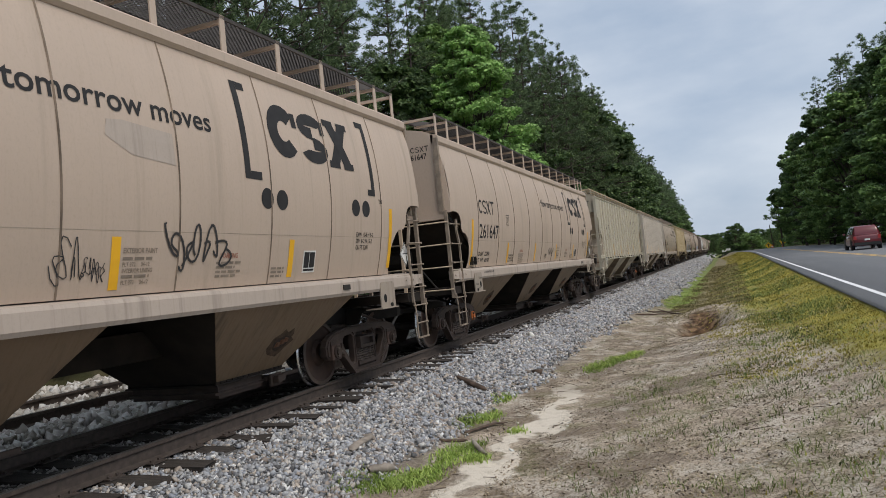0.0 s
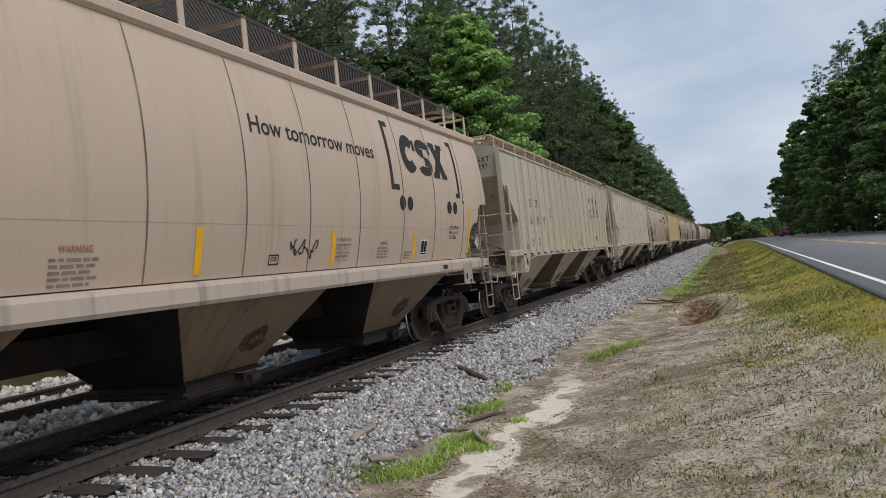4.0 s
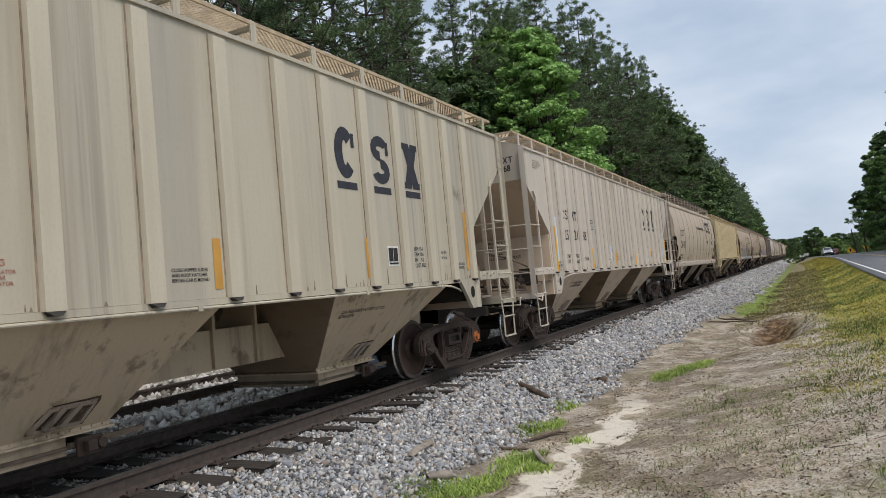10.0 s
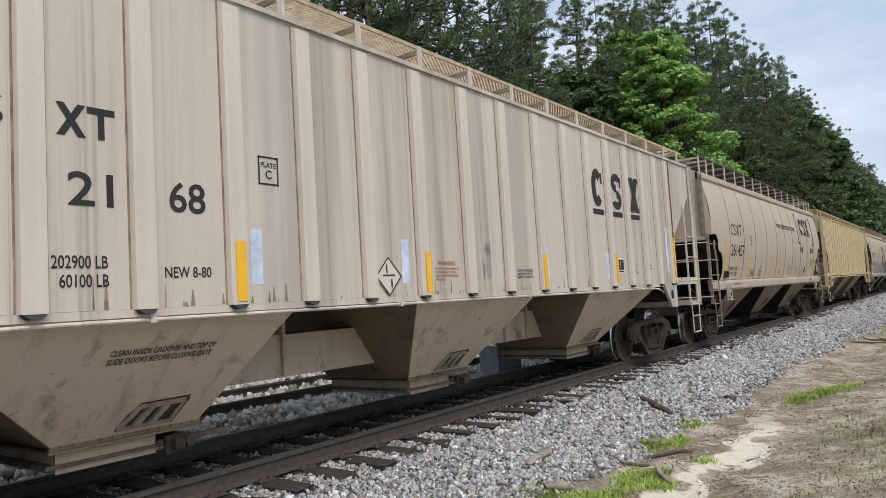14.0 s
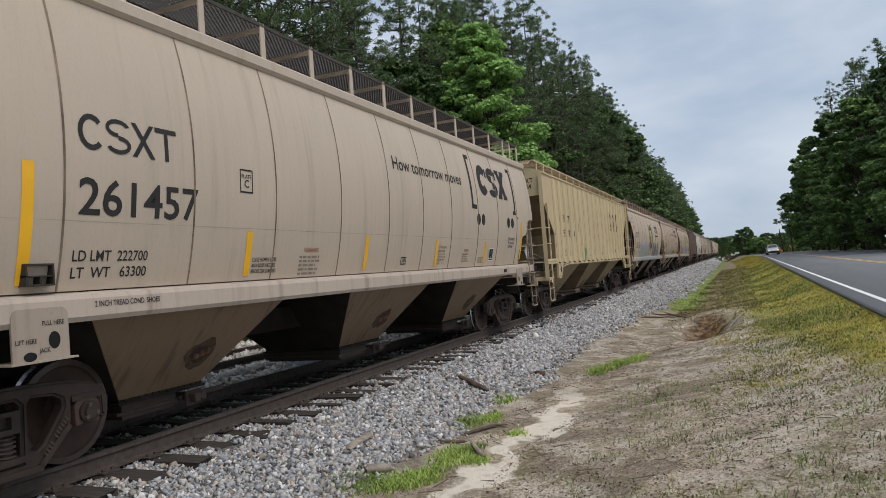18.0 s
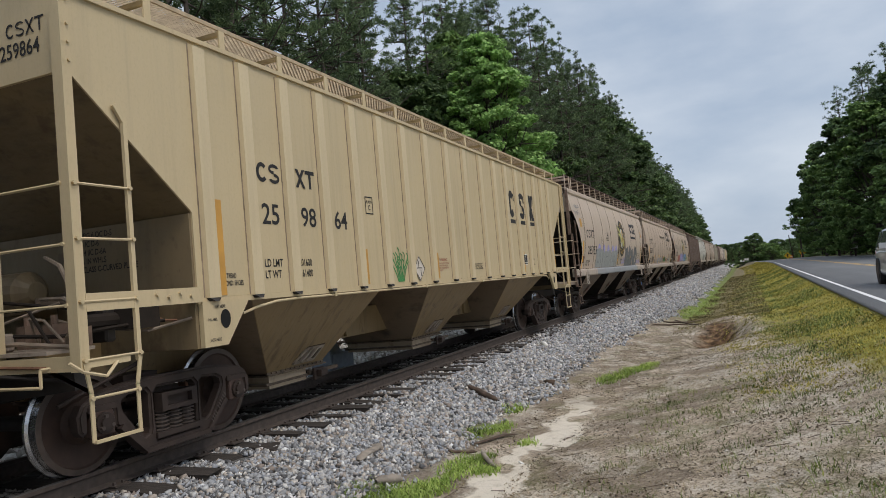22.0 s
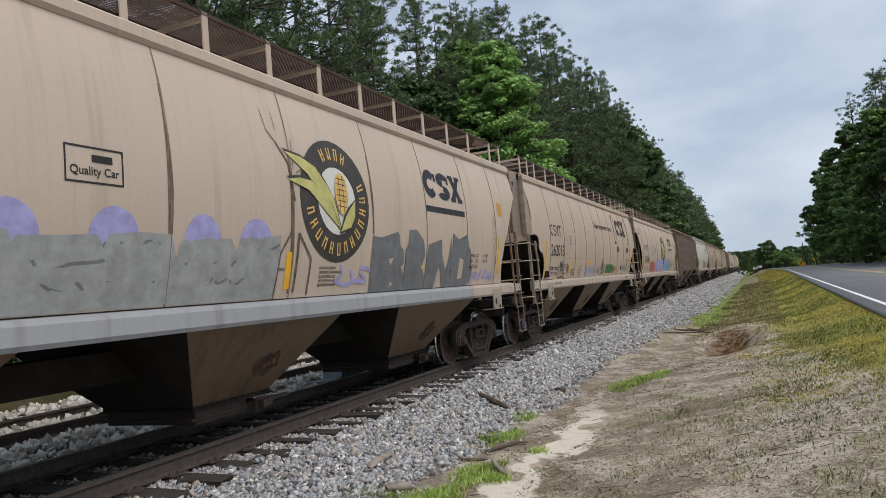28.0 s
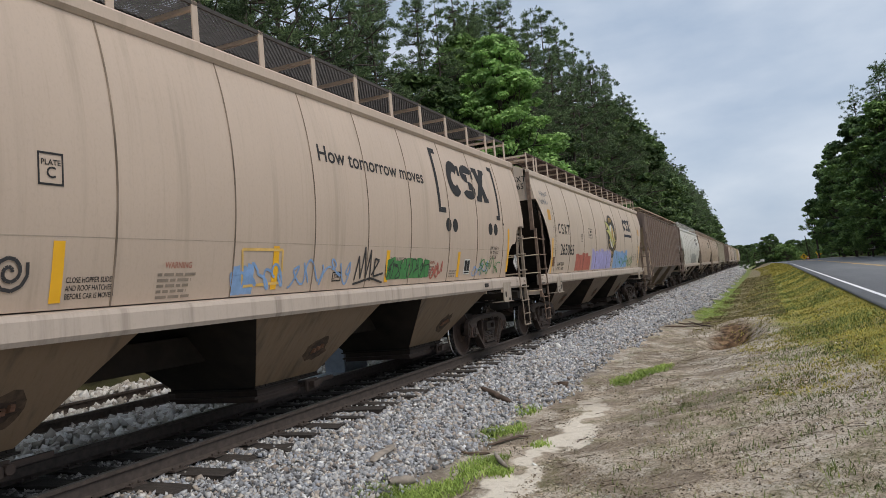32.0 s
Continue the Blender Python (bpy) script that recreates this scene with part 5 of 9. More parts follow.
def slogan_marks(car, number, seed, weights=("222900", "63100"), shift=0.0):
    """The lettering of the round-sided cars: number, slogan and bracketed mark."""
    side = round_side
    before = set(car.children)
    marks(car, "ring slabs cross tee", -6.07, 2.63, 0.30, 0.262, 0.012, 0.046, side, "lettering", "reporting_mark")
    words(car, number, -6.08, 2.11, 0.29, side, "lettering", 1.04, "car_number", 0.004, 1.37)
    for k, line in enumerate(("LD LMT  " + weights[0], "LT  WT   " + weights[1])):
        words(car, line, -6.10, 1.735 - 0.135 * k, 0.085, side, "lettering", 0.8, reach=0.79)
    framed(car, "PLATE/C", -4.08, 2.43, 0.215, 0.25, side)
    words(car, "How tomorrow moves", -0.36, 3.09, 0.205, side, "lettering", 1.12, "slogan", 0.004, 3.0)
    for y, s in ((3.12, 1), (6.18, -1)):
        bm = bmesh.new()
        quad(bm, y, y + s * 0.10, 2.66, 3.77)
        quad(bm, y + s * 0.10, y + s * 0.30, 2.66, 2.75) if s > 0 else quad(bm, y + s * 0.22, y + s * 0.10, 2.66, 2.75)
        quad(bm, y + s * 0.10, y + s * 0.24, 3.68, 3.77) if s > 0 else quad(bm, y + s * 0.24, y + s * 0.10, 3.68, 3.77)
        paint("bracket_mark", car, bm, side, M["lettering"])
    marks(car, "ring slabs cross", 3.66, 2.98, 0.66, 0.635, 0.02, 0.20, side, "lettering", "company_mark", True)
    for y in (3.50, 3.79, 5.57, 5.87):
        bm = bmesh.new()
        disc(bm, y, 2.46, 0.115, 0.118)
        paint("round_dot", car, bm, side, M["lettering"])
    words(car, "TM", 6.28, 2.56, 0.06, side)
    for y, z0, z1 in ((-6.56, 1.56, 2.48), (-3.94, 1.55, 2.02), (-1.28, 1.55, 2.02), (1.31, 1.55, 2.0), (3.95, 1.56, 2.0), (6.62, 1.60, 2.50)):
        tape(car, y, z0, z1, side, "yellow", 0.10)
    bm = bmesh.new()
    for y0, y1, z0, z1 in ((-6.52, -6.28, 1.55, 1.565), (-6.52, -6.28, 1.705, 1.72), (-6.52, -6.505, 1.565, 1.705), (-6.295, -6.28, 1.565, 1.705), (-6.52, -6.28, 1.62, 1.63), (-6.405, -6.395, 1.565, 1.62)):
        box(bm, 1.45, 1.545, y0, y1, z0, z1)
    part("tag_holder", bm, M["steel"], car)
    words(car, "CLOSE HOPPER SLIDES/AND ROOF HATCHES/BEFORE CAR IS MOVED", -3.81, 1.70, 0.042, side, "lettering", 0.72)
    words(car, "WARNING", -2.82, 1.80, 0.055, side, "red_ink", 0.85)
    small_print(car, -2.90, 1.73, 0.48, 5, side, "faint", 0.026, 0.05, seed + 1)
    words(car, "EXTERIOR PAINT", 1.44, 1.86, 0.045, side, "faint", 0.8)
    small_print(car, 1.44, 1.80, 0.42, 1, side, "faint", 0.026, 0.05, seed + 2)
    words(car, "PLT 372     04-12/INTERIOR LINING", 1.44, 1.745, 0.036, side, "faint", 0.85)
    small_print(car, 1.44, 1.645, 0.36, 1, side, "faint", 0.026, 0.05, seed + 6)
    words(car, "PLT 372     04-12", 1.44, 1.59, 0.036, side, "faint", 0.85)
    bm = bmesh.new()
    quad(bm, -6.75, 6.75, 2.050, 2.056)
    paint("lap_seam", car, bm, side, M["seam_faint"], "", 0.0015)
    bm = bmesh.new()
    box(bm, 1.566, 1.580, 5.10, 5.28, 1.33, 1.40)
    part("defect_card_holder", bm, M["steel"], car)
    words(car, "WARNING", 2.72, 1.80, 0.05, side, "red_ink", 0.8)
    small_print(car, 2.66, 1.74, 0.40, 4, side, "faint", 0.024, 0.045, seed + 4)
    small_print(car, 3.62, 1.66, 0.30, 3, side, "faint", 0.024, 0.045, seed + 5)
    framed(car, "JOB", -0.06, 1.60, 0.20, 0.12, side, 0.05)
    decal(car, 4.27, 1.60, side, 0.28, 0.27)
    words(car, "EXW 10-8 H 9-3/EW  8-2 H 15-2/CU FT 5201", 5.58, 2.06, 0.060, side, "lettering", 0.85)
    low = lambda z: 1.566
    words(car, "2 INCH TREAD COND. SHOES", -5.95, 1.36, 0.045, low, "lettering", 0.8)
    small_print(car, 6.2, 1.35, 0.5, 1, low, "faint", 0.03, 0.05, seed + 3)
    placard(car, 7.30, 1.80, lambda z: 1.50, 0.20)
    for ob in set(car.children) - before:
        ob.location.y += shift
    end_number(car, number, 7.75, 3.66, "lettering", 0.105)
    bm = bmesh.new()
    for i, wd in enumerate((0.62, 0.66, 0.4, 0.5, 0.55)):
        xx = -0.15
        while xx < -0.15 + wd:
            quad(bm, xx, xx + 0.09, 3.02 - i * 0.07, 3.06 - i * 0.07)
            xx += 0.12
    for v in bm.verts:
        v.co = (v.co.y, -7.754, v.co.z)
    part("small_print", bm, M["faint"], car)


def flecks(car, y, z, w, h, side, seed):
    """A column of small rust chips where the paint has flaked."""
    rnd = random.Random(seed)
    bm = bmesh.new()
    for k in range(330):
        a, b = y + w * round(rnd.uniform(0, 7) + rnd.gauss(0, 0.12), 2) / 7, z + rnd.uniform(0, h)
        quad(bm, a, a + rnd.uniform(0.003, 0.016), b, b + rnd.uniform(0.004, 0.04) * rnd.random())
    for i, v in enumerate(bm.verts):
        v.co.x = 0.000004 * (i // 4)
    ob = paint("flaked_paint", car, bm, side, M["worn"], "", 0.003)
    tagged(ob, "", "", "", "stuff")


def drips(car, y0, y1, z, n, seed):
    """Rust and dirt runs at the foot of the ribbed sides: thin tapering streaks."""
    rnd = random.Random(seed)
    bm = bmesh.new()
    for k in range(n):
        y, h, w = rnd.uniform(y0, y1), 0.03 + 0.22 * rnd.random() ** 3, rnd.uniform(0.004, 0.020)
        if min(abs(abs(y) - r) for r in RIBS) > 0.13:
            bm.faces.new([bm.verts.new((0.00002 * k, a, b)) for a, b in ((y - w, z), (y + w, z), (y + w * 0.3, z + h), (y - w * 0.2, z + h))])
    tagged(paint("rust_staining", car, bm, flat_side, M["dirt_and_shade"], "", 0.0025), "", "", "", "stuff")


def blot(car, side, material, y, outline, lift=0.008):
    """A filled, ragged blot of spray paint standing on the foot of the side."""
    bm = bmesh.new()
    bm.faces.new([bm.verts.new((0, y + a, 1.50 + b)) for a, b in outline])
    bmesh.ops.triangulate(bm, faces=bm.faces[:])
    paint("spray_patch", car, bm, side, M[material], "", lift)


def grain_marks(car, number, heavy):
    """The lettering of the emblem cars: number, round corn emblem and underlined mark."""
    side = round_side
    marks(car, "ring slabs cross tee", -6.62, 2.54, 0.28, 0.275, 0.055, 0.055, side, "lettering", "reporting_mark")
    words(car, number, -6.42, 1.98, 0.29, side, "lettering", 1.24, "car_number")
    words(car, "LD LMT   222300/LT  WT     63700", -6.62, 1.70, 0.08, side, "lettering", 0.8)
    framed(car, "a         /Quality Car", -2.95, 2.52, 0.56, 0.30, side, 0.068)
    bm = bmesh.new()
    quad(bm, -2.70, -2.50, 2.695, 2.755)
    paint("plain_bar", car, bm, side, M["lettering"])
    cy, cz = 0.93, 2.68
    bm = bmesh.new()
    disc(bm, cy, cz, 0.80, 0.78, 36)
    paint("emblem_disc", car, bm, side, M["emblem_brown"], "round dark emblem")
    bm = bmesh.new()
    disc(bm, cy, cz, 0.44, 0.43, 28)
    paint("emblem_field", car, bm, side, M["white"], "", 0.008)
    leaves = (((-1.05, 0.50), (-0.72, 0.47), (-0.44, 0.38), (-0.10, 0.06), (0.07, -0.37), (-0.24, -0.15), (-0.61, 0.27)),
              ((-1.03, 0.17), (-0.80, 0.21), (-0.55, 0.20), (-0.17, 0.0), (0.02, -0.34), (-0.30, -0.14), (-0.62, 0.08)),
              ((0.42, 0.04), (0.26, -0.10), (0.18, -0.18), (0.05, -0.39), (0.30, -0.32), (0.40, -0.18)))
    for k, leaf in enumerate(leaves):
        my, mz = sum(p[0] for p in leaf) / len(leaf), sum(p[1] for p in leaf) / len(leaf)
        for grow, mat, lift in ((0.03, "emblem_brown", 0.0115 + 0.003 * k), (0.0, "corn_leaf", 0.013 + 0.003 * k)):
            bm = bmesh.new()
            bm.faces.new([bm.verts.new((0, cy + p + math.copysign(grow, p - my), cz + q + math.copysign(grow, q - mz))) for p, q in leaf])
            paint("emblem_leaf" if lift > 0.0125 + 0.003 * k else "leaf_outline", car, bm, side, M[mat], "", lift)
    bm = bmesh.new()
    disc(bm, cy + 0.09, cz + 0.10, 0.15, 0.27, 20)
    paint("emblem_cob", car, bm, side, M["corn_yellow"], "", 0.022)
    bm = bmesh.new()                        # dark lines between the kernels
    for k in range(6):
        z = cz - 0.06 + 0.07 * k
        slab(bm, (cy - 0.02, z), (cy + 0.20, z - 0.01), 0.009)
    for d in (0.04, 0.13):
        slab(bm, (cy + d, cz - 0.14), (cy + d, cz + 0.33), 0.010)
    for i, v in enumerate(bm.verts):
        v.co.x = 0.0001 * (i // 4)
    paint("kernel_lines", car, bm, side, M["emblem_brown"], "", 0.0232)
    for k in range(17):                     # the ring of lettering, as plain double bars
        bm = bmesh.new()
        a = radians(-165 + k * 15.5) if k < 13 else radians(68 + (k - 13) * 15)
        for d in (-0.045, 0.045):
            slab(bm, (cy + 0.54 * math.cos(a + d), cz + 0.53 * math.sin(a + d)), (cy + 0.70 * math.cos(a + d), cz + 0.685 * math.sin(a + d)), 0.022)
        m = 0.56 + 0.06 * (k % 3)
        slab(bm, (cy + m * math.cos(a - 0.045), cz + m * math.sin(a - 0.045)), (cy + m * math.cos(a + 0.045), cz + m * math.sin(a + 0.045)), 0.022)
        for i, v in enumerate(bm.verts):
            v.co.x = 0.0002 * (i // 4)
        paint("emblem_bar", car, bm, side, M["corn_yellow"], "", 0.009)
    for y, z0, z1, wd in ((-1.87, 1.55, 3.55, 0.035), (-0.03, 1.55, 3.15, 0.03), (1.84, 2.3, 3.4, 0.025)):
        bm = bmesh.new()
        bm.faces.new([bm.verts.new((0, a, b)) for a, b in ((y - wd * 0.4, z0), (y + wd * 0.4, z0), (y + wd, (z0 + z1) / 2), (y + wd * 0.3, z1), (y - wd * 0.3, z1), (y - wd, (z0 + z1) / 2))])
        paint("rust_streak", car, bm, side, M["worn"], "", 0.0035)
    marks(car, "ring slabs cross", 3.62, 2.98, 0.48, 0.52, 0.02, 0.15, side, "navy", "company_mark", True)
    bm = bmesh.new()
    quad(bm, 3.62, 5.26, 2.74, 2.84)
    paint("mark_underline", car, bm, side, M["navy"])
    for y, z0, z1 in ((-7.26, 1.50, 2.40), (7.05, 1.7, 2.45)):
        tape(car, y, z0, z1, side, "yellow", 0.10)
    tape(car, -7.52, 2.87, 3.14, side, "ochre", 0.27)
    tape(car, -7.18, 1.68, 1.92, side, "rust", 0.22)
    flecks(car, -7.14, 2.02, 0.36, 1.2, side, 131)
    flecks(car, 6.70, 1.55, 0.24, 1.3, side, 135)
    framed(car, "PLATE/C", -3.95, 2.38, 0.17, 0.22, side, 0.04)
    scribble(car, -8.05, 3.25, 0.75, 0.16, side, "tag_dark", 133, 5, 0.014, 4)
    scribble(car, -7.9, 3.45, 0.75, 0.16, side, "tag_dark", 134, 5, 0.014, 4)
    tape(car, 7.12, 2.88, 3.16, side, "ochre", 0.26)
    words(car, "OPEN HATCH BEFORE/UNLOADING COMPARTMENT/CLOSE HOPPER SLIDES/AND HOOP HATCHES/BEFORE CAR IS MOVED", 0.56, 1.82, 0.034, side, "lettering", 0.75)
    words(car, "EX W 10'-8\"/EW      8'-6\"/CU FT 5161", 5.52, 2.01, 0.066, side, "lettering", 0.82, "stencilled_lettering", 0.012)
    words(car, "H  9'-8\"/H 15'-0\"", 6.17, 2.01, 0.066, side, "lettering", 0.85)
    end_number(car, number, 8.43, 3.62)
    if heavy:
        framed(car, "286K", -5.02, 1.665, 0.30, 0.115, side, 0.075)
        for y0, r0 in ((-4.35, 0.30), (-3.42, 0.27), (-2.48, 0.26), (-1.45, 0.25), (-0.66, 0.27)):
            bm = bmesh.new()
            disc(bm, y0, 2.08, r0, 0.28, 20)
            paint("spray_dome", car, bm, side, M["tag_lilac"], "", 0.005)
        spray_patch(car, -4.9, 1.50, 4.68, 0.72, side, "tag_grey", 72, 6, 0.008)
        scribble(car, -4.6, 1.62, 4.4, 0.5, side, "tag_dark", 73, 9, 0.03, 3)
        scribble(car, -4.3, 1.7, 3.9, 0.4, side, "tag_lilac", 78, 6, 0.03, 3)
        blot(car, side, "tag_dark", 1.80, ((0.02, 0), (0, 0.42), (0.03, 0.77), (0.30, 0.76), (0.78, 0.86), (0.84, 0.80), (0.86, 0.65), (0.97, 0.60), (1.0, 0.40), (0.91, 0.34), (1.04, 0.22), (1.04, 0)))
        blot(car, side, "tag_dark", 2.84, ((0.005, 0), (0.02, 0.24), (0.05, 0.42), (0, 0.60), (0.09, 0.70), (0.13, 0.90), (0.36, 0.92), (0.63, 0.76), (0.70, 0.53), (0.60, 0.34), (0.71, 0.22), (0.72, 0)))
        blot(car, side, "tag_dark", 3.56, ((0.005, 0), (0.03, 0.38), (0.10, 0.70), (0.62, 0.80), (0.66, 0.52), (0.86, 0.26), (0.93, 0.50), (1.03, 0.86), (1.06, 0.5), (1.02, 0), (0.76, 0), (0.55, 0.40), (0.42, 0)))
        blot(car, side, "tag_dark", 4.58, ((0.005, 0), (0.05, 0.5), (0.09, 0.92), (0.36, 0.82), (0.44, 0.74), (0.76, 0.92), (0.84, 0.72), (0.94, 0.62), (0.90, 0.26), (1.08, 0.36), (1.02, 0.10), (0.88, 0)))
        tape(car, -0.12, 1.60, 2.02, side, "yellow", 0.10)
        bm = bmesh.new()                    # rust round a torn-off bracket, and runs from the roof
        for p, q, wd in (((-0.30, 1.50), (-0.24, 2.0), 0.025), ((-0.24, 2.0), (-0.04, 2.26), 0.03), ((0.10, 2.24), (0.36, 1.95), 0.03), ((0.36, 1.95), (0.34, 1.52), 0.03),
                         ((0.06, 1.56), (0.10, 2.24), 0.04), ((-0.42, 3.62), (-0.37, 3.38), 0.010), ((-0.37, 3.38), (-0.24, 3.26), 0.014), ((-0.24, 3.26), (-0.05, 3.04), 0.022), ((-0.05, 3.04), (0.02, 2.60), 0.03), ((-0.22, 3.62), (-0.20, 3.40), 0.008), ((0.36, 3.2), (0.32, 3.06), 0.010), ((0.32, 3.06), (0.08, 2.94), 0.014), ((0.06, 3.34), (0.03, 2.98), 0.010)):
            slab(bm, p, q, wd)
        for i, v in enumerate(bm.verts):
            v.co.x = 0.0001 * (i // 4)
        tagged(paint("rust_staining", car, bm, side, M["worn"], "", 0.0095), "", "", "", "stuff")
        blot(car, side, "grain", 2.30, ((0, 0.46), (0.16, 0.47), (0.07, 0.36)), 0.012)
        blot(car, side, "grain", 2.40, ((0, 0.06), (0.12, 0.09), (0.02, 0.14)), 0.012)
        blot(car, side, "grain", 4.94, ((0, 0.12), (0.22, 0.14), (0.24, 0.46), (0.04, 0.50)), 0.012)
        blot(car, side, "corn_yellow", 3.40, ((0, 0.34), (0.10, 0.28), (0.12, 0.42)), 0.012)
        scribble(car, 0.85, 1.52, 0.95, 0.36, side, "tag_lilac", 79, 2, 0.05, 3)
        scribble(car, 5.6, 1.53, 1.2, 0.26, side, "tag_lilac", 76, 4, 0.04, 3)
    else:
        spray_patch(car, -4.6, 1.52, 2.0, 0.55, side, "tag_red", 81, 5, 0.005)
        spray_patch(car, -2.4, 1.52, 3.2, 0.72, side, "tag_lilac", 83, 7, 0.005)
        spray_patch(car, 1.2, 1.52, 3.0, 0.72, side, "tag_blue", 82, 6, 0.006)
        scribble(car, 2.3, 1.55, 3.2, 0.5, side, "tag_green", 84, 6, 0.04, 3)


# car, its centre along the track at the start
TRAIN = []


def build_train():
    add = lambda car, y: TRAIN.append((car, y))
    c = round_car("covered_hopper", "beige round-sided covered hopper with bracketed mark and black tag", M["beige"], 3.19)
    slogan_marks(c, "261703", 11, shift=-0.04)
    scribble(c, 1.9, 1.66, 0.95, 0.5, round_side, "tag_black", 5, 4, 0.026, 3)
    scribble(c, 0.70, 1.56, 0.30, 0.46, round_side, "tag_black", 6, 2, 0.010, 5)
    scribble(c, 0.98, 1.60, 0.24, 0.24, round_side, "tag_black", 8, 5, 0.008, 4)
    bm = bmesh.new()
    bm.faces.new([bm.verts.new((0, a, b)) for a, b in ((1.25, 3.0), (1.42, 3.02), (2.02, 2.98), (2.03, 2.68), (1.5, 2.72), (1.22, 2.86))])
    paint("painted_out_patch", c, bm, round_side, M["sill_dirty"], "", 0.003)
    add(c, 3.19)
    c = round_car("covered_hopper", "beige round-sided covered hopper with bracketed company mark", M["beige"], 20.2, caps="orange")
    slogan_marks(c, "261647", 21)
    scribble(c, 0.36, 1.63, 0.62, 0.28, round_side, "tag_black", 17, 4, 0.024, 2)
    add(c, 20.2)
    c = ribbed_car("covered_hopper", "cream rib-sided covered hopper with navy lettering, stained", M["cream"], 37.77, M["cream_clean"], hopper_mat=M["hopper_soiled"], gate_mat=M["hopper_soiled"], tail="orange", slope_mat=M["slope_soiled"], stencils="M 901E DFT GR/36 IN STL WHLS/6 OC D5 SPRGS/6 IC D6 SPRGS/4 IIC D-6A SPRGS/BB BM AAR 10")
    ribbed_marks(c, ("26", "01", "97"), ink="navy", weights=("201700", "61300"), tapes="ochre", tread="2 INCH TREAD", shift=-0.05, rise=0.05)
    drips(c, -6.9, 6.9, 1.485, 60, 152)
    words(c, "CLEAN INSIDE GROOVES AND TOP OF SLIDE DOORS/BEFORE CLOSING", 3.45, 1.17, 0.036, lambda z: 0.68 + 0.82 * (z - 0.46) / 1.00, "lettering", 0.8, "stencilled_lettering", 0.012)
    add(c, 37.77)
    c = ribbed_car("covered_hopper", "grey-stained beige rib-sided covered hopper with bright yellow tape", M["beige_dirty"], 55.77, M["beige_clean"], hopper_mat=M["hopper_tan"], gate_mat=M["gloom_tan"])
    ribbed_marks(c, ("25", "21", "68"), logo="lettering", weights=("202900", "60100"))
    words(c, "NEW 8-80", -4.48, 1.70, 0.08, flat_side, "lettering", 0.8)
    for y, z0, z1 in ((-6.60, 1.6, 2.70), (-3.68, 1.64, 2.10), (-1.72, 1.62, 2.08), (1.46, 1.62, 2.08), (3.6, 1.6, 2.05), (6.6, 1.7, 2.6)):
        bm = bmesh.new()
        quad(bm, y, y + 0.12, z0, z1)
        paint("touched_up_patch", c, bm, flat_side, M["fresh_blue"], "", 0.003)
    bm = bmesh.new()
    quad(bm, 6.89, 6.98, 2.3, 3.96)
    paint("rust_streak", c, bm, lambda z: 1.6095, M["rust_red"], "", 0.003)
    scribble(c, -0.16, 1.60, 0.20, 0.34, flat_side, "tag_dark", 63, 4, 0.0035, 4)
    scribble(c, -0.10, 1.88, 0.14, 0.24, flat_side, "tag_dark", 64, 4, 0.0035, 4)
    drips(c, -6.9, 6.9, 1.485, 90, 151)
    slope = lambda z: 0.68 + 0.82 * (z - 0.46) / 1.00
    words(c, "CLEAN INSIDE GROOVES AND TOP OF/SLIDE DOORS BEFORE CLOSING GATE", -4.75, 1.14, 0.042, slope, "lettering", 0.85, "stencilled_lettering", 0.012)
    add(c, 55.77)
    c = round_car("covered_hopper", "beige round-sided covered hopper with bracketed company mark", M["beige_pale"], 73.18)
    slogan_marks(c, "261457", 41, ("222700", "63300"), 0.07)
    add(c, 73.18)
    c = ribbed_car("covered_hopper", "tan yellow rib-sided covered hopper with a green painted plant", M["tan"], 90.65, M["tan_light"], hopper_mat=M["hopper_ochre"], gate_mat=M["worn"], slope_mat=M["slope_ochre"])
    ribbed_marks(c, ("25", "98", "64"), logo="lettering", weights=("201600", "61400"), tapes="ochre", tread="2\" TREAD", rise=0.05)
    bm = bmesh.new()
    rnd = random.Random(9)
    for k in range(9):                      # bent stems with stubby side shoots
        p = (-2.62 + (k - 4) * 0.022, 1.50)
        lean = (k - 4) * 0.011
        for j in range(4):
            q = (p[0] + lean * (1 + 0.4 * j) + rnd.uniform(-0.02, 0.02), p[1] + rnd.uniform(0.08, 0.12) * (1.15 - 0.05 * abs(k - 4)))
            slab(bm, p, q, 0.026)
            if j:
                slab(bm, q, (q[0] + rnd.choice((-1, 1)) * 0.055, q[1] + 0.04), 0.022)
            p = q
    for i, v in enumerate(bm.verts):
        v.co.x = 0.00004 * (i // 4)
    paint("painted_plant", c, bm, flat_side, M["tag_green"])
    add(c, 90.65)
    c = round_car("covered_hopper", "pale beige covered hopper with corn emblem and grey graffiti", M["grain"], 108.80, 8.43, 6.86, (0.0, 1.86, 3.60, 5.35, 6.92), open_end=True, sill=M["grey_sill"], walk_post=M["beige"])
    grain_marks(c, "265153", True)
    add(c, 108.80)
    c = round_car("covered_hopper", "beige round-sided covered hopper with coloured tags along its foot", M["beige"], 126.06, caps="blue")
    slogan_marks(c, "262013", 51, ("222900", "63100"))
    curl = [(-4.27 + (0.02 + 0.006 * k) * math.cos(0.62 * k), 1.79 + (0.02 + 0.0065 * k) * math.sin(0.62 * k)) for k in range(22)]
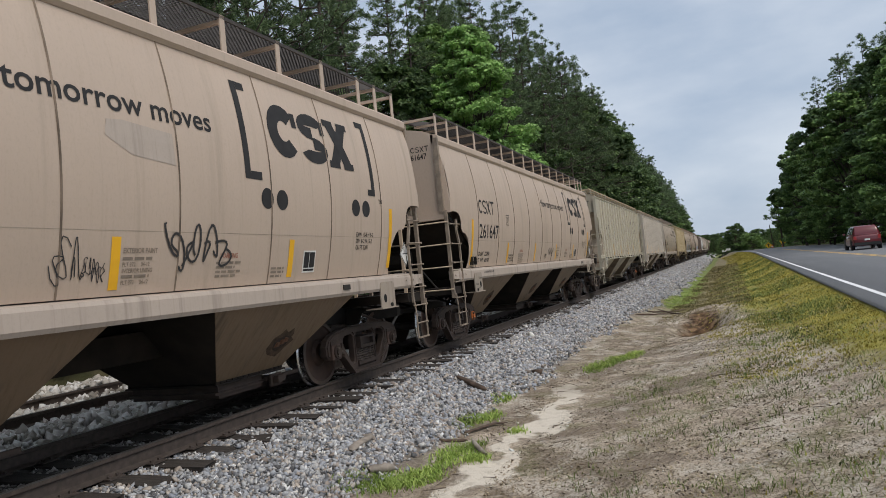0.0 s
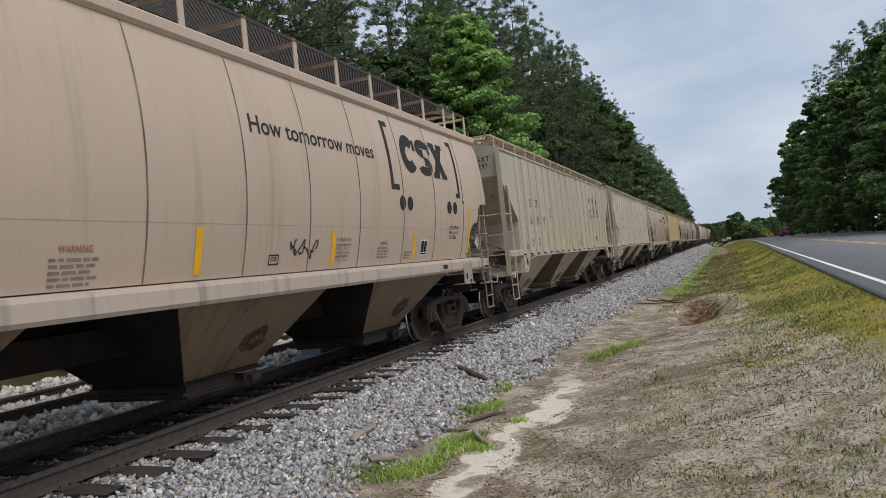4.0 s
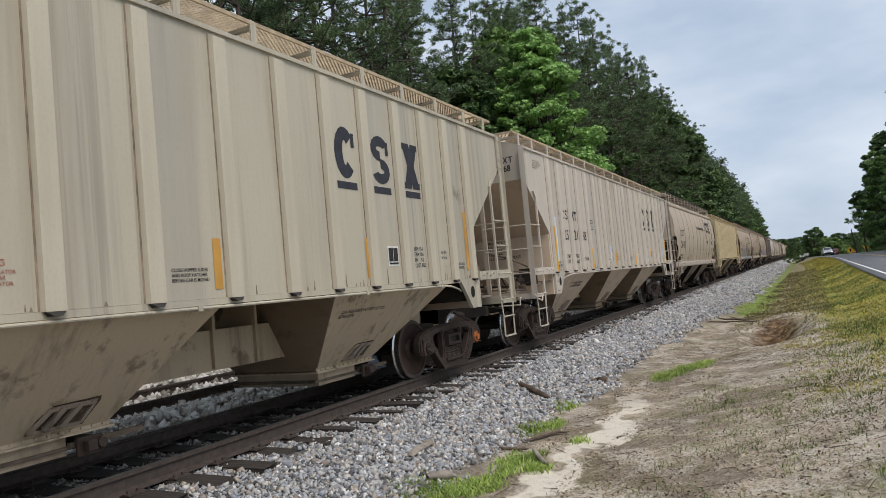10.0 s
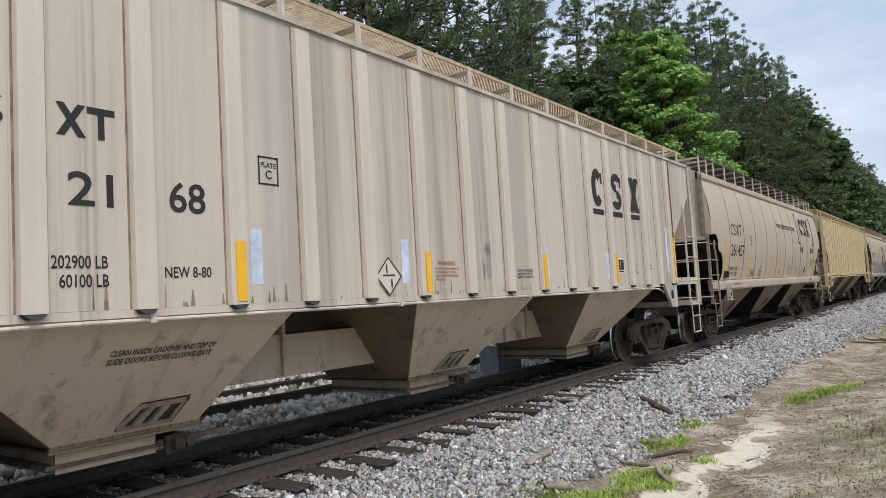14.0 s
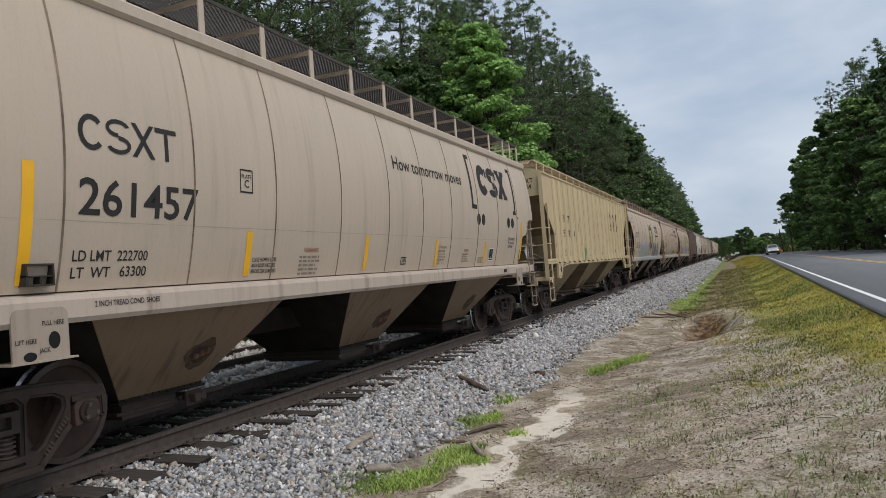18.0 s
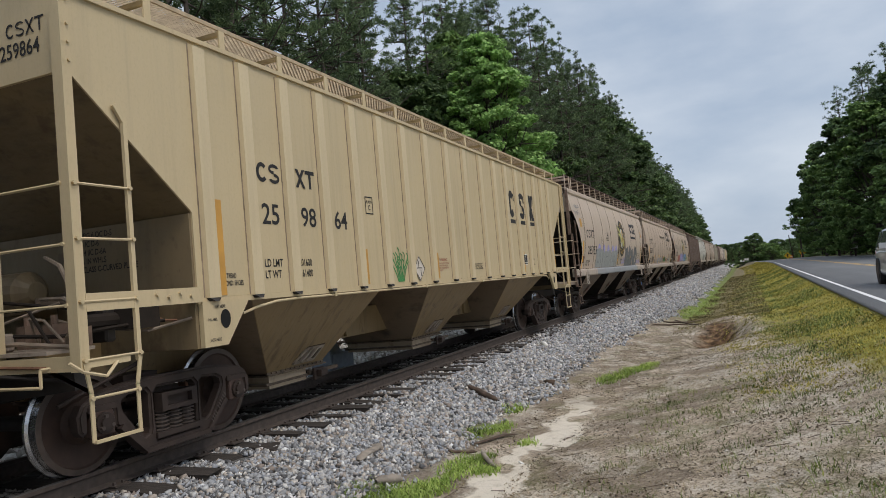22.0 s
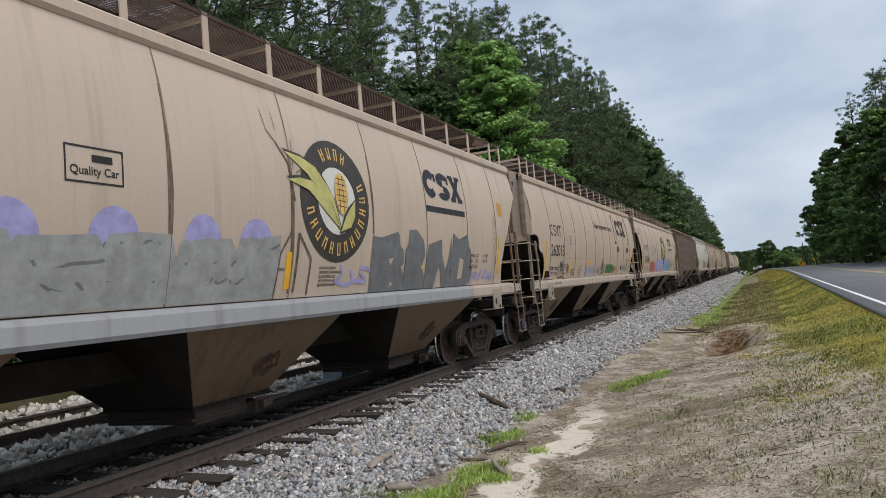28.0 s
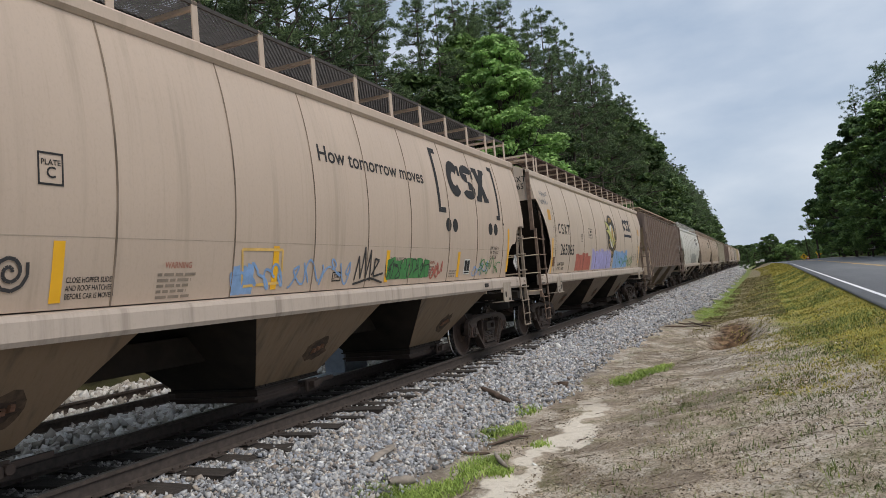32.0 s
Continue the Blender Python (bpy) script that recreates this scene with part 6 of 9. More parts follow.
    strokes(c, [[(-5.25, 1.86), (-5.13, 1.50)], [(-5.22, 1.54), (-5.05, 1.97), (-4.99, 1.62), (-4.91, 1.99), (-4.87, 1.62), (-4.79, 2.0), (-4.74, 1.60)], [(-5.20, 1.50), (-4.80, 1.57), (-4.45, 1.50)],
                [(-4.76, 1.64), (-4.60, 1.76), (-4.51, 1.87), (-4.58, 1.91), (-4.68, 1.80), (-4.67, 1.66), (-4.54, 1.60), (-4.42, 1.66)], curl], round_side, "tag_black")
    spray_patch(c, -1.92, 1.51, 0.34, 0.36, round_side, "tag_blue", 181, 3, 0.005)
    strokes(c, [[(-1.80, 1.98), (-1.12, 1.98), (-1.10, 1.62), (-1.75, 1.60), (-1.80, 1.98)]], round_side, "corn_yellow", 0.03, 0.006)
    scribble(c, -1.95, 1.52, 0.9, 0.36, round_side, "tag_blue", 92, 4, 0.030, 2)
    scribble(c, -0.95, 1.54, 1.35, 0.40, round_side, "tag_blue", 93, 5, 0.026, 3)
    strokes(c, [[(0.47, 1.60), (0.55, 1.92), (0.62, 1.62), (0.70, 2.04), (0.76, 1.62), (0.86, 2.0), (0.88, 1.58)], [(0.45, 1.55), (0.9, 1.62), (1.25, 1.55)], [(0.92, 1.66), (1.10, 1.86), (0.98, 1.88), (0.98, 1.64), (1.24, 1.68)]], round_side, "tag_black", 0.03, 0.0085)
    spray_patch(c, 1.36, 1.58, 1.42, 0.34, round_side, "tag_green", 182, 6, 0.005)
    scribble(c, 1.34, 1.58, 1.45, 0.34, round_side, "tag_black", 95, 7, 0.016, 4)
    scribble(c, 2.85, 1.55, 0.45, 0.30, round_side, "tag_red", 96, 3, 0.030, 4)
    scribble(c, 5.0, 1.55, 1.2, 0.4, round_side, "tag_green", 97, 4, 0.02, 4)
    scribble(c, 4.7, 1.55, 0.8, 0.3, round_side, "tag_blue", 98, 3, 0.02, 4)
    add(c, 126.06)
    c = round_car("covered_hopper", "pale beige covered hopper with corn emblem and bright tags", M["grain"], 143.5, 8.43, 6.86, (0.0, 1.86, 3.60, 5.35, 6.92), open_end=True, fine=False, walk_post=M["beige"])
    grain_marks(c, "265065", False)
    add(c, 143.5)
    y = 143.5 + 8.35
    tail = (("ribbed", "brown"), ("round", "white"), ("round", "beige"), ("round", "beige"), ("ribbed", "cream"), ("ribbed", "brown"), ("round", "beige"), ("round", "grain"),
            ("ribbed", "beige_dirty"), ("ribbed", "tan"), ("round", "beige"))
    for kind, paint_name in tail:
        half = 8.35 if kind == "ribbed" else 7.75
        y += 1.35 + half
        colour = {"brown": "dark brown", "white": "off-white", "beige": "beige", "cream": "cream", "grain": "pale beige", "beige_dirty": "stained beige", "tan": "tan yellow"}[paint_name]
        if kind == "ribbed":
            c = ribbed_car("covered_hopper", colour + " rib-sided covered hopper far down the train", M[paint_name], y, fine=False, spin=False, walk_mat=M["grate"])
        else:
            c = round_car("covered_hopper", colour + " round-sided covered hopper far down the train", M[paint_name], y, fine=False, spin=False)
            if paint_name == "white":
                spray_patch(c, -1.0, 1.52, 5.0, 0.8, round_side, "tag_grey", 101, 6, 0.006)
            marks(c, "ring slabs cross", 3.72, 2.98, 0.62, 0.6, 0.02, 0.18, round_side, "lettering")
        add(c, y)
        y += half


M["grey_sill"] = car_paint("grey_sprayed_sill_paint", (0.33, 0.34, 0.36), (0.13, 0.11, 0.095), grime=0.55, rust=0.38)
build_train()


# ---- track ----
def rail_mesh(length):
    """A rail of true section, its head at z = 0, with a polished top."""
    prof = [(-0.036, -0.002), (-0.028, 0.0), (0.028, 0.0), (0.036, -0.002), (0.036, -0.036), (0.012, -0.048), (0.010, -0.145), (0.07, -0.168), (0.07, -0.178),
            (-0.07, -0.178), (-0.07, -0.168), (-0.010, -0.145), (-0.012, -0.048), (-0.036, -0.036)]
    bm = bmesh.new()
    hexa(bm, [(x, 0, z) for x, z in prof], [(x, length, z) for x, z in prof])
    bmesh.ops.recalc_face_normals(bm, faces=bm.faces)
    for f in bm.faces:
        if f.normal.z > 0.5 and f.calc_center_median().z > -0.01:
            f.material_index = 1
    me = mesh_of("rail", bm, [M["railweb"], M["railtop"]])
    return me


def tie_material():
    n = Nodes("old_creosoted_tie_wood")
    grain = n.noise(1.0, 8, (3, 40, 40), 0.7)
    c = n.ramp(grain, [(0.28, (0.014, 0.012, 0.010)), (0.55, (0.040, 0.032, 0.027)), (0.8, (0.095, 0.078, 0.064))])
    c = n.mix(n.level(n.noise(3, 4), 0.55, 0.8, 0, 0.5), c, (0.15, 0.135, 0.12))
    n.bump(grain, 0.7, 0.01)
    return n.done(c, 0.9)


TIES = []                                  # where the near track's ties lie


def build_track(name, label, x, y0, y1, ties_to, near):
    track = thing(name, label, "railway track", pose(x, 0, 0), "", "structure")
    back = y0 - 118 if near else y0
    rail = rail_mesh(y1 - back)
    for s in (-1, 1):
        part("rail", rail, None, track, "", pose(s * 0.755, back, 0))
    rnd = random.Random(4)
    wood = tie_material()
    shapes = []
    for k in range(5):
        bm = bmesh.new()
        box(bm, -1.42, 1.42, -0.125, 0.125, -0.36, -0.178)
        bmesh.ops.subdivide_edges(bm, edges=[e for e in bm.edges if abs(e.verts[0].co.x - e.verts[1].co.x) > 1], cuts=7)
        for v in bm.verts:
            v.co += Vector((rnd.uniform(-0.09, 0.09) if abs(v.co.x) > 1.3 else 0, rnd.uniform(-0.022, 0.022), rnd.uniform(-0.030, 0.004)))
        shapes.append(mesh_of("tie", bm, wood))
    if near:
        bm = bmesh.new()
        for k in range(225):
            box(bm, -1.3, 1.3, y0 - 0.2 - k * 0.52 - 0.115, y0 - 0.2 - k * 0.52 + 0.115, -0.36, -0.182)
        tagged(part("far_ties", bm, wood, track), "", "", "", "stuff")
    bm = bmesh.new()
    for s in (-1, 1):
        box(bm, s * 0.755 - 0.16, s * 0.755 + 0.16, -0.09, 0.09, -0.183, -0.168)
        for d in (-0.10, 0.10):
            for e in (-0.05, 0.05):
                box(bm, s * 0.755 + d - 0.012, s * 0.755 + d + 0.012, e - 0.012, e + 0.012, -0.17, -0.145)
    plates = mesh_of("tie_plates", bm, M["railweb"])
    y = y0 + 0.3
    while y < ties_to:
        if near:
            TIES.append(y)
        part("tie", shapes[rnd.randrange(5)], None, track, "", pose(rnd.uniform(-0.07, 0.07), y, rnd.uniform(-0.012, 0.006), 0, 0, rnd.uniform(-1.6, 1.6)))
        if near and y < 40:
            part("tie_plates", plates, None, track, "", pose(0, y, 0))
        y += rnd.uniform(0.49, 0.56)
    return track


build_track("main_track", "worn steel rails spiked to dark wooden ties in grey ballast", TRACK_X, -12, 420, 60, True)
build_track("siding_track", "rusty side track in pale ballast behind the train", TRACK_X - 3.96, -12, 300, 30, False)


# ---- ground ----
def road_left(y):
    """The white edge line of the road at a distance along the track."""
    y = np.asarray(y, float)
    return 2.19 + 0.0175 * np.clip(y, -200, 900) - 0.00074 * np.clip(y - 103, 0, 85) ** 2 - 0.126 * np.clip(y - 188, 0, 2000)


def drop(y):
    """How far the road and its verge dip beyond the crest."""
    t = np.clip((np.asarray(y, float) - 165) / 60, 0, 1)
    return 2.0 * t * t * (3 - 2 * t)


def wave(x, y, s, k):
    return np.sin(x * s + k) * np.cos(y * s * 0.83 + 1.7 * k) + 0.5 * np.sin(x * s * 2.3 + y * s * 1.9 + 2 * k) + 0.25 * np.sin(x * s * 4.7 - y * s * 5.1 + 3 * k)


def ground_z(x, y):
    x, y = np.asarray(x, float), np.asarray(y, float)
    shift = np.where(x > -1.5, (road_left(y) - 2.19) * np.clip((x + 1.5) / 2.5, 0, 1), 0)
    px = x - shift
    z = np.interp(px, (-420, -60, -16.5, -13.6, -12.3, -11.6, -8.9, -8.2, -7.7, -5.02, -4.75, -4.0, -3.3, -2.2, -1.0, 0.0, 0.75, 1.35, 1.86, 2.12, 12.0, 13.5, 18, 60, 420),
                  (2.5, 1.8, 1.0, 0.45, -0.40, -0.24, -0.24, -0.30, -0.235, -0.235, -0.26, -0.44, -0.56, -0.60, -0.50, -0.32, -0.16, 0.02, 0.19, 0.24, 0.24, 0.2, 0.4, 1.0, 2.0))
    far = np.clip((y - 12) / 25, 0, 1)
    z = z - far * 0.35 * np.exp(-((px + 1.4) / 1.1) ** 2)
    bank = np.exp(-((px - 0.6) / 0.9) ** 2)
    z = z - far * 0.12 * bank
    hole = np.exp(-(((x + 0.80) / 0.60) ** 2 + ((y - 19.6) / 1.7) ** 2))
    lip = np.exp(-(((x + 0.75) / 0.85) ** 2 + ((y - 23.2) / 1.5) ** 2)) + 0.6 * np.exp(-(((x - 0.25) / 0.35) ** 2 + ((y - 20.5) / 2.2) ** 2))
    z = z - 0.42 * np.clip(1.5 * hole - 0.15, 0, 1) + 0.24 * lip + 0.10 * hole * wave(x, y, 5.0, 0.7)
    z = z - drop(y) * np.clip((px + 3.0) / 2.0, 0, 1)
    rough = np.where((px > -4.6) & (px < 1.7), 1.0, 0.4)
    z = z + rough * (0.014 * wave(x, y, 2.1, 0.4) + 0.009 * wave(x, y, 6.0, 1.3) + 0.004 * wave(x, y, 17.0, 2.2))
    return z


def ground_material():
    n = Nodes("sandy_ground_with_grass_and_ballast")
    x, y = n.axis("X"), n.axis("Y")
    edge = n.math("ADD", x, n.math("MULTIPLY", n.math("SUBTRACT", n.noise(0.9, 5), 0.5), 1.5))
    # sandy dirt with litter
    dirt = n.ramp(n.noise(5.5, 9, None, 0.72), [(0.28, (0.22, 0.175, 0.135)), (0.50, (0.46, 0.385, 0.30)), (0.72, (0.70, 0.615, 0.51))])
    litter = n.noise(34, 8, None, 0.75)
    dirt = n.mix(n.level(litter, 0.50, 0.60, 0, 0.85), dirt, (0.085, 0.066, 0.046))
    dirt = n.mix(n.level(n.math("SUBTRACT", n.noise(1.25, 6, None, 0.62), n.math("MULTIPLY", n.level(x, -1.6, 0.9), 0.15)), 0.41, 0.55, 0, 0.70), dirt, n.ramp(n.noise(22, 7, None, 0.75), [(0.32, (0.075, 0.058, 0.044)), (0.68, (0.27, 0.215, 0.162))]))
    pale = n.math("MULTIPLY", n.level(n.math("ADD", n.noise(1.1, 4), n.math("MULTIPLY", n.level(x, -1.2, 0.9), 0.085)), 0.51, 0.60), n.level(n.noise(4.5, 7, None, 0.65), 0.36, 0.60))
    dirt = n.mix(n.math("MULTIPLY", pale, n.level(litter, 0.44, 0.56, 0.9, 0.35)), dirt, (0.58, 0.53, 0.455))
    green = n.math("MULTIPLY", n.level(n.noise(1.6, 6, (1, 1, 1), 0.6), 0.50, 0.66), n.level(litter, 0.35, 0.6))
    dirt = n.mix(n.math("MULTIPLY", green, 0.75), dirt, (0.125, 0.13, 0.048))
    # washed sand along the foot of the ballast
    off = n.math("ABSOLUTE", n.math("ADD", n.math("ADD", x, n.math("MULTIPLY", n.math("SUBTRACT", n.noise(1.4, 3), 0.5), 1.1)), n.math("ADD", 2.42, n.math("MULTIPLY", n.math("SUBTRACT", n.noise(0.35, 3), 0.5), 0.7))))
    sand = n.math("MULTIPLY", n.level(off, 0.12, 0.20, 1, 0), n.level(y, 12.5, 9.5))
    dirt = n.mix(n.math("MULTIPLY", sand, n.level(n.noise(9, 5), 0.3, 0.5, 0.65, 1)), dirt, (0.66, 0.60, 0.51))
    # red clay hole
    hx, hy = n.math("DIVIDE", n.math("ADD", x, 0.85), 0.80), n.math("DIVIDE", n.math("SUBTRACT", y, 20.6), 2.9)
    d2 = n.math("ADD", n.math("MULTIPLY", hx, hx), n.math("MULTIPLY", hy, hy))
    clay = n.level(n.math("ADD", d2, n.math("MULTIPLY", n.noise(3, 6, None, 0.7), 1.7)), 1.0, 1.6, 1, 0)
    dirt = n.mix(clay, dirt, n.ramp(n.noise(6, 6), [(0.34, (0.030, 0.019, 0.011)), (0.5, (0.105, 0.062, 0.034)), (0.66, (0.26, 0.165, 0.092))]))
    # worn brown grass along the foot of the bank, farther on
    dirt = n.mix(n.math("MULTIPLY", n.level(y, 22, 34), n.level(n.noise(3.5, 6), 0.30, 0.55, 0.35, 0.95)), dirt, n.ramp(n.noise(8, 7, None, 0.7), [(0.3, (0.11, 0.10, 0.045)), (0.7, (0.30, 0.245, 0.14))]))
    # mown bank
    gr = n.ramp(n.noise(5, 8, None, 0.7), [(0.28, (0.15, 0.14, 0.035)), (0.5, (0.31, 0.28, 0.065)), (0.75, (0.46, 0.39, 0.13))])
    gr = n.mix(n.level(n.noise(0.5, 4), 0.45, 0.65, 0, 0.6), gr, (0.19, 0.225, 0.052))
    gr = n.mix(n.level(n.noise(1.3, 6), 0.52, 0.68, 0, 0.8), gr, (0.30, 0.235, 0.155))
    line = n.math("SUBTRACT", edge, n.math("MULTIPLY", y, 0.0175))
    bank = n.level(n.math("ADD", n.math("ADD", line, n.math("MULTIPLY", n.level(y, 8, 19), 1.30)), n.math("MULTIPLY", n.level(y, 24, 42), 0.55)), 0.95, 1.55)
    col = n.mix(bank, dirt, gr)
    low = n.math("MULTIPLY", n.level(n.math("ABSOLUTE", n.math("ADD", edge, 2.0)), 0.35, 0.75, 1, 0), n.level(y, 24, 34))
    col = n.mix(n.math("MULTIPLY", low, 0.85), col, n.ramp(n.noise(2.2, 6), [(0.35, (0.12, 0.17, 0.045)), (0.65, (0.20, 0.24, 0.075))]))
    # ballast bed: dark colour stands for shade between the stones; paler far off
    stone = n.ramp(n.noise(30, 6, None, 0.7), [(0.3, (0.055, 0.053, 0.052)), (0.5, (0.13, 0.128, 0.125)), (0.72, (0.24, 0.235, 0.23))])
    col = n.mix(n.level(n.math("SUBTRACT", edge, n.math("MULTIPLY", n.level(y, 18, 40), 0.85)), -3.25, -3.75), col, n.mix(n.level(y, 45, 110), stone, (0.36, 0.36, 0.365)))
    # bed darkened between the rails, to cut bounce onto the cars' undersides
    inner_bed = n.level(n.math("ABSOLUTE", n.math("ADD", x, 6.356)), 0.74, 1.0, 1, 0)
    col = n.mix(n.math("MULTIPLY", inner_bed, 0.72), col, (0.060, 0.054, 0.049))
    woods = n.ramp(n.noise(1.5, 6), [(0.3, (0.035, 0.04, 0.015)), (0.7, (0.10, 0.085, 0.045))])
    col = n.mix(n.level(edge, -11.6, -12.8), col, woods)
    col = n.mix(n.level(line, 11.8, 13.2), col, n.ramp(n.noise(1.1, 6), [(0.3, (0.045, 0.07, 0.018)), (0.7, (0.10, 0.13, 0.035))]))
    h = n.math("ADD", n.math("MULTIPLY", n.noise(38, 6, None, 0.7), 0.5), n.noise(9, 5))
    n.bump(h, 0.75, 0.05)
    return n.done(col, 0.95, 0, 0.2)


def grid_object(name, xs, ys, zf, material, label, category, kind="structure"):
    X, Y = np.meshgrid(xs, ys)
    Z = zf(X, Y)
    v = np.stack([X, Y, Z], -1).reshape(-1, 3)
    nx, ny = len(xs), len(ys)
    i = (np.arange(ny - 1)[:, None] * nx + np.arange(nx - 1)[None, :]).ravel()
    f = np.stack([i, i + 1, i + nx + 1, i + nx], -1)
    return tagged(new(name, mesh_from(name, v, f, material, True)), label, category, "", kind)


def mesh_from(name, v, f, material, smooth=False):
    v, f = np.asarray(v, np.float32), np.asarray(f, np.int32)
    me = bpy.data.meshes.new(name)
    k = f.shape[1]
    me.vertices.add(len(v))
    me.vertices.foreach_set("co", v.ravel())
    me.loops.add(f.size)
    me.loops.foreach_set("vertex_index", f.ravel())
    me.polygons.add(len(f))
    me.polygons.foreach_set("loop_start", np.arange(0, f.size, k, dtype=np.int32))
    me.polygons.foreach_set("loop_total", np.full(len(f), k, dtype=np.int32))
    if smooth:
        me.polygons.foreach_set("use_smooth", np.ones(len(f), dtype=bool))
    me.materials.append(material)
    me.update(calc_edges=True)
    return me


def build_ground():
    xs = np.concatenate([np.array([-1500, -700, -300, -150, -80, -50, -35, -25, -20, -17]), np.arange(-15, -7.4, 0.35), np.arange(-7.4, -5.0, 0.3), np.arange(-5.0, 4.0, 0.09), np.arange(4, 14, 0.5),
                         np.array([16, 20, 26, 35, 50, 80, 150, 300, 700, 1500])])
    ys = np.concatenate([np.array([-1500, -600, -200, -80, -40, -20, -10]), np.arange(-6, 2, 0.5), np.arange(2, 30, 0.12), np.arange(30, 60, 0.4), np.arange(60, 200, 2.0), np.array([210, 240, 300, 400, 600, 1000, 1800, 3000])])
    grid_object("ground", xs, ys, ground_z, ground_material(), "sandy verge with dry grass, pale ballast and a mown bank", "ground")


build_ground()


def build_road():
    n = Nodes("worn_asphalt")
    c = n.ramp(n.noise(60, 6, None, 0.75), [(0.3, (0.125, 0.129, 0.138)), (0.7, (0.215, 0.220, 0.232))])
    c = n.mix(n.level(n.noise(0.7, 5, (1.4, 0.15, 1)), 0.4, 0.7, 0, 0.45), c, (0.235, 0.238, 0.245))
    n.bump(n.noise(120, 3), 0.4, 0.006)
    asphalt = n.done(c, 0.85)
    ys = np.concatenate([np.arange(-200, 0, 5.0), np.arange(0, 160, 1.0), np.arange(160, 420, 5.0)])

    def strip(name, a, b, z, mat, label, category, y0=-200, y1=420, dash=None):
        yy = ys[(ys >= y0) & (ys <= y1)]
        c0 = road_left(yy)
        rows = [np.stack([c0 + o, yy, (z - drop(yy) + (-0.06 if o in (a, b) and name == "road" else 0))], -1) for o in ((a, a + 0.02, (a + b) / 2, b - 0.02, b) if name == "road" else (a, b))]
        v = np.stack(rows, 1)
        k = v.shape[1]
        i = (np.arange(len(yy) - 1)[:, None] * k + np.arange(k - 1)[None, :]).ravel()
        f = np.stack([i, i + 1, i + k + 1, i + k], -1)
        return tagged(new(name, mesh_from(name, v.reshape(-1, 3), f, mat, False)), label, category, "", "structure")

    strip("road", -0.33, 9.6, 0.28, asphalt, "grey worn asphalt of a two-lane road", "road")
    strip("road_line", 0.0, 0.115, 0.285, plain("white_road_paint", (0.74, 0.75, 0.75), 0.7, 0, 0.15, 25), "solid white edge line of the road", "road marking")
    yel = plain("yellow_road_paint", (0.66, 0.42, 0.12), 0.7, 0, 0.2, 25)
    strip("road_line", 3.64, 3.76, 0.285, yel, "solid yellow centre line of the road", "road marking")
    strip("road_line", 3.90, 4.02, 0.285, yel, "solid yellow centre line of the road", "road marking")
    g = plain("pale_shoulder_gravel", (0.28, 0.27, 0.25), 0.95, 0, 0.3, 40)
    strip("road_shoulder", 9.6, 11.2, 0.262, g, "gravel shoulder along the far side of the road", "shoulder", 20)


build_road()


# ---- ballast stones ----
def stone_shapes(rnd, count):
    cube = np.array([(x, y, z) for x in (-1, 1) for y in (-1, 1) for z in (-1, 1)], float) * 0.72
    faces = np.array([(0, 1, 3), (0, 3, 2), (4, 6, 7), (4, 7, 5), (0, 4, 5), (0, 5, 1), (2, 3, 7), (2, 7, 6), (0, 2, 6), (0, 6, 4), (1, 5, 7), (1, 7, 3)])
    out = [cube * rnd.uniform(0.30, 1.35, (8, 3)) * rnd.uniform(0.45, 1.35, (1, 3)) for _ in range(count)]
    return out, faces


def stones(name, px, py, pz, size, material, label, seed):
    rnd = np.random.default_rng(seed)
    shapes, faces = stone_shapes(rnd, 40)
    shapes = np.array(shapes)
    n = len(px)
    q = rnd.normal(size=(n, 4))
    q /= np.linalg.norm(q, axis=1, keepdims=True)
    w, x, y, z = q.T
    R = np.stack([1 - 2 * (y * y + z * z), 2 * (x * y - z * w), 2 * (x * z + y * w), 2 * (x * y + z * w), 1 - 2 * (x * x + z * z), 2 * (y * z - x * w), 2 * (x * z - y * w), 2 * (y * z + x * w), 1 - 2 * (x * x + y * y)], -1).reshape(n, 3, 3)
    v = np.einsum("nij,nkj->nki", R, shapes[rnd.integers(0, 40, n)]) * size[:, None, None]
    v += np.stack([px, py, pz], -1)[:, None, :]
    f = faces[None] + (np.arange(n) * 8)[:, None, None]
    return tagged(new(name, mesh_from(name, v.reshape(-1, 3), f.reshape(-1, 3), material)), label, "ballast", "", "stuff")


def stone_material():
    n = Nodes("granite_ballast")
    geo = n.t.nodes.new("ShaderNodeNewGeometry")
    r = n.ramp(geo.outputs["Random Per Island"], [(0.0, (0.06, 0.06, 0.065)), (0.15, (0.20, 0.207, 0.22)), (0.32, (0.44, 0.45, 0.465)), (0.5, (0.29, 0.315, 0.365)), (0.66, (0.54, 0.54, 0.535)), (0.78, (0.25, 0.205, 0.175)), (0.88, (0.48, 0.425, 0.365)), (1.0, (0.78, 0.79, 0.80))])
    c = n.mix(n.level(n.noise(40, 5), 0.35, 0.7, 0, 0.4), r, (0.20, 0.19, 0.18))
    n.bump(n.noise(60, 3), 0.3, 0.005)
    return n.done(c, 0.9, 0, 0.25)


def pale_stone():
    n = Nodes("pale_coarse_ballast")
    geo = n.t.nodes.new("ShaderNodeNewGeometry")
    r = n.ramp(geo.outputs["Random Per Island"], [(0.0, (0.26, 0.235, 0.20)), (0.4, (0.50, 0.465, 0.42)), (0.7, (0.62, 0.60, 0.57)), (1.0, (0.80, 0.78, 0.75))])
    n.bump(n.noise(40, 4), 0.3, 0.006)
    return n.done(n.mix(n.level(n.noise(18, 5), 0.4, 0.7, 0, 0.4), r, (0.30, 0.26, 0.22)), 0.9, 0, 0.25)


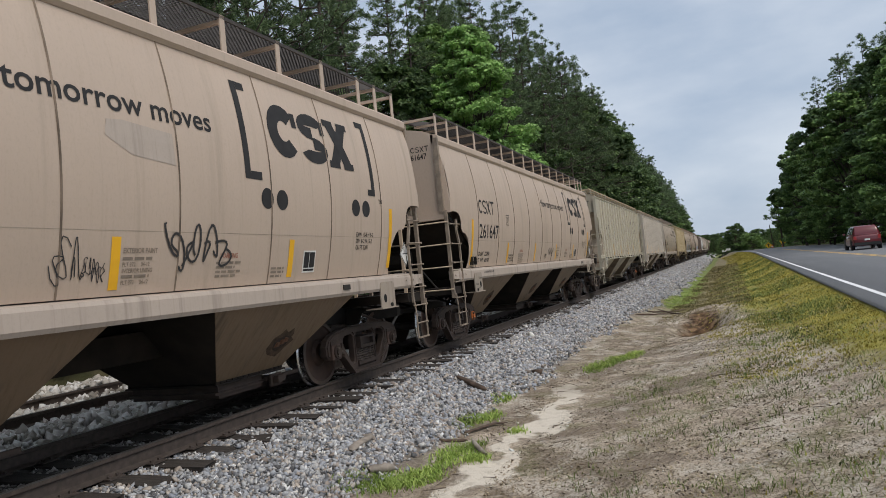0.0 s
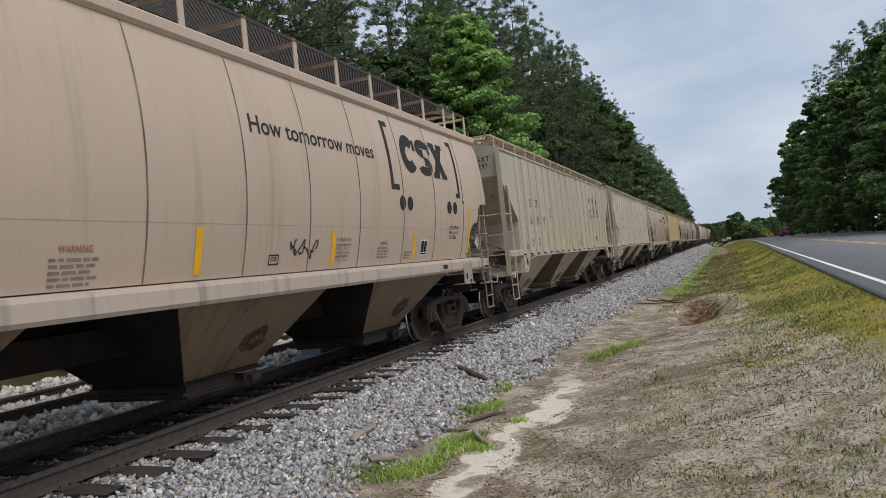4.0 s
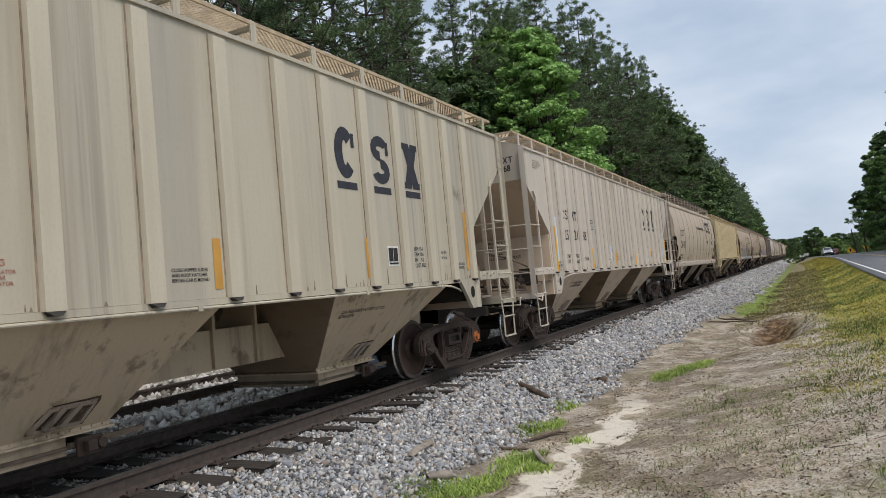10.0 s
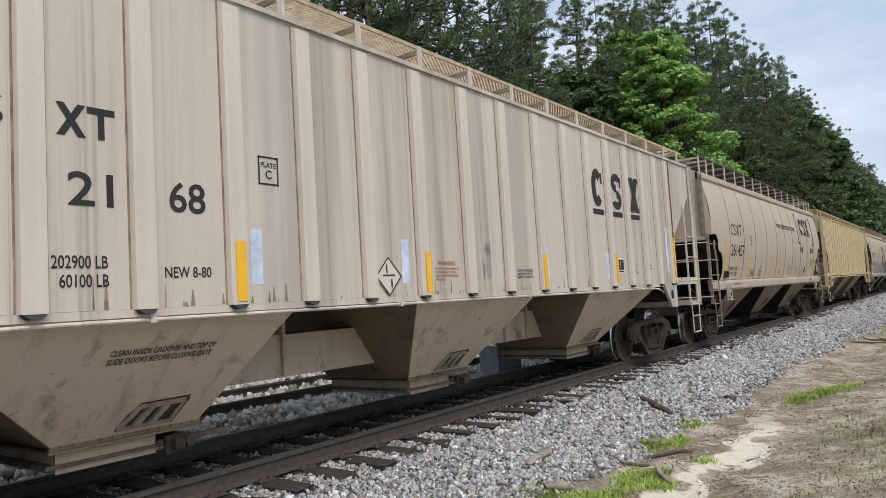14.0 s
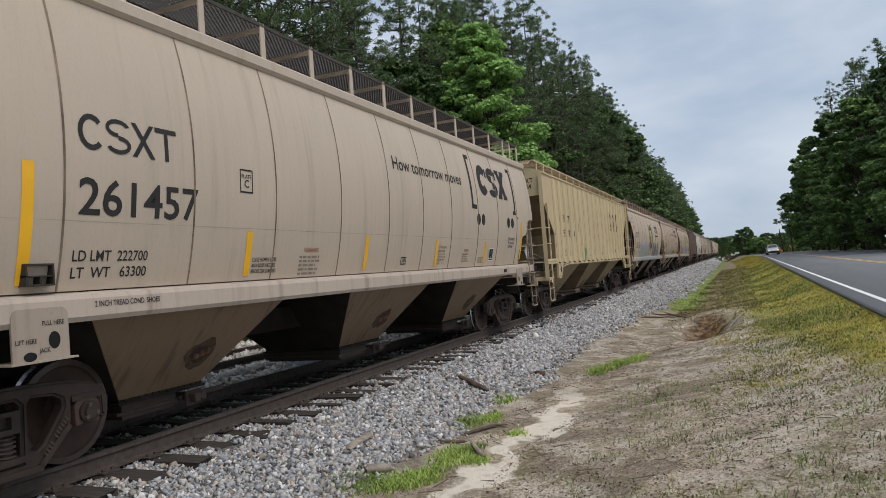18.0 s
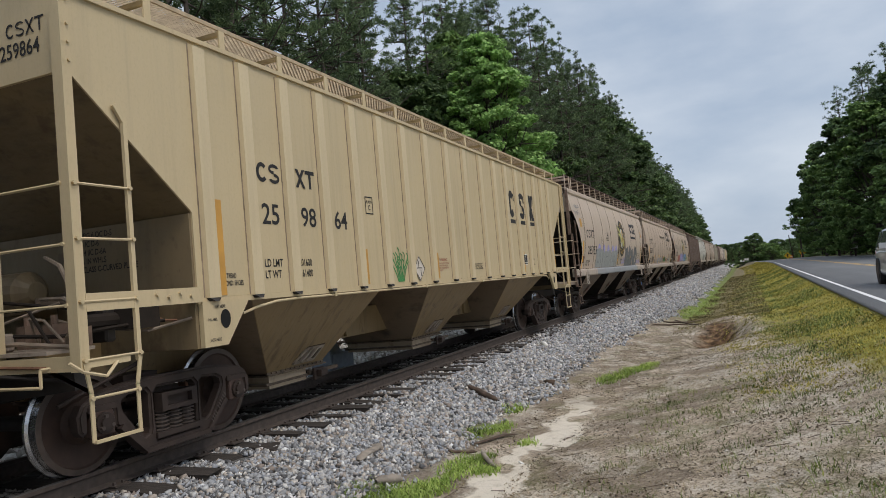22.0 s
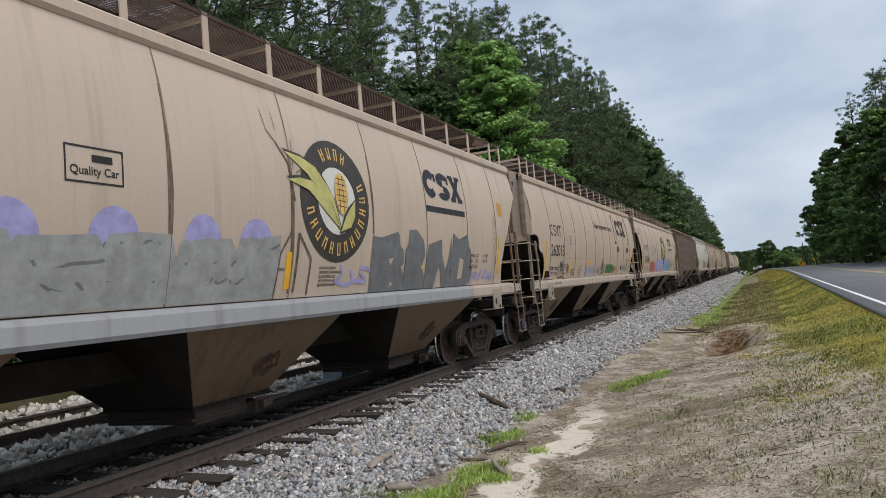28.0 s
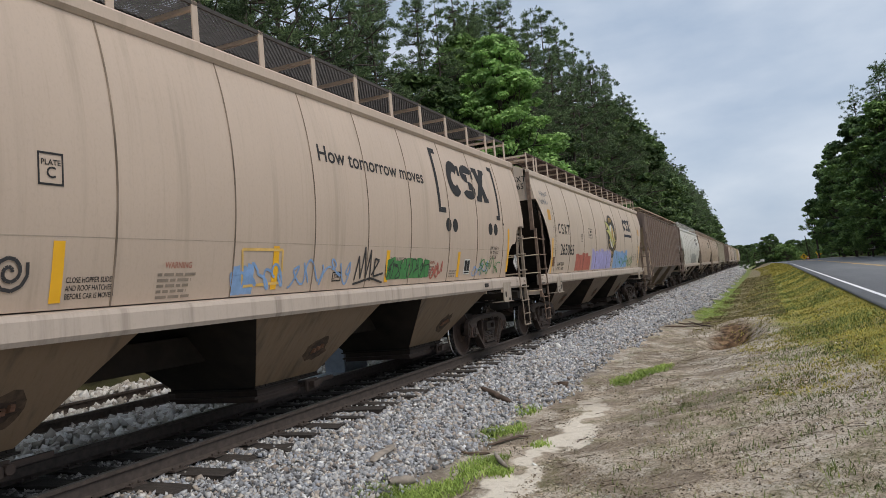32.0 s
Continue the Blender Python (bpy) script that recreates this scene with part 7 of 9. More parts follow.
def build_ballast():
    rnd = np.random.default_rng(7)
    mat = stone_material()
    # shoulder beside the track, densest near the camera
    X, Y, S = [], [], []
    for y0, y1, per, size in ((-30, -6.0, 120, 0.055), (-6.0, 2.0, 600, 0.033), (2.0, 9.0, 1500, 0.0255), (9.0, 18.0, 1000, 0.029), (18.0, 40.0, 480, 0.034), (40, 80, 170, 0.05), (80, 150, 55, 0.085)):
        for x0, x1, dens in ((-5.60, -4.98, 0.75), (-4.98, -3.5, 1.0), (-3.5, -2.75, 0.42), (-2.75, -1.9, 0.6)):
            m = int((y1 - y0) * (x1 - x0) * per * dens)
            X.append(rnd.uniform(x0, x1, m)), Y.append(rnd.uniform(y0, y1, m)), S.append(size * (0.45 + 1.0 * rnd.uniform(0, 1, m) ** 1.6))
    X, Y, S = map(np.concatenate, (X, Y, S))
    keep = X < -3.12 + 0.85 * np.clip((Y - 18) / 22, 0, 1) + 0.40 * wave(X, Y, 0.9, 0.3) * 0.5 - 0.25 * rnd.uniform(0, 1, len(X))
    X, Y, S = X[keep], Y[keep], S[keep]
    ties = np.array(TIES)
    bare = (X < -4.93) & (np.abs(Y[:, None] - ties[None, :]).min(1) < 0.125) & (rnd.uniform(0, 1, len(X)) < 0.985)
    X, Y, S = X[~bare], Y[~bare], S[~bare]
    on_tie = (X < -5.02)
    stones("ballast_shoulder", X, Y, ground_z(X, Y) + (0.15 + 0.5 * rnd.uniform(0, 1, len(X))) * S + on_tie * 0.01, S, mat, "grey and white crushed stone ballast beside the rail", 1)
    X, Y, S = [], [], []
    for y0, y1, per, size in ((1.0, 12.0, 480, 0.030), (12.0, 30.0, 120, 0.045)):
        m = int((y1 - y0) * 1.3 * per)
        X.append(rnd.uniform(TRACK_X - 0.66, TRACK_X + 0.66, m)), Y.append(rnd.uniform(y0, y1, m)), S.append(size * rnd.uniform(0.5, 1.2, m))
    X, Y, S = map(np.concatenate, (X, Y, S))
    stones("ballast_between_rails", X, Y, np.full(len(X), -0.235), S, M["dark_stone"], "dark ballast between the rails", 2)
    m = 20000
    X, Y = rnd.uniform(-12.6, -7.5, m), rnd.uniform(3.0, 30.0, m)
    S = 0.03 + 0.08 * rnd.uniform(0, 1, m) ** 2
    stones("ballast_behind", X, Y, ground_z(X, Y) + 0.02 + 0.12 * np.exp(-((X + 8.5) / 0.5) ** 2) + 0.25 * np.exp(-((X + 12.0) / 0.8) ** 2), S, pale_stone(), "pale coarse ballast between the two tracks", 3)


def dark_stone():
    n = Nodes("dark_grey_ballast")
    geo = n.t.nodes.new("ShaderNodeNewGeometry")
    return n.done(n.ramp(geo.outputs["Random Per Island"], [(0.0, (0.10, 0.094, 0.086)), (0.6, (0.28, 0.265, 0.245)), (1.0, (0.52, 0.50, 0.48))]), 0.9)


M["dark_stone"] = dark_stone()
build_ballast()


# ---- trees ----
def leaf_material(name, dark, light, rough=0.55, trans=0.25):
    n = Nodes(name)
    geo = n.t.nodes.new("ShaderNodeNewGeometry")
    c = n.ramp(geo.outputs["Random Per Island"], [(0.0, dark), (0.55, tuple((a + b) / 2 for a, b in zip(dark, light))), (1.0, light)])
    # dark noise patches paint in the shade between clumps of leaves
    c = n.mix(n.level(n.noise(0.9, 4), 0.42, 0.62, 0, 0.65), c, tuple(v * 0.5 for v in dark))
    n.b.inputs["Subsurface Weight"].default_value = 0.0
    mat = n.done(c, rough, 0, 0.25)
    tr = n.t.nodes.new("ShaderNodeBsdfTranslucent")
    n.link(c, tr.inputs["Color"])
    ms = n.t.nodes.new("ShaderNodeMixShader")
    ms.inputs["Fac"].default_value = trans
    out = n.t.nodes["Material Output"]
    n.link(n.b.outputs["BSDF"], ms.inputs[1])
    n.link(tr.outputs["BSDF"], ms.inputs[2])
    n.link(ms.outputs["Shader"], out.inputs["Surface"])
    return mat


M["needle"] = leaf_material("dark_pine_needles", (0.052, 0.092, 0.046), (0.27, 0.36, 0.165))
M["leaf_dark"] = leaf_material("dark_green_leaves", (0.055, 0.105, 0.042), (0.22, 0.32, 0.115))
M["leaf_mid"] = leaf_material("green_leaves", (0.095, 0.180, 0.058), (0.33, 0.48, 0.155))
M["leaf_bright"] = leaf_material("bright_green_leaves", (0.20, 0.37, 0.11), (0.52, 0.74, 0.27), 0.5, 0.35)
M["bark"] = plain("grey_brown_bark", (0.075, 0.060, 0.050), 0.95, 0, 0.4, 4)


def quads(centres, normals, sides, w, h, rnd):
    """Small leaf faces: a centre, a normal, a long side each."""
    up = np.cross(normals, sides)
    a, b = sides * w[:, None], up * h[:, None]
    v = np.stack([centres - a - 0.35 * b, centres + 0.25 * a - b, centres + a + 0.3 * b, centres - 0.2 * a + b], 1)
    return v.reshape(-1, 3), np.arange(len(centres) * 4).reshape(-1, 4)


def unit(v):
    return v / np.maximum(np.linalg.norm(v, axis=-1, keepdims=True), 1e-9)


def limb_mesh(segments, n=6):
    """Tapered limbs: (start, end, r0, r1)."""
    V, F, k = [], [], 0
    for p, q, r0, r1 in segments:
        p, q = np.asarray(p, float), np.asarray(q, float)
        d = unit(q - p)
        s = unit(np.cross(d, (0.3, 0.9, 0.1) if abs(d[2]) > 0.8 else (0, 0, 1)))
        u = np.cross(d, s)
        a = np.arange(n) * 2 * np.pi / n
        ring = np.cos(a)[:, None] * s + np.sin(a)[:, None] * u
        V += [p + ring * r0, q + ring * r1]
        F += [(k + i, k + (i + 1) % n, k + n + (i + 1) % n, k + n + i) for i in range(n)]
        k += 2 * n
    return np.concatenate(V), np.array(F)


def pine_meshes(seed, h, bare, spread, density=1.0):
    """A loblolly pine: bare lower trunk, upswept limbs, dense tufts of needles."""
    rnd = np.random.default_rng(seed)
    segs, pts = [], []
    bend = rnd.normal(0, 0.012, (12, 2)).cumsum(0) * h / 6
    spine = [np.array((bend[i][0] if i else 0, bend[i][1] if i else 0, h * i / 11)) for i in range(12)]
    for i in range(11):
        r = lambda k: 0.21 * (h / 20) * (1 - 0.93 * k / 11)
        segs.append((spine[i], spine[i + 1], r(i), r(i + 1)))
    z = h * bare
    while z < h * 0.985:
        f = (z - h * bare) / (h * (1 - bare))
        reach = spread * (0.30 + 0.95 * math.sin(math.pi * min(1, 0.20 + 0.78 * f)) ** 0.8) * (1.10 - f)
        for k in range(rnd.integers(2, 5)):
            a, L = rnd.uniform(0, 2 * np.pi), reach * rnd.uniform(0.45, 1.25)
            i = min(10, int(z / h * 11))
            p = spine[i] + (spine[i + 1] - spine[i]) * (z / h * 11 - i)
            mid = p + np.array((math.cos(a), math.sin(a), 0.05)) * L * 0.55
            q = p + np.array((math.cos(a), math.sin(a), rnd.uniform(0.10, 0.45))) * L
            segs += [(p, mid, 0.045, 0.03), (mid, q, 0.03, 0.012)]
            m = max(2, int(L * 2.1 * density))
            for j in range(m):              # flat plates of needles on the outer half of the limb
                t = 0.40 + 0.66 * (j + rnd.uniform(0, 1)) / m
                pts.append(p + (q - p) * t + rnd.normal(0, 1, 3) * np.array((0.42, 0.42, 0.15)) * (0.35 + t))
        z += h * rnd.uniform(0.018, 0.038)
    pts.append(spine[-1])
    pts = np.array(pts)
    per = 96
    c = np.repeat(pts, per, 0)
    big = np.repeat(rnd.uniform(0.6, 1.3, len(pts)), per)
    d = unit(rnd.normal(size=c.shape) * np.array((1, 1, 0.7)) + np.array((0, 0, 0.35)))
    L = rnd.uniform(0.07, 0.13, len(c)) * big
    c = c + d * (rnd.uniform(0.04, 0.27, len(c)) * big)[:, None]
    nrm = unit(np.cross(d, rnd.normal(size=c.shape)))
    v, f = quads(c, nrm, d, L * 0.85, rnd.uniform(0.012, 0.026, len(c)), rnd)
    tv, tf = limb_mesh(segs, 6)
    return mesh_from("trunk", tv, tf, M["bark"], True), mesh_from("crown", v, f, M["needle"])


def broadleaf_meshes(seed, h, width, leaf, lumps=26, per=420, size=0.16, base=0.25, cone=0.0, puff=1.0):
    """A leafy tree: limbs that end in layered sprays of leaves; cone narrows the crown towards its top."""
    rnd = np.random.default_rng(seed)
    segs, cs, rs = [], [], []
    top = np.array((rnd.normal(0, 0.3), rnd.normal(0, 0.3), h * 0.80))
    segs.append(((0, 0, 0), top * 0.5, 0.16 * h / 10, 0.11 * h / 10))
    segs.append((top * 0.5, top, 0.11 * h / 10, 0.04 * h / 10))
    for k in range(lumps):
        f = rnd.uniform(0, 1) ** (0.8 + 0.4 * cone)
        z = h * (base + (0.97 - base) * f)
        full = math.sin(math.pi * (0.14 + 0.80 * f)) ** 0.75
        r = width * (full * (1 - cone) + cone * min(1, 0.55 + 2.2 * f) * (1.04 - f) ** 0.75) * rnd.uniform(0.25, 1.0) ** 0.6
        a = rnd.uniform(0, 2 * np.pi)
        c = np.array((r * math.cos(a), r * math.sin(a), z))
        start = top * rnd.uniform(0.35, 0.95) * min(1, z / top[2] + 0.1)
        segs.append((start, c, 0.05 * h / 10, 0.015))
        cs.append(c)
        rs.append(width * puff * rnd.uniform(0.10, 0.24) * (1 - 0.35 * f * cone))
    cs, rs = np.array(cs), np.array(rs)
    i = np.repeat(np.arange(lumps), per)
    d = unit(rnd.normal(size=(len(i), 3)))
    rad = rnd.uniform(0.15, 1.0, len(i)) ** 0.5
    c = cs[i] + d * (rs[i] * rad)[:, None] * np.array((1.1, 1.1, 0.55))
    out = cs[i] * np.array((1, 1, 0))
    c[:, 2] -= 0.10 * (rs[i] * rad) * (np.linalg.norm(out, axis=1) > 0.3)
    nrm = unit(d * 0.4 + rnd.normal(size=c.shape) * 0.5 + np.array((0, 0, 0.75)))
    s = unit(np.cross(nrm, rnd.normal(size=c.shape)))
    L = size * rnd.uniform(0.5, 1.3, len(c))
    v, f = quads(c, nrm, s, L, L * 0.8, rnd)
    tv, tf = limb_mesh(segs, 6)
    return mesh_from("trunk", tv, tf, M["bark"], True), mesh_from("crown", v, f, M[leaf])


def plant_tree(meshes, x, y, z, turn, scale, label, category, group="", name="tree"):
    t = thing(name, label, category, Matrix.Translation((x, y, z)) @ Matrix.Rotation(radians(turn), 4, "Z") @ Matrix.Diagonal((scale, scale, scale, 1)), group)
    part("trunk", meshes[0], None, t)
    part("crown", meshes[1], None, t)
    return t


def build_woods():
    rnd = random.Random(12)
    gz = lambda x, y: float(ground_z(x, y)) - 0.1
    pines = [pine_meshes(s, 20, b, sp, dn) for s, b, sp, dn in ((1, 0.32, 3.0, 1.0), (2, 0.40, 2.6, 0.95), (3, 0.26, 3.3, 1.0), (4, 0.46, 2.5, 0.9), (5, 0.36, 2.9, 1.0))]
    dark = [broadleaf_meshes(s, 12, 3.9, "leaf_dark", 90, 330, 0.125, 0.10, 0.35) for s in (11, 12, 13)]
    mid = [broadleaf_meshes(s, 12, 3.7, "leaf_mid", 90, 330, 0.12, 0.08, 0.55) for s in (14, 15)]
    bright = broadleaf_meshes(21, 15, 4.5, "leaf_bright", 460, 190, 0.105, 0.08, 0.70, 0.72)
    bush = [broadleaf_meshes(s, 3.2, 1.9, m, 16, 260, 0.10, 0.08) for s, m in ((31, "leaf_mid"), (32, "leaf_dark"), (33, "leaf_bright"))]

    def crest(x, y):                        # how high the wood's skyline stands over a place
        rise = np.interp(y / -x, (0, 2.0, 2.7, 3.9, 4.5, 5.6, 7.0, 7.8, 10, 14, 20, 28), (1.25, 1.0, 1.12, 1.45, 1.55, 1.68, 1.74, 1.68, 1.62, 1.66, 1.75, 1.5))
        return min(30.0, max(15.0, 1.4 - x * float(rise)))

    # the wood behind the train
    y = -6.0
    while y < 330:
        step = 3.8 if y < 90 else 5.5
        for row, x in enumerate((-15.6, -19.2, -24.0)):
            if row == 2 and not 62 < y < 150:
                continue
            xx, yy = x + rnd.uniform(-1.2, 1.2) - (1.5 if y > 110 else 0), y + rnd.uniform(-1.4, 1.4)
            if row == 0 and 31 < yy < 52:
                continue
            high = crest(xx, yy) * rnd.uniform(0.88, 1.06) * (0.95 if row == 0 and y > 50 else 1.0)
            if rnd.random() < (0.9 if y < 85 else 0.7):
                plant_tree(pines[rnd.randrange(5)], xx, yy, gz(xx, yy), rnd.uniform(0, 360), high / 20, "tall dark green pine in the wood behind the train", "tree", "wood behind the train", "pine_tree")
            else:
                plant_tree((dark + mid)[rnd.randrange(5)], xx, yy, gz(xx, yy), rnd.uniform(0, 360), high * rnd.uniform(0.62, 0.85) / 12, "dense dark green broadleaf tree at the wood's edge", "tree", "wood behind the train", "broadleaf_tree")
        y += step
    for x, y, k in ((-18.4, 34.5, 0), (-20.6, 38.5, 2), (-18.8, 42.0, 4), (-21.5, 47.0, 1), (-19.0, 51.0, 3)):
        plant_tree(pines[k], x, y, gz(x, y), 70 * k, crest(x, y) * 0.98 / 20, "tall dark green pine in the wood behind the train", "tree", "wood behind the train", "pine_tree")
    plant_tree(bright, -14.4, 43.8, gz(-14.4, 43.8), 40, 1.16, "bright green young broadleaf tree before the dark pines", "tree", "", "broadleaf_tree")
    y = -4.0
    while y < 120:
        x = -13.4 + rnd.uniform(-0.7, 0.5)
        plant_tree(bush[rnd.choice((0, 1, 1, 1, 0))], x, y, gz(x, y), rnd.uniform(0, 360), rnd.uniform(0.6, 1.15), "green undergrowth bush at the edge of the wood", "bush", "undergrowth behind the train", "bush")
        y += rnd.uniform(1.8, 3.4) * (1 if y < 40 else 2)
    # low trees and saplings that close the wood below the pines
    y = 2.0
    while y < 95:
        for x in (-16.8, -20.5):
            xx, yy = x + rnd.uniform(-1.0, 1.0), y + rnd.uniform(-1.2, 1.2)
            if not (x > -18 and 33 < yy < 48):
                plant_tree((dark + mid)[rnd.randrange(5)], xx, yy, gz(xx, yy), rnd.uniform(0, 360), rnd.uniform(0.42, 0.72), "low green sapling thicket under the pines", "tree", "thicket under the pines", "sapling")
        y += 3.4
    # the trees beyond the road
    for x, y, sc, kind in ((15.6, 70, 1.35, 3), (19.5, 88, 1.85, 1), (24, 70, 1.7, 1), (14.9, 97, 1.55, 4), (22, 106, 2.05, 0), (14.4, 116, 1.35, 3), (17, 130, 1.9, 1), (13.4, 138, 1.35, 4), (20, 60, 1.3, 3), (26, 56, 1.5, 4), (16.5, 58, 0.9, 3),
                           (28, 90, 1.9, 2), (17, 165, 1.6, 1), (30, 62, 1.7, 0), (35, 80, 1.9, 1), (16.4, 168, 1.75, 3), (16, 152, 1.8, 2), (14.0, 126, 1.1, 3), (17.5, 78, 1.5, 4), (18, 180, 1.7, 0), (14.2, 84, 0.8, 4), (13.6, 106, 0.75, 3)):
        plant_tree((dark + mid)[kind], x, y, gz(x, y), rnd.uniform(0, 360), sc, "dark green broadleaf tree beyond the road", "tree", "trees beyond the road", "broadleaf_tree")
    for x, y, sc in ((17.5, 112, 1.32), (19.5, 106, 1.35), (23, 112, 1.4), (17.8, 136, 1.42), (20.5, 126, 1.45), (17.4, 150, 1.25), (24, 92, 1.3), (27, 104, 1.35), (21, 96, 1.28), (25, 82, 1.2)):
        plant_tree(pines[rnd.randrange(5)], x, y, gz(x, y), rnd.uniform(0, 360), sc, "dark pine standing above the trees beyond the road", "tree", "trees beyond the road", "pine_tree")
    wisp = broadleaf_meshes(41, 12, 3.2, "leaf_mid", 26, 120, 0.12, 0.42)
    plant_tree(wisp, 11.6, 165, gz(11.6, 165), 20, 1.05, "thin pale green tree with sparse branches beyond the road", "tree", "trees beyond the road", "broadleaf_tree")
    plant_tree(bush[0], 13.9, 150, gz(13.9, 150), 70, 1.7, "soft green willow bush below the trees", "bush", "roadside bushes", "bush")
    for k in range(26):
        x, y = rnd.uniform(14.0, 16.0) + k * 0.1, 45 + k * 5.0
        plant_tree(bush[rnd.randrange(3)], x, y, gz(x, y), rnd.uniform(0, 360), rnd.uniform(0.9, 1.6), "green roadside bush below the trees", "bush", "roadside bushes", "bush")
    # the far end of the view
    for x, y, sc, kind in ((-0.6, 214, 0.42, 3), (9.2, 206, 0.4, 2), (-8, 260, 0.62, 1), (-14, 280, 0.9, 4), (-3, 250, 0.45, 2), (10, 240, 0.48, 0), (-20, 270, 1.1, 0), (15, 250, 0.5, 2), (-1, 320, 0.56, 0),
                           (6, 330, 0.58, 1), (-9, 330, 0.62, 3), (-18, 340, 0.9, 2), (14, 330, 0.55, 4), (-27, 330, 1.2, 0), (22, 330, 0.6, 0), (30, 320, 0.6, 1), (-36, 330, 1.3, 1),
                           (2.5, 325, 0.55, 2), (10, 335, 0.52, 0), (-5, 335, 0.58, 4), (18, 335, 0.56, 2), (5.5, 262, 0.42, 1), (1.0, 270, 0.44, 0), (12.5, 280, 0.46, 3), (26, 330, 0.58, 3), (34, 330, 0.6, 2)):
        plant_tree((dark + mid)[kind], x, y, -0.6, rnd.uniform(0, 360), sc, "distant dark green tree at the end of the view", "tree", "distant trees", "broadleaf_tree")
    full = [broadleaf_meshes(51, 8.2, 3.4, "leaf_dark", 70, 300, 0.15, 0.04), broadleaf_meshes(52, 5.2, 4.2, "leaf_mid", 70, 260, 0.14, 0.04), broadleaf_meshes(53, 8.0, 4.4, "leaf_dark", 70, 280, 0.16, 0.02)]
    plant_tree(full[0], 3.2, 205, -0.8, 0, 1.0, "round dark green tree standing at the end of the road", "tree", "distant trees", "broadleaf_tree")
    plant_tree(full[1], 6.8, 202, -0.8, 0, 1.0, "low spreading green tree at the end of the road", "tree", "distant trees", "broadleaf_tree")
    for k in range(22):
        plant_tree(full[2], -30 + k * 3.0 + rnd.uniform(-0.8, 0.8), 300 + (k % 2) * 12, -1.2, rnd.uniform(0, 360), rnd.uniform(0.80, 1.10), "dense dark green tree closing the end of the view", "tree", "far belt of trees", "broadleaf_tree")
    for k in range(14):
        plant_tree(pines[k % 5], -34 + k * 5.2 + rnd.uniform(-2, 2), 350 + rnd.uniform(-15, 15), -0.5, rnd.uniform(0, 360), rnd.uniform(0.30, 0.40), "distant pine above the far tree line", "tree", "distant trees", "pine_tree")
    for k in range(34):
        plant_tree((dark + mid)[k % 5], -9 + k * 1.5 + rnd.uniform(-0.7, 0.7), 268 + (k % 3) * 16 + rnd.uniform(-5, 5), -1.8, rnd.uniform(0, 360), rnd.uniform(0.42, 0.56), "low dark green tree in the far belt of woodland", "tree", "far belt of trees", "broadleaf_tree")
    for x, y in ((-2.6, 172), (-1.4, 178), (-3.4, 181), (0.2, 186)):
        plant_tree(bush[1], x, y, gz(x, y), rnd.uniform(0, 360), 0.5, "dark bush where the track is lost from view", "bush", "distant bushes", "bush")


build_woods()


# ---- small things on the ground ----
def blades(name, px, py, h, w, mat, label, seed, lean=0.5, category="grass"):
    """Grass: one bent blade of two faces at every place."""
    rnd = np.random.default_rng(seed)
    n = len(px)
    z = ground_z(px, py) - 0.005
    a = rnd.uniform(0, 2 * np.pi, n)
    d = np.stack([np.cos(a), np.sin(a), np.zeros(n)], -1)
    s = np.stack([-np.sin(a), np.cos(a), np.zeros(n)], -1) * (w * rnd.uniform(0.6, 1.3, n))[:, None]
    hh = h * rnd.uniform(0.45, 1.25, n)
    base = np.stack([px, py, z], -1)
    mid = base + d * (hh * lean * 0.35)[:, None] + np.array((0, 0, 1)) * (hh * 0.6)[:, None]
    tip = base + d * (hh * lean * rnd.uniform(0.6, 1.5, n))[:, None] + np.array((0, 0, 1)) * hh[:, None]
    v = np.stack([base - s, base + s, mid + s * 0.7, mid - s * 0.7, tip], 1).reshape(-1, 3)
    k = np.arange(n)[:, None] * 5
    f = np.concatenate([k + np.array((0, 1, 2)), k + np.array((0, 2, 3)), k + np.array((3, 2, 4))])
    return tagged(new(name, mesh_from(name, v, f, mat)), label, category, "", "stuff")


def clump_points(rnd, spots, per):
    X, Y = [], []
    for x, y, rx, ry, k in spots:
        m = int(per * k)
        r, a = np.sqrt(rnd.uniform(0, 1, m)), rnd.uniform(0, 2 * np.pi, m)
        X.append(x + rx * r * np.cos(a) + rnd.normal(0, 0.05, m)), Y.append(y + ry * r * np.sin(a) + rnd.normal(0, 0.09, m))
    return np.concatenate(X), np.concatenate(Y)


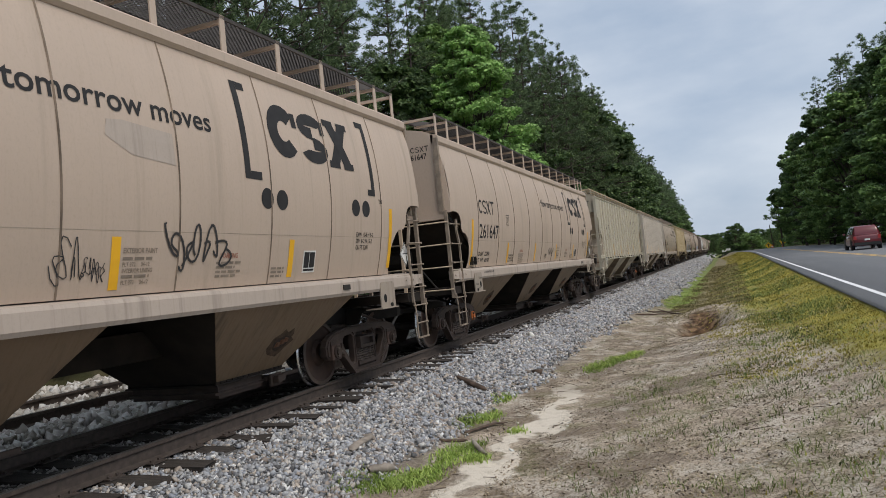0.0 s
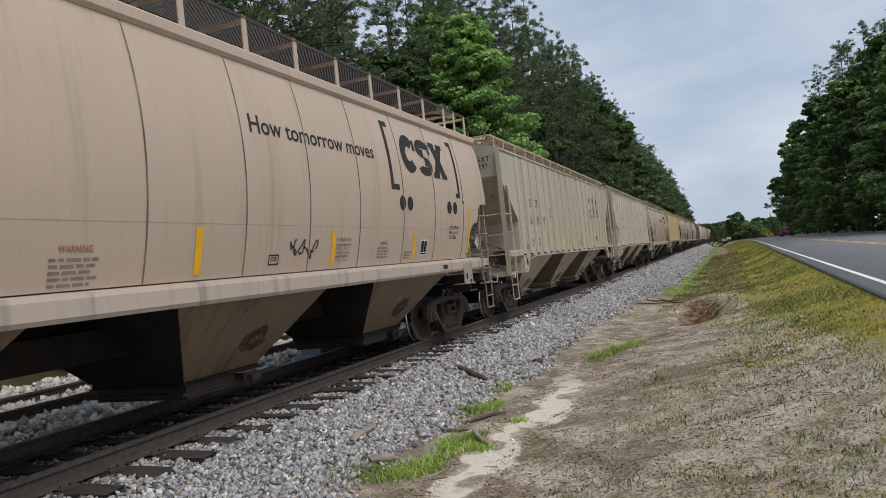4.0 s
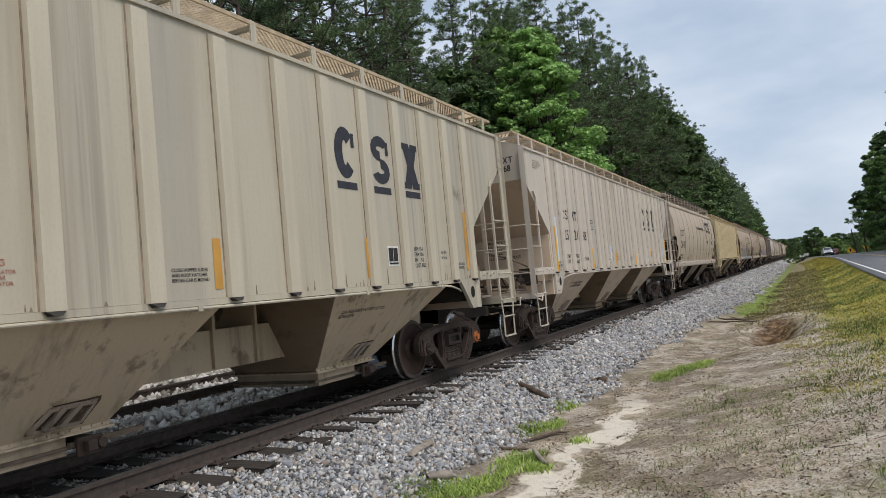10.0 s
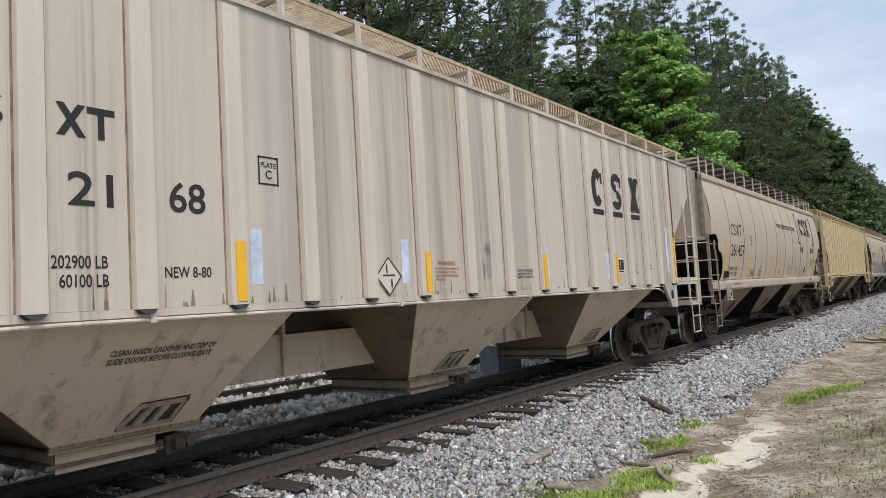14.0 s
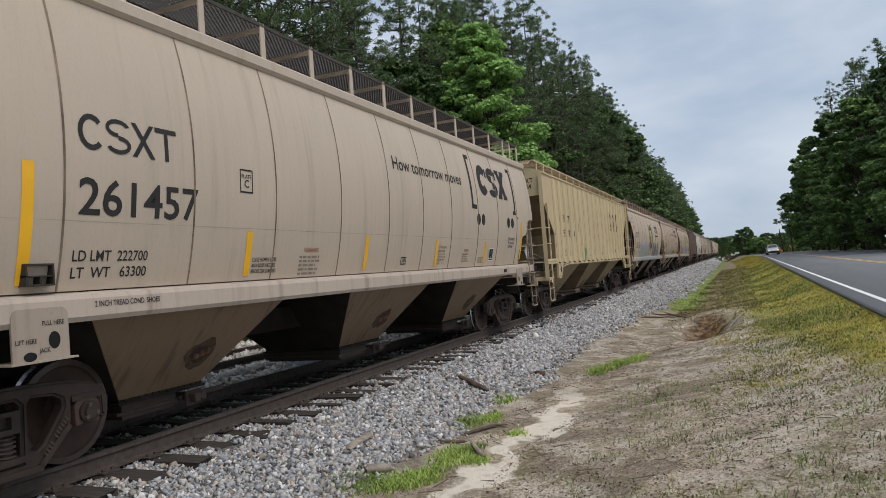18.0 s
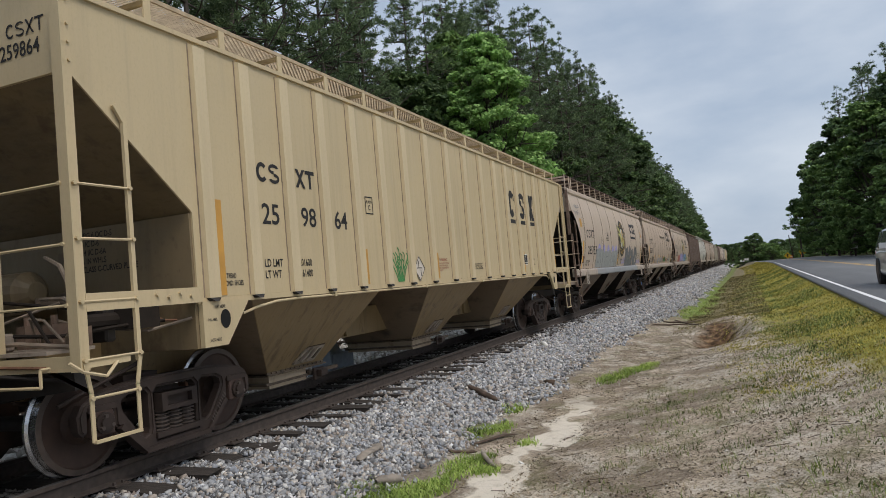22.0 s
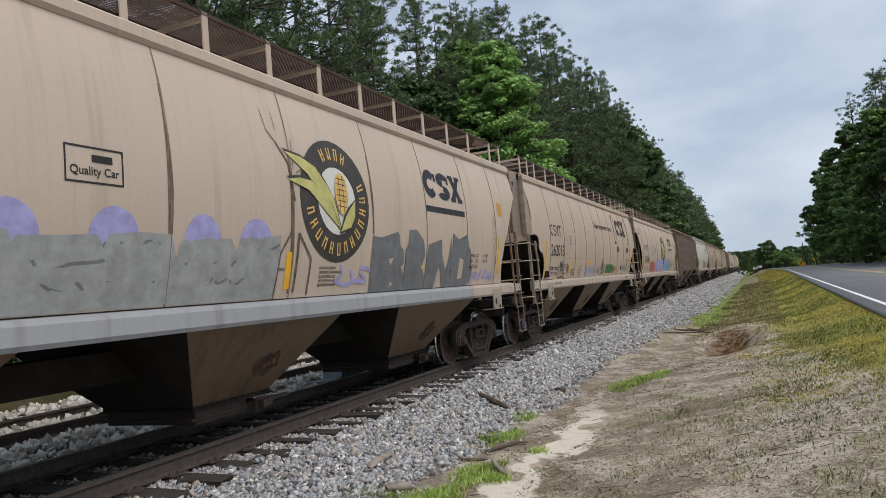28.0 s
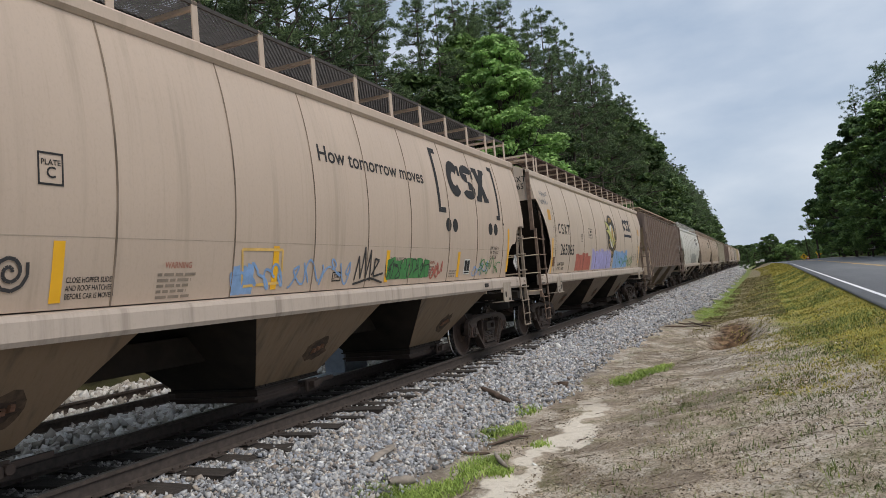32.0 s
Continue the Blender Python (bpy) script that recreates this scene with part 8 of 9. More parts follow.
def build_verge():
    rnd = np.random.default_rng(5)
    fresh = leaf_material("fresh_grass", (0.20, 0.31, 0.06), (0.50, 0.62, 0.17), 0.6, 0.3)
    dry = leaf_material("dry_mown_grass", (0.25, 0.225, 0.045), (0.62, 0.53, 0.13), 0.8, 0.2)
    olive = leaf_material("olive_grass", (0.10, 0.145, 0.04), (0.29, 0.33, 0.10), 0.7, 0.2)
    straw = leaf_material("brown_straw", (0.10, 0.082, 0.045), (0.40, 0.33, 0.20), 0.9, 0.1)
    X, Y = clump_points(rnd, ((-3.45, 6.0, 0.26, 0.32, 0.5), (-3.24, 6.1, 0.26, 0.32, 0.8), (-3.00, 6.35, 0.18, 0.32, 0.7), (-2.92, 6.8, 0.10, 0.3, 0.3), (-3.0, 7.2, 0.16, 0.35, 0.45), (-2.86, 7.4, 0.07, 0.2, 0.35), (-2.68, 7.0, 0.08, 0.12, 0.4), (-3.32, 8.7, 0.16, 0.26, 0.6), (-3.15, 9.0, 0.10, 0.3, 0.4), (-3.35, 10.2, 0.12, 0.3, 0.35),
                              (-2.45, 13.2, 0.16, 0.6, 0.7), (-2.2, 14.0, 0.16, 0.7, 0.8), (-1.95, 14.7, 0.16, 0.6, 0.6), (-2.6, 8.3, 0.05, 0.1, 0.15), (-2.1, 33, 0.55, 5.0, 3.2), (-1.9, 42, 0.5, 6.0, 2.6), (-1.8, 55, 0.5, 8.0, 2.0)), 900)
    blades("green_grass", X, Y, 0.058, 0.007, fresh, "fresh green grass tufts at the foot of the ballast", 1, 0.9)
    # mown bank up to the road
    m = 150000
    Y = 4.5 + 150 * rnd.uniform(0, 1, m) ** 2.5
    u = rnd.uniform(0, 1, m)
    X = road_left(Y) - 0.36 - np.abs(rnd.normal(0, 0.22, m)) * (u > 0.5) - 1.75 * u ** 1.3 - (1.15 * np.clip((Y - 8) / 11, 0, 1) + 0.45 * np.clip((Y - 24) / 14, 0, 1)) * u
    keep = (wave(X, Y, 1.3, 0.9) + rnd.normal(0, 0.8, m) > -0.5 + 1.1 * (u > 0.6) + 0.7 * (Y < 11) + 1.2 * ((Y < 9.5) & (u > 0.25)))
    blades("bank_grass", X[keep], Y[keep], 0.030 * (1 + Y[keep] / 60), 0.006 * (1 + Y[keep] / 35), dry, "yellow-green mown grass on the roadside bank", 2, 0.9)
    m = 60000
    Y = 4.0 + 70 * rnd.uniform(0, 1, m) ** 1.9
    X = road_left(Y) - 0.36 - (2.0 + 1.3 * np.clip((Y - 22) / 15, 0, 1)) * rnd.beta(1.0, 1.5, m) - np.abs(rnd.normal(0, 0.2, m))
    keep = wave(X, Y, 0.8, 2.9) + rnd.normal(0, 0.5, m) > 0.2 + 1.2 * (Y < 10)
    blades("bank_grass", X[keep], Y[keep], 0.048 * (1 + Y[keep] / 70), 0.006 * (1 + Y[keep] / 35), olive, "olive green grass among the mown bank", 3, 0.8)
    # rough grass over the foot of the bank, farther on
    m = 45000
    Y = 25 + 65 * rnd.uniform(0, 1, m) ** 1.6 + rnd.normal(0, 2.0, m)
    X = rnd.uniform(-2.3, 0.4, m) + (road_left(Y) - 2.19) * 0.5
    keep = wave(X, Y, 1.1, 3.3) + rnd.normal(0, 0.7, m) > 0.0
    blades("rough_grass", X[keep], Y[keep], 0.045 * (1 + Y[keep] / 60), 0.007 * (1 + Y[keep] / 30), leaf_material("brown_green_grass", (0.13, 0.12, 0.05), (0.36, 0.30, 0.15), 0.85, 0.15), "brown-green rough grass at the foot of the bank", 12, 0.9)
    # the verge behind and beside the viewer
    m = 9000
    Y = rnd.uniform(-14, 5, m)
    X = road_left(Y) - 0.36 - 1.1 * rnd.beta(1.0, 1.6, m)
    blades("bank_grass", X, Y, 0.045, 0.006, dry, "yellow-green mown grass beside the road", 13, 0.9)
    # thin weeds on the trodden sand
    spots = [(rnd.uniform(-1.6, 1.3), rnd.uniform(4.2, 11.5), rnd.uniform(0.04, 0.22), rnd.uniform(0.04, 0.25), rnd.uniform(0.05, 0.4)) for _ in range(170)]
    X, Y = clump_points(rnd, spots, 100)
    blades("thin_weeds", X, Y, 0.06, 0.004, olive, "thin olive weeds on the trodden sandy ground", 4, 1.0)
    m = 90000
    Y = 3.6 + 20 * rnd.uniform(0, 1, m) ** 1.5
    X = rnd.uniform(-2.9, 1.3, m)
    keep = wave(X, Y, 1.9, 4.1) + rnd.normal(0, 0.7, m) > 0.25
    keep &= (np.abs(X + 2.42 + 0.12 * np.sin(Y * 1.1)) > 0.18) | (Y > 11.5)
    X, Y = X[keep], Y[keep]
    blades("straw_litter", X, Y, 0.018, 0.004, straw, "brown straw and leaf litter lying on the sand", 5, 3.2, "litter")
    # dead leaves and bark flakes, lying flat in drifts
    m = 69000
    Y = 3.4 + 17 * rnd.uniform(0, 1, m) ** 1.5
    Y[:9000] = rnd.uniform(-8, 4, 9000)
    X = rnd.uniform(-2.9, 1.5, m)
    keep = wave(X, Y, 1.5, 1.1) + 0.6 * wave(X, Y, 5.0, 0.2) + rnd.normal(0, 0.6, m) > 0.15
    keep &= (np.abs(X + 2.42 + 0.12 * np.sin(Y * 1.1)) > 0.20) | (Y > 11.5)
    X, Y = X[keep], Y[keep]
    c = np.stack([X, Y, ground_z(X, Y) + 0.008], -1)
    nrm = unit(rnd.normal(0, 0.35, c.shape) + np.array((0, 0, 1.0)))
    d = unit(np.cross(nrm, rnd.normal(size=c.shape)))
    L = 0.005 + 0.016 * rnd.uniform(0, 1, len(X)) ** 2.2
    v, f = quads(c, nrm, d, L, L * rnd.uniform(0.35, 0.9, len(X)), rnd)
    flakes = leaf_material("dead_leaves", (0.12, 0.088, 0.060), (0.50, 0.41, 0.29), 0.9, 0.05)
    tagged(new("leaf_litter", mesh_from("leaf_litter", v, f, flakes)), "dead brown leaves and bark flakes on the sand", "litter", "", "stuff")
    # grit, bark crumbs and twigs on the sand
    for m, rgb, top, seed, name, label in ((7000, (0.30, 0.26, 0.21), 0.014, 8, "grit", "loose brown grit and pebbles on the sandy ground"), (14000, (0.095, 0.072, 0.052), 0.009, 9, "bark_crumbs", "dark crumbs of bark and rotten wood on the sandy ground"),
                                           (1500, (0.60, 0.57, 0.52), 0.016, 10, "pale_grit", "pale chips of stone on the sandy ground")):
        Y = 3.6 + 16 * rnd.uniform(0, 1, m) ** 1.5
        X = rnd.uniform(-3.0, 1.4, m)
        keep = (wave(X, Y, 1.7, 2.3) + rnd.normal(0, 0.6, m) > 0.0) & ((np.abs(X + 2.42 + 0.12 * np.sin(Y * 1.1)) > 0.2) | (Y > 11.5))
        X, Y = X[keep], Y[keep]
        S = 0.004 + top * rnd.uniform(0, 1, len(X)) ** 3
        tagged(stones(name, X, Y, ground_z(X, Y) + 0.002, S, plain(name + "_colour", rgb, 0.95, 0, 0.5, 25), label, seed), label, "litter", "", "stuff")
    twigs = 260
    Y = 3.8 + 15 * rnd.uniform(0, 1, twigs) ** 1.4
    X = rnd.uniform(-3.0, 1.4, twigs)
    segs = []
    for x, y in zip(X, Y):
        a, L = rnd.uniform(0, 2 * np.pi), rnd.uniform(0.06, 0.26)
        x2, y2 = x + L * np.cos(a), y + L * np.sin(a)
        segs.append(((x, y, float(ground_z(x, y)) + 0.008), (x2, y2, float(ground_z(x2, y2)) + 0.012), 0.004, 0.0025))
    tv, tf = limb_mesh(segs, 4)
    tagged(new("twigs", mesh_from("twigs", tv, tf, plain("dry_twig", (0.13, 0.095, 0.07), 0.9, 0, 0.4, 20))), "thin dry brown twigs strewn on the sandy ground", "twig", "", "stuff")


build_verge()


def wood_piece(name, p, q, r, label, seed, flat=1.0, mat=None):
    """A weathered, uneven length of wood lying on the ground."""
    rnd = np.random.default_rng(seed)
    p, q = np.array((*p, 0.0)), np.array((*q, 0.0))
    n, m = 9, 8
    V = []
    for i in range(n):
        t = i / (n - 1)
        c = p + (q - p) * t
        c[2] = float(ground_z(c[0], c[1])) + r * 0.75 * flat + 0.02
        d = unit(q - p)
        s = np.array((-d[1], d[0], 0))
        k = r * (0.75 + 0.35 * math.sin(math.pi * (0.15 + 0.7 * t))) * (0.5 if i in (0, n - 1) else 1)
        for j in range(m):
            a = 2 * np.pi * j / m
            V.append(c + (s * math.cos(a) + np.array((0, 0, flat)) * math.sin(a)) * k * rnd.uniform(0.75, 1.2) + s * 0.03 * math.sin(3 * t + seed))
    F = [(i * m + j, i * m + (j + 1) % m, (i + 1) * m + (j + 1) % m, (i + 1) * m + j) for i in range(n - 1) for j in range(m)]
    me = mesh_from(name, np.array(V), np.array(F), mat or tie_material(), False)
    ob = new(name)
    tagged(ob, label, "wood")
    part("weathered_wood", me, None, ob)
    return ob


def build_debris():
    brown = plain("rotten_brown_wood", (0.085, 0.058, 0.042), 0.9, 0, 0.4, 9)
    grey = plain("weathered_grey_wood", (0.26, 0.225, 0.19), 0.9, 0, 0.35, 9)
    wood_piece("broken_tie_piece", (-4.39, 11.0), (-3.65, 10.43), 0.05, "dark brown broken tie piece on the ballast", 1, 0.8, brown)
    wood_piece("grey_splinter", (-4.0, 6.75), (-4.12, 7.35), 0.06, "grey weathered wood splinter on the ballast", 2, 0.4, grey)
    wood_piece("rotten_branch", (-2.98, 7.75), (-2.60, 7.15), 0.026, "grey-brown rotten branch lying in the grass", 3, 0.9, grey)
    wood_piece("rotten_branch", (-3.35, 7.65), (-3.02, 7.70), 0.022, "grey-brown rotten branch lying in the grass", 4, 0.7, brown)
    wood_piece("bark_strip", (-3.2, 8.05), (-2.8, 8.65), 0.03, "thin brown strip of bark on the sand", 5, 0.4, brown)
    wood_piece("fallen_branch", (-2.75, 25.8), (-1.4, 27.2), 0.035, "dark fallen branch across the foot of the ballast", 6, 0.8, brown)
    wood_piece("fallen_branch", (-2.5, 27.0), (-1.5, 24.6), 0.03, "dark fallen branch across the foot of the ballast", 7, 0.8, brown)
    wood_piece("fallen_branch", (-3.0, 24.2), (-1.9, 25.2), 0.028, "dark fallen branch across the foot of the ballast", 17, 0.8, brown)
    wood_piece("small_stick", (-3.5, 6.2), (-3.38, 6.45), 0.05, "short grey stub of wood beside the grass", 8, 0.9, grey)
    rnd = np.random.default_rng(3)
    shapes, faces = stone_shapes(rnd, 6)
    for k, (x, y, s, m, label) in enumerate(((-3.38, 12.4, 0.10, brown, "dark brown lump of rotten wood on the ballast"), (-4.55, 16.6, 0.12, M["plate_white"], "pale broken stone beside the rail"), (-2.4, 7.4, 0.03, M["plate_white"], "small white pebble on the sand"),
                                             (-1.45, 5.6, 0.05, grey, "flat grey stone on the sandy ground"), (-0.4, 8.0, 0.045, grey, "flat grey stone on the sandy ground"))):
        ob = new("loose_stone")
        ob.matrix_basis = pose(x, y, float(ground_z(x, y)) + s * 0.3, 20 * k, 0, 40 * k)
        tagged(ob, label, "stone")
        part("stone_body", mesh_from("loose_stone", shapes[k] * s, faces, m), None, ob)
    # grey steel fixture beside the far rail
    steel = plain("blue_grey_painted_steel", (0.24, 0.28, 0.33), 0.5, 0, 0.15, 8)
    fx = thing("trackside_box", "blue-grey steel trackside box on a bracket by the far rail", "equipment", pose(-8.05, 12.45, -0.22))
    bm = bmesh.new()
    box(bm, -0.25, 0.25, -0.10, 0.75, 0.10, 0.42)
    bmesh.ops.bevel(bm, geom=bm.edges[:], offset=0.02, segments=2, affect="EDGES")
    part("housing", bm, steel, fx)
    bm = bmesh.new()
    plate_x(bm, [(-0.75, 0.06), (0.75, 0.06), (0.75, 0.10), (-0.12, 0.10), (-0.12, 0.55), (-0.18, 0.55), (-0.18, 0.10), (-0.75, 0.10)], -0.20, 0.26)
    part("bracket", bm, steel, fx)
    bm = bmesh.new()
    plate_x(bm, [(-0.10, 0.42), (0.35, 0.42), (0.15, 0.62), (-0.10, 0.62)], -0.18, 0.22)
    part("hood", bm, steel, fx)
    bm = bmesh.new()
    box(bm, -0.2, 0.2, -0.5, 0.6, -0.12, 0.06)
    part("footing", bm, M["steel"], fx)


build_debris()


# ---- road furniture ----
def diamond_sign(x, y, z, lean, label):
    g = float(ground_z(x, y))
    s = thing("warning_sign", label, "road sign", pose(x, y, g, 0, lean, 0), "warning signs at the crest")
    h = z - g
    bm = bmesh.new()
    tube(bm, (0, 0.05, -0.1), (0, 0.05, h + 0.4), 0.035, 8)
    part("post", bm, M["spring"], s)
    r = 0.78
    bm = bmesh.new()
    hexa(bm, [(-r, 0, h), (0, 0, h - r), (r, 0, h), (0, 0, h + r)], [(-r, 0.03, h), (0, 0.03, h - r), (r, 0.03, h), (0, 0.03, h + r)])
    part("panel", bm, M["sign_yellow"], s)
    bm = bmesh.new()
    box(bm, -0.10, 0.10, -0.008, -0.004, h - 0.36, h + 0.25)
    hexa(bm, [(-0.32, -0.008, h + 0.12), (0.32, -0.008, h + 0.12), (0, -0.008, h + 0.45)], [(-0.32, -0.004, h + 0.12), (0.32, -0.004, h + 0.12), (0, -0.004, h + 0.45)])
    part("arrow", bm, M["lettering"], s)


def build_roadside():
    M["sign_yellow"] = plain("yellow_sign_sheeting", (0.85, 0.52, 0.03), 0.4, 0, 0.06)
    diamond_sign(9.56, 180, 0.83, 0, "yellow diamond warning sign with a black arrow")
    diamond_sign(12.3, 180, 1.46, 12, "leaning yellow diamond warning sign with a black arrow")
    orange = plain("orange_barrel_plastic", (0.75, 0.16, 0.03), 0.5)
    for x, y in ((12.5, 179), (10.4, 181)):
        g = float(ground_z(x, y))
        b = thing("traffic_barrel", "orange and white traffic barrel at the roadside", "traffic barrel", pose(x, y, g), "traffic barrels")
        bm = bmesh.new()
        tube(bm, (0, 0, 0), (0, 0, 1.0), 0.3, 14, 0.24)
        part("barrel_body", bm, orange, b)
        bm = bmesh.new()
        tube(bm, (0, 0, 0.55), (0, 0, 0.72), 0.275, 14, 0.265)
        part("white_band", bm, M["plate_white"], b)
    g = float(ground_z(13.4, 105))
    s = thing("road_sign", "small white rectangular sign on a thin post", "road sign", pose(13.4, 105, g))
    bm = bmesh.new()
    tube(bm, (0, 0.03, -0.1), (0, 0.03, 1.35), 0.03, 6)
    part("post", bm, M["steel"], s)
    bm = bmesh.new()
    box(bm, -0.40, 0.40, 0, 0.02, 1.02, 1.40)
    part("panel", bm, M["plate_white"], s)
    bm = bmesh.new()
    box(bm, -0.26, 0.26, -0.006, -0.003, 1.18, 1.24)
    part("plain_bar", bm, M["steel"], s)
    for x, y, z in ((0.9, 190, 0.5), (-0.1, 196, 0.2)):
        g = float(ground_z(x, y))
        s = thing("track_sign", "small white sign beside the track, far off", "sign", pose(x, y, g), "far signs beside the track")
        bm = bmesh.new()
        tube(bm, (0, 0.03, -0.1), (0, 0.03, z - g + 0.6), 0.04, 6)
        part("post", bm, M["steel"], s)
        bm = bmesh.new()
        box(bm, -0.5, 0.5, 0, 0.02, z - g, z - g + 0.55)
        part("panel", bm, M["plate_white"], s)
    g = float(ground_z(10.4, 172))
    s = thing("utility_pole", "leaning grey wooden utility pole before the trees", "utility pole", pose(10.2, 172, g, 0, -5, 0))
    bm = bmesh.new()
    tube(bm, (0, 0, -0.2), (0, 0, 5.2), 0.11, 10, 0.08)
    part("pole", bm, M["bark"], s)


build_roadside()


# ---- vehicles on the road ----
def glossy(name, rgb, metal=0.0):
    n = Nodes(name)
    n.b.inputs["Coat Weight"].default_value = 0.6
    return n.done(n.mix(n.noise(2, 3), tuple(c * 0.93 for c in rgb), tuple(min(1, c * 1.05) for c in rgb)), 0.35, metal)


def glow(name, rgb, power):
    n = Nodes(name)
    n.b.inputs["Emission Color"].default_value = (*rgb, 1)
    n.b.inputs["Emission Strength"].default_value = power
    return n.done(rgb, 0.3)


def vehicle(name, label, paint_mat, L, W, H, nose, hood_z, lamps_on):
    """A family car facing +y: lower body, cabin, windows, wheels, lamps. Its origin is on the road below the middle."""
    v = thing(name, label, "car")
    w = W / 2
    glass = plain("dark_car_glass", (0.07, 0.08, 0.09), 0.05, 0, 0.05)
    trim = plain("black_car_trim", (0.02, 0.02, 0.02), 0.6)
    b0, b1 = -L / 2, L / 2

    def loft(pname, rings, mat):
        """Rounded cross-sections (y, half width at the foot and top, z foot, z top, corner) joined along the car."""
        bm = bmesh.new()
        prev = None
        for y, wl, wt, z0, z1, r in rings:
            ring = []
            for cx, cz, hw, a0 in ((1, z1, wt, 0), (-1, z1, wt, 90), (-1, z0, wl, 180), (1, z0, wl, 270)):
                for k in range(4):
                    a = radians(a0 + k * 30)
                    ring.append(bm.verts.new((cx * (hw - r) + r * math.cos(a), y, cz + (-r if cz == z1 else r) + r * math.sin(a))))
            if prev:
                for i in range(16):
                    bm.faces.new((prev[i], prev[(i + 1) % 16], ring[(i + 1) % 16], ring[i]))
            else:
                bm.faces.new(ring)
            prev = ring
        bm.faces.new(prev)
        bmesh.ops.recalc_face_normals(bm, faces=bm.faces)
        return part(pname, bm, mat, v, smooth=True)

    hz = hood_z
    loft("body", [(b0, w * 0.80, w * 0.78, 0.42, hz - 0.14, 0.12), (b0 + 0.06, w * 0.90, w * 0.88, 0.34, hz - 0.02, 0.16), (b0 + 0.30, w * 0.98, w * 0.94, 0.26, hz + 0.04, 0.16), (b0 + 0.95, w, w * 0.95, 0.24, hz + 0.05, 0.14), (0, w, w * 0.95, 0.24, hz + 0.03, 0.14),
                  (b1 - nose, w, w * 0.94, 0.24, hz, 0.15), (b1 - 0.50, w * 0.98, w * 0.90, 0.25, hz - 0.10, 0.18), (b1 - 0.18, w * 0.92, w * 0.82, 0.28, hz - 0.22, 0.16), (b1 - 0.02, w * 0.78, w * 0.70, 0.36, hz - 0.34, 0.10)], paint_mat)
    a0, a1 = b0 + 0.12, b1 - nose - 0.02
    loft("cabin", [(a0, w * 0.92, w * 0.80, hz - 0.1, hz + 0.10, 0.07), (a0 + 0.22, w * 0.93, w * 0.76, hz - 0.1, H - 0.10, 0.12), (a0 + 0.45, w * 0.93, w * 0.75, hz - 0.1, H - 0.01, 0.12), (0, w * 0.93, w * 0.75, hz - 0.1, H + 0.02, 0.12),
                   (a1 - 1.0, w * 0.93, w * 0.75, hz - 0.1, H - 0.02, 0.12), (a1 - 0.85, w * 0.93, w * 0.76, hz - 0.1, H - 0.07, 0.10), (a1, w * 0.92, w * 0.88, hz - 0.1, hz + 0.03, 0.04)], paint_mat)

    def pane(pname, f, lo, hi):
        """A window on the cabin side given by its plane and its corners' shares."""
        bm = bmesh.new()
        bm.faces.new([bm.verts.new(f(s, t)) for s, t in lo + hi])
        part(pname, bm, glass, v)

    zt = lambda t: hood_z + (H - hood_z) * t
    for sg in (-1, 1):
        side = lambda s, t, sg=sg: (sg * (w * (0.93 - 0.19 * t) + 0.012), (a0 + 0.32 * t) + ((a1 - 0.85 * t) - (a0 + 0.32 * t)) * s, zt(t))
        for s0, s1 in ((0.05, 0.30), (0.33, 0.62), (0.65, 0.90)):
            pane("side_window", side, [(s0, 0.12), (s1, 0.12)], [(s1, 0.86), (s0, 0.86)])
    back = lambda s, t: (w * (0.93 - 0.19 * t) * (2 * s - 1), a0 + 0.32 * t - 0.012, zt(t))
    front = lambda s, t: (w * (0.93 - 0.19 * t) * (2 * s - 1), a1 - 0.85 * t + 0.012, zt(t))
    pane("rear_window", back, [(0.10, 0.16), (0.90, 0.16)], [(0.88, 0.86), (0.12, 0.86)])
    pane("windscreen", front, [(0.07, 0.06), (0.93, 0.06)], [(0.91, 0.90), (0.09, 0.90)])
    for sg in (-1, 1):
        for y in (b0 + 0.85, b1 - 0.92):
            bm = bmesh.new()
            tube(bm, (sg * (w - 0.20), y, 0.34), (sg * (w + 0.01), y, 0.34), 0.34, 20)
            wheel = part("wheel", bm, trim, v)
            bm = bmesh.new()
            tube(bm, (sg * (w - 0.10), y, 0.36), (sg * (w + 0.004), y, 0.36), 0.40, 22)
            part("wheel_arch", bm, trim, v)
            bm = bmesh.new()
            tube(bm, (sg * (w + 0.01), y, 0.34), (sg * (w + 0.025), y, 0.34), 0.21, 14)
            part("rim", bm, M["spring"], wheel)
        bm = bmesh.new()
        hexa(bm, [(sg * w * 0.50, b1 - 0.16, hood_z - 0.36), (sg * w * 0.80, b1 - 0.26, hood_z - 0.33), (sg * w * 0.80, b1 - 0.14, hood_z - 0.33), (sg * w * 0.50, b1 - 0.035, hood_z - 0.36)],
             [(sg * w * 0.50, b1 - 0.20, hood_z - 0.30), (sg * w * 0.84, b1 - 0.34, hood_z - 0.22), (sg * w * 0.84, b1 - 0.17, hood_z - 0.22), (sg * w * 0.50, b1 - 0.06, hood_z - 0.30)])
        part("headlight", bm, glow("headlight_lens", (0.9, 0.92, 1.0), 1.6 if lamps_on else 0.0), v)
        bm = bmesh.new()
        box(bm, sg * w * 0.80 - 0.09, sg * w * 0.80 + 0.09, b0 - 0.012, b0 + 0.10, hood_z - 0.30, hood_z - 0.05)
        part("tail_light", bm, plain("red_lamp_lens", (0.35, 0.02, 0.02), 0.3), v)
        bm = bmesh.new()
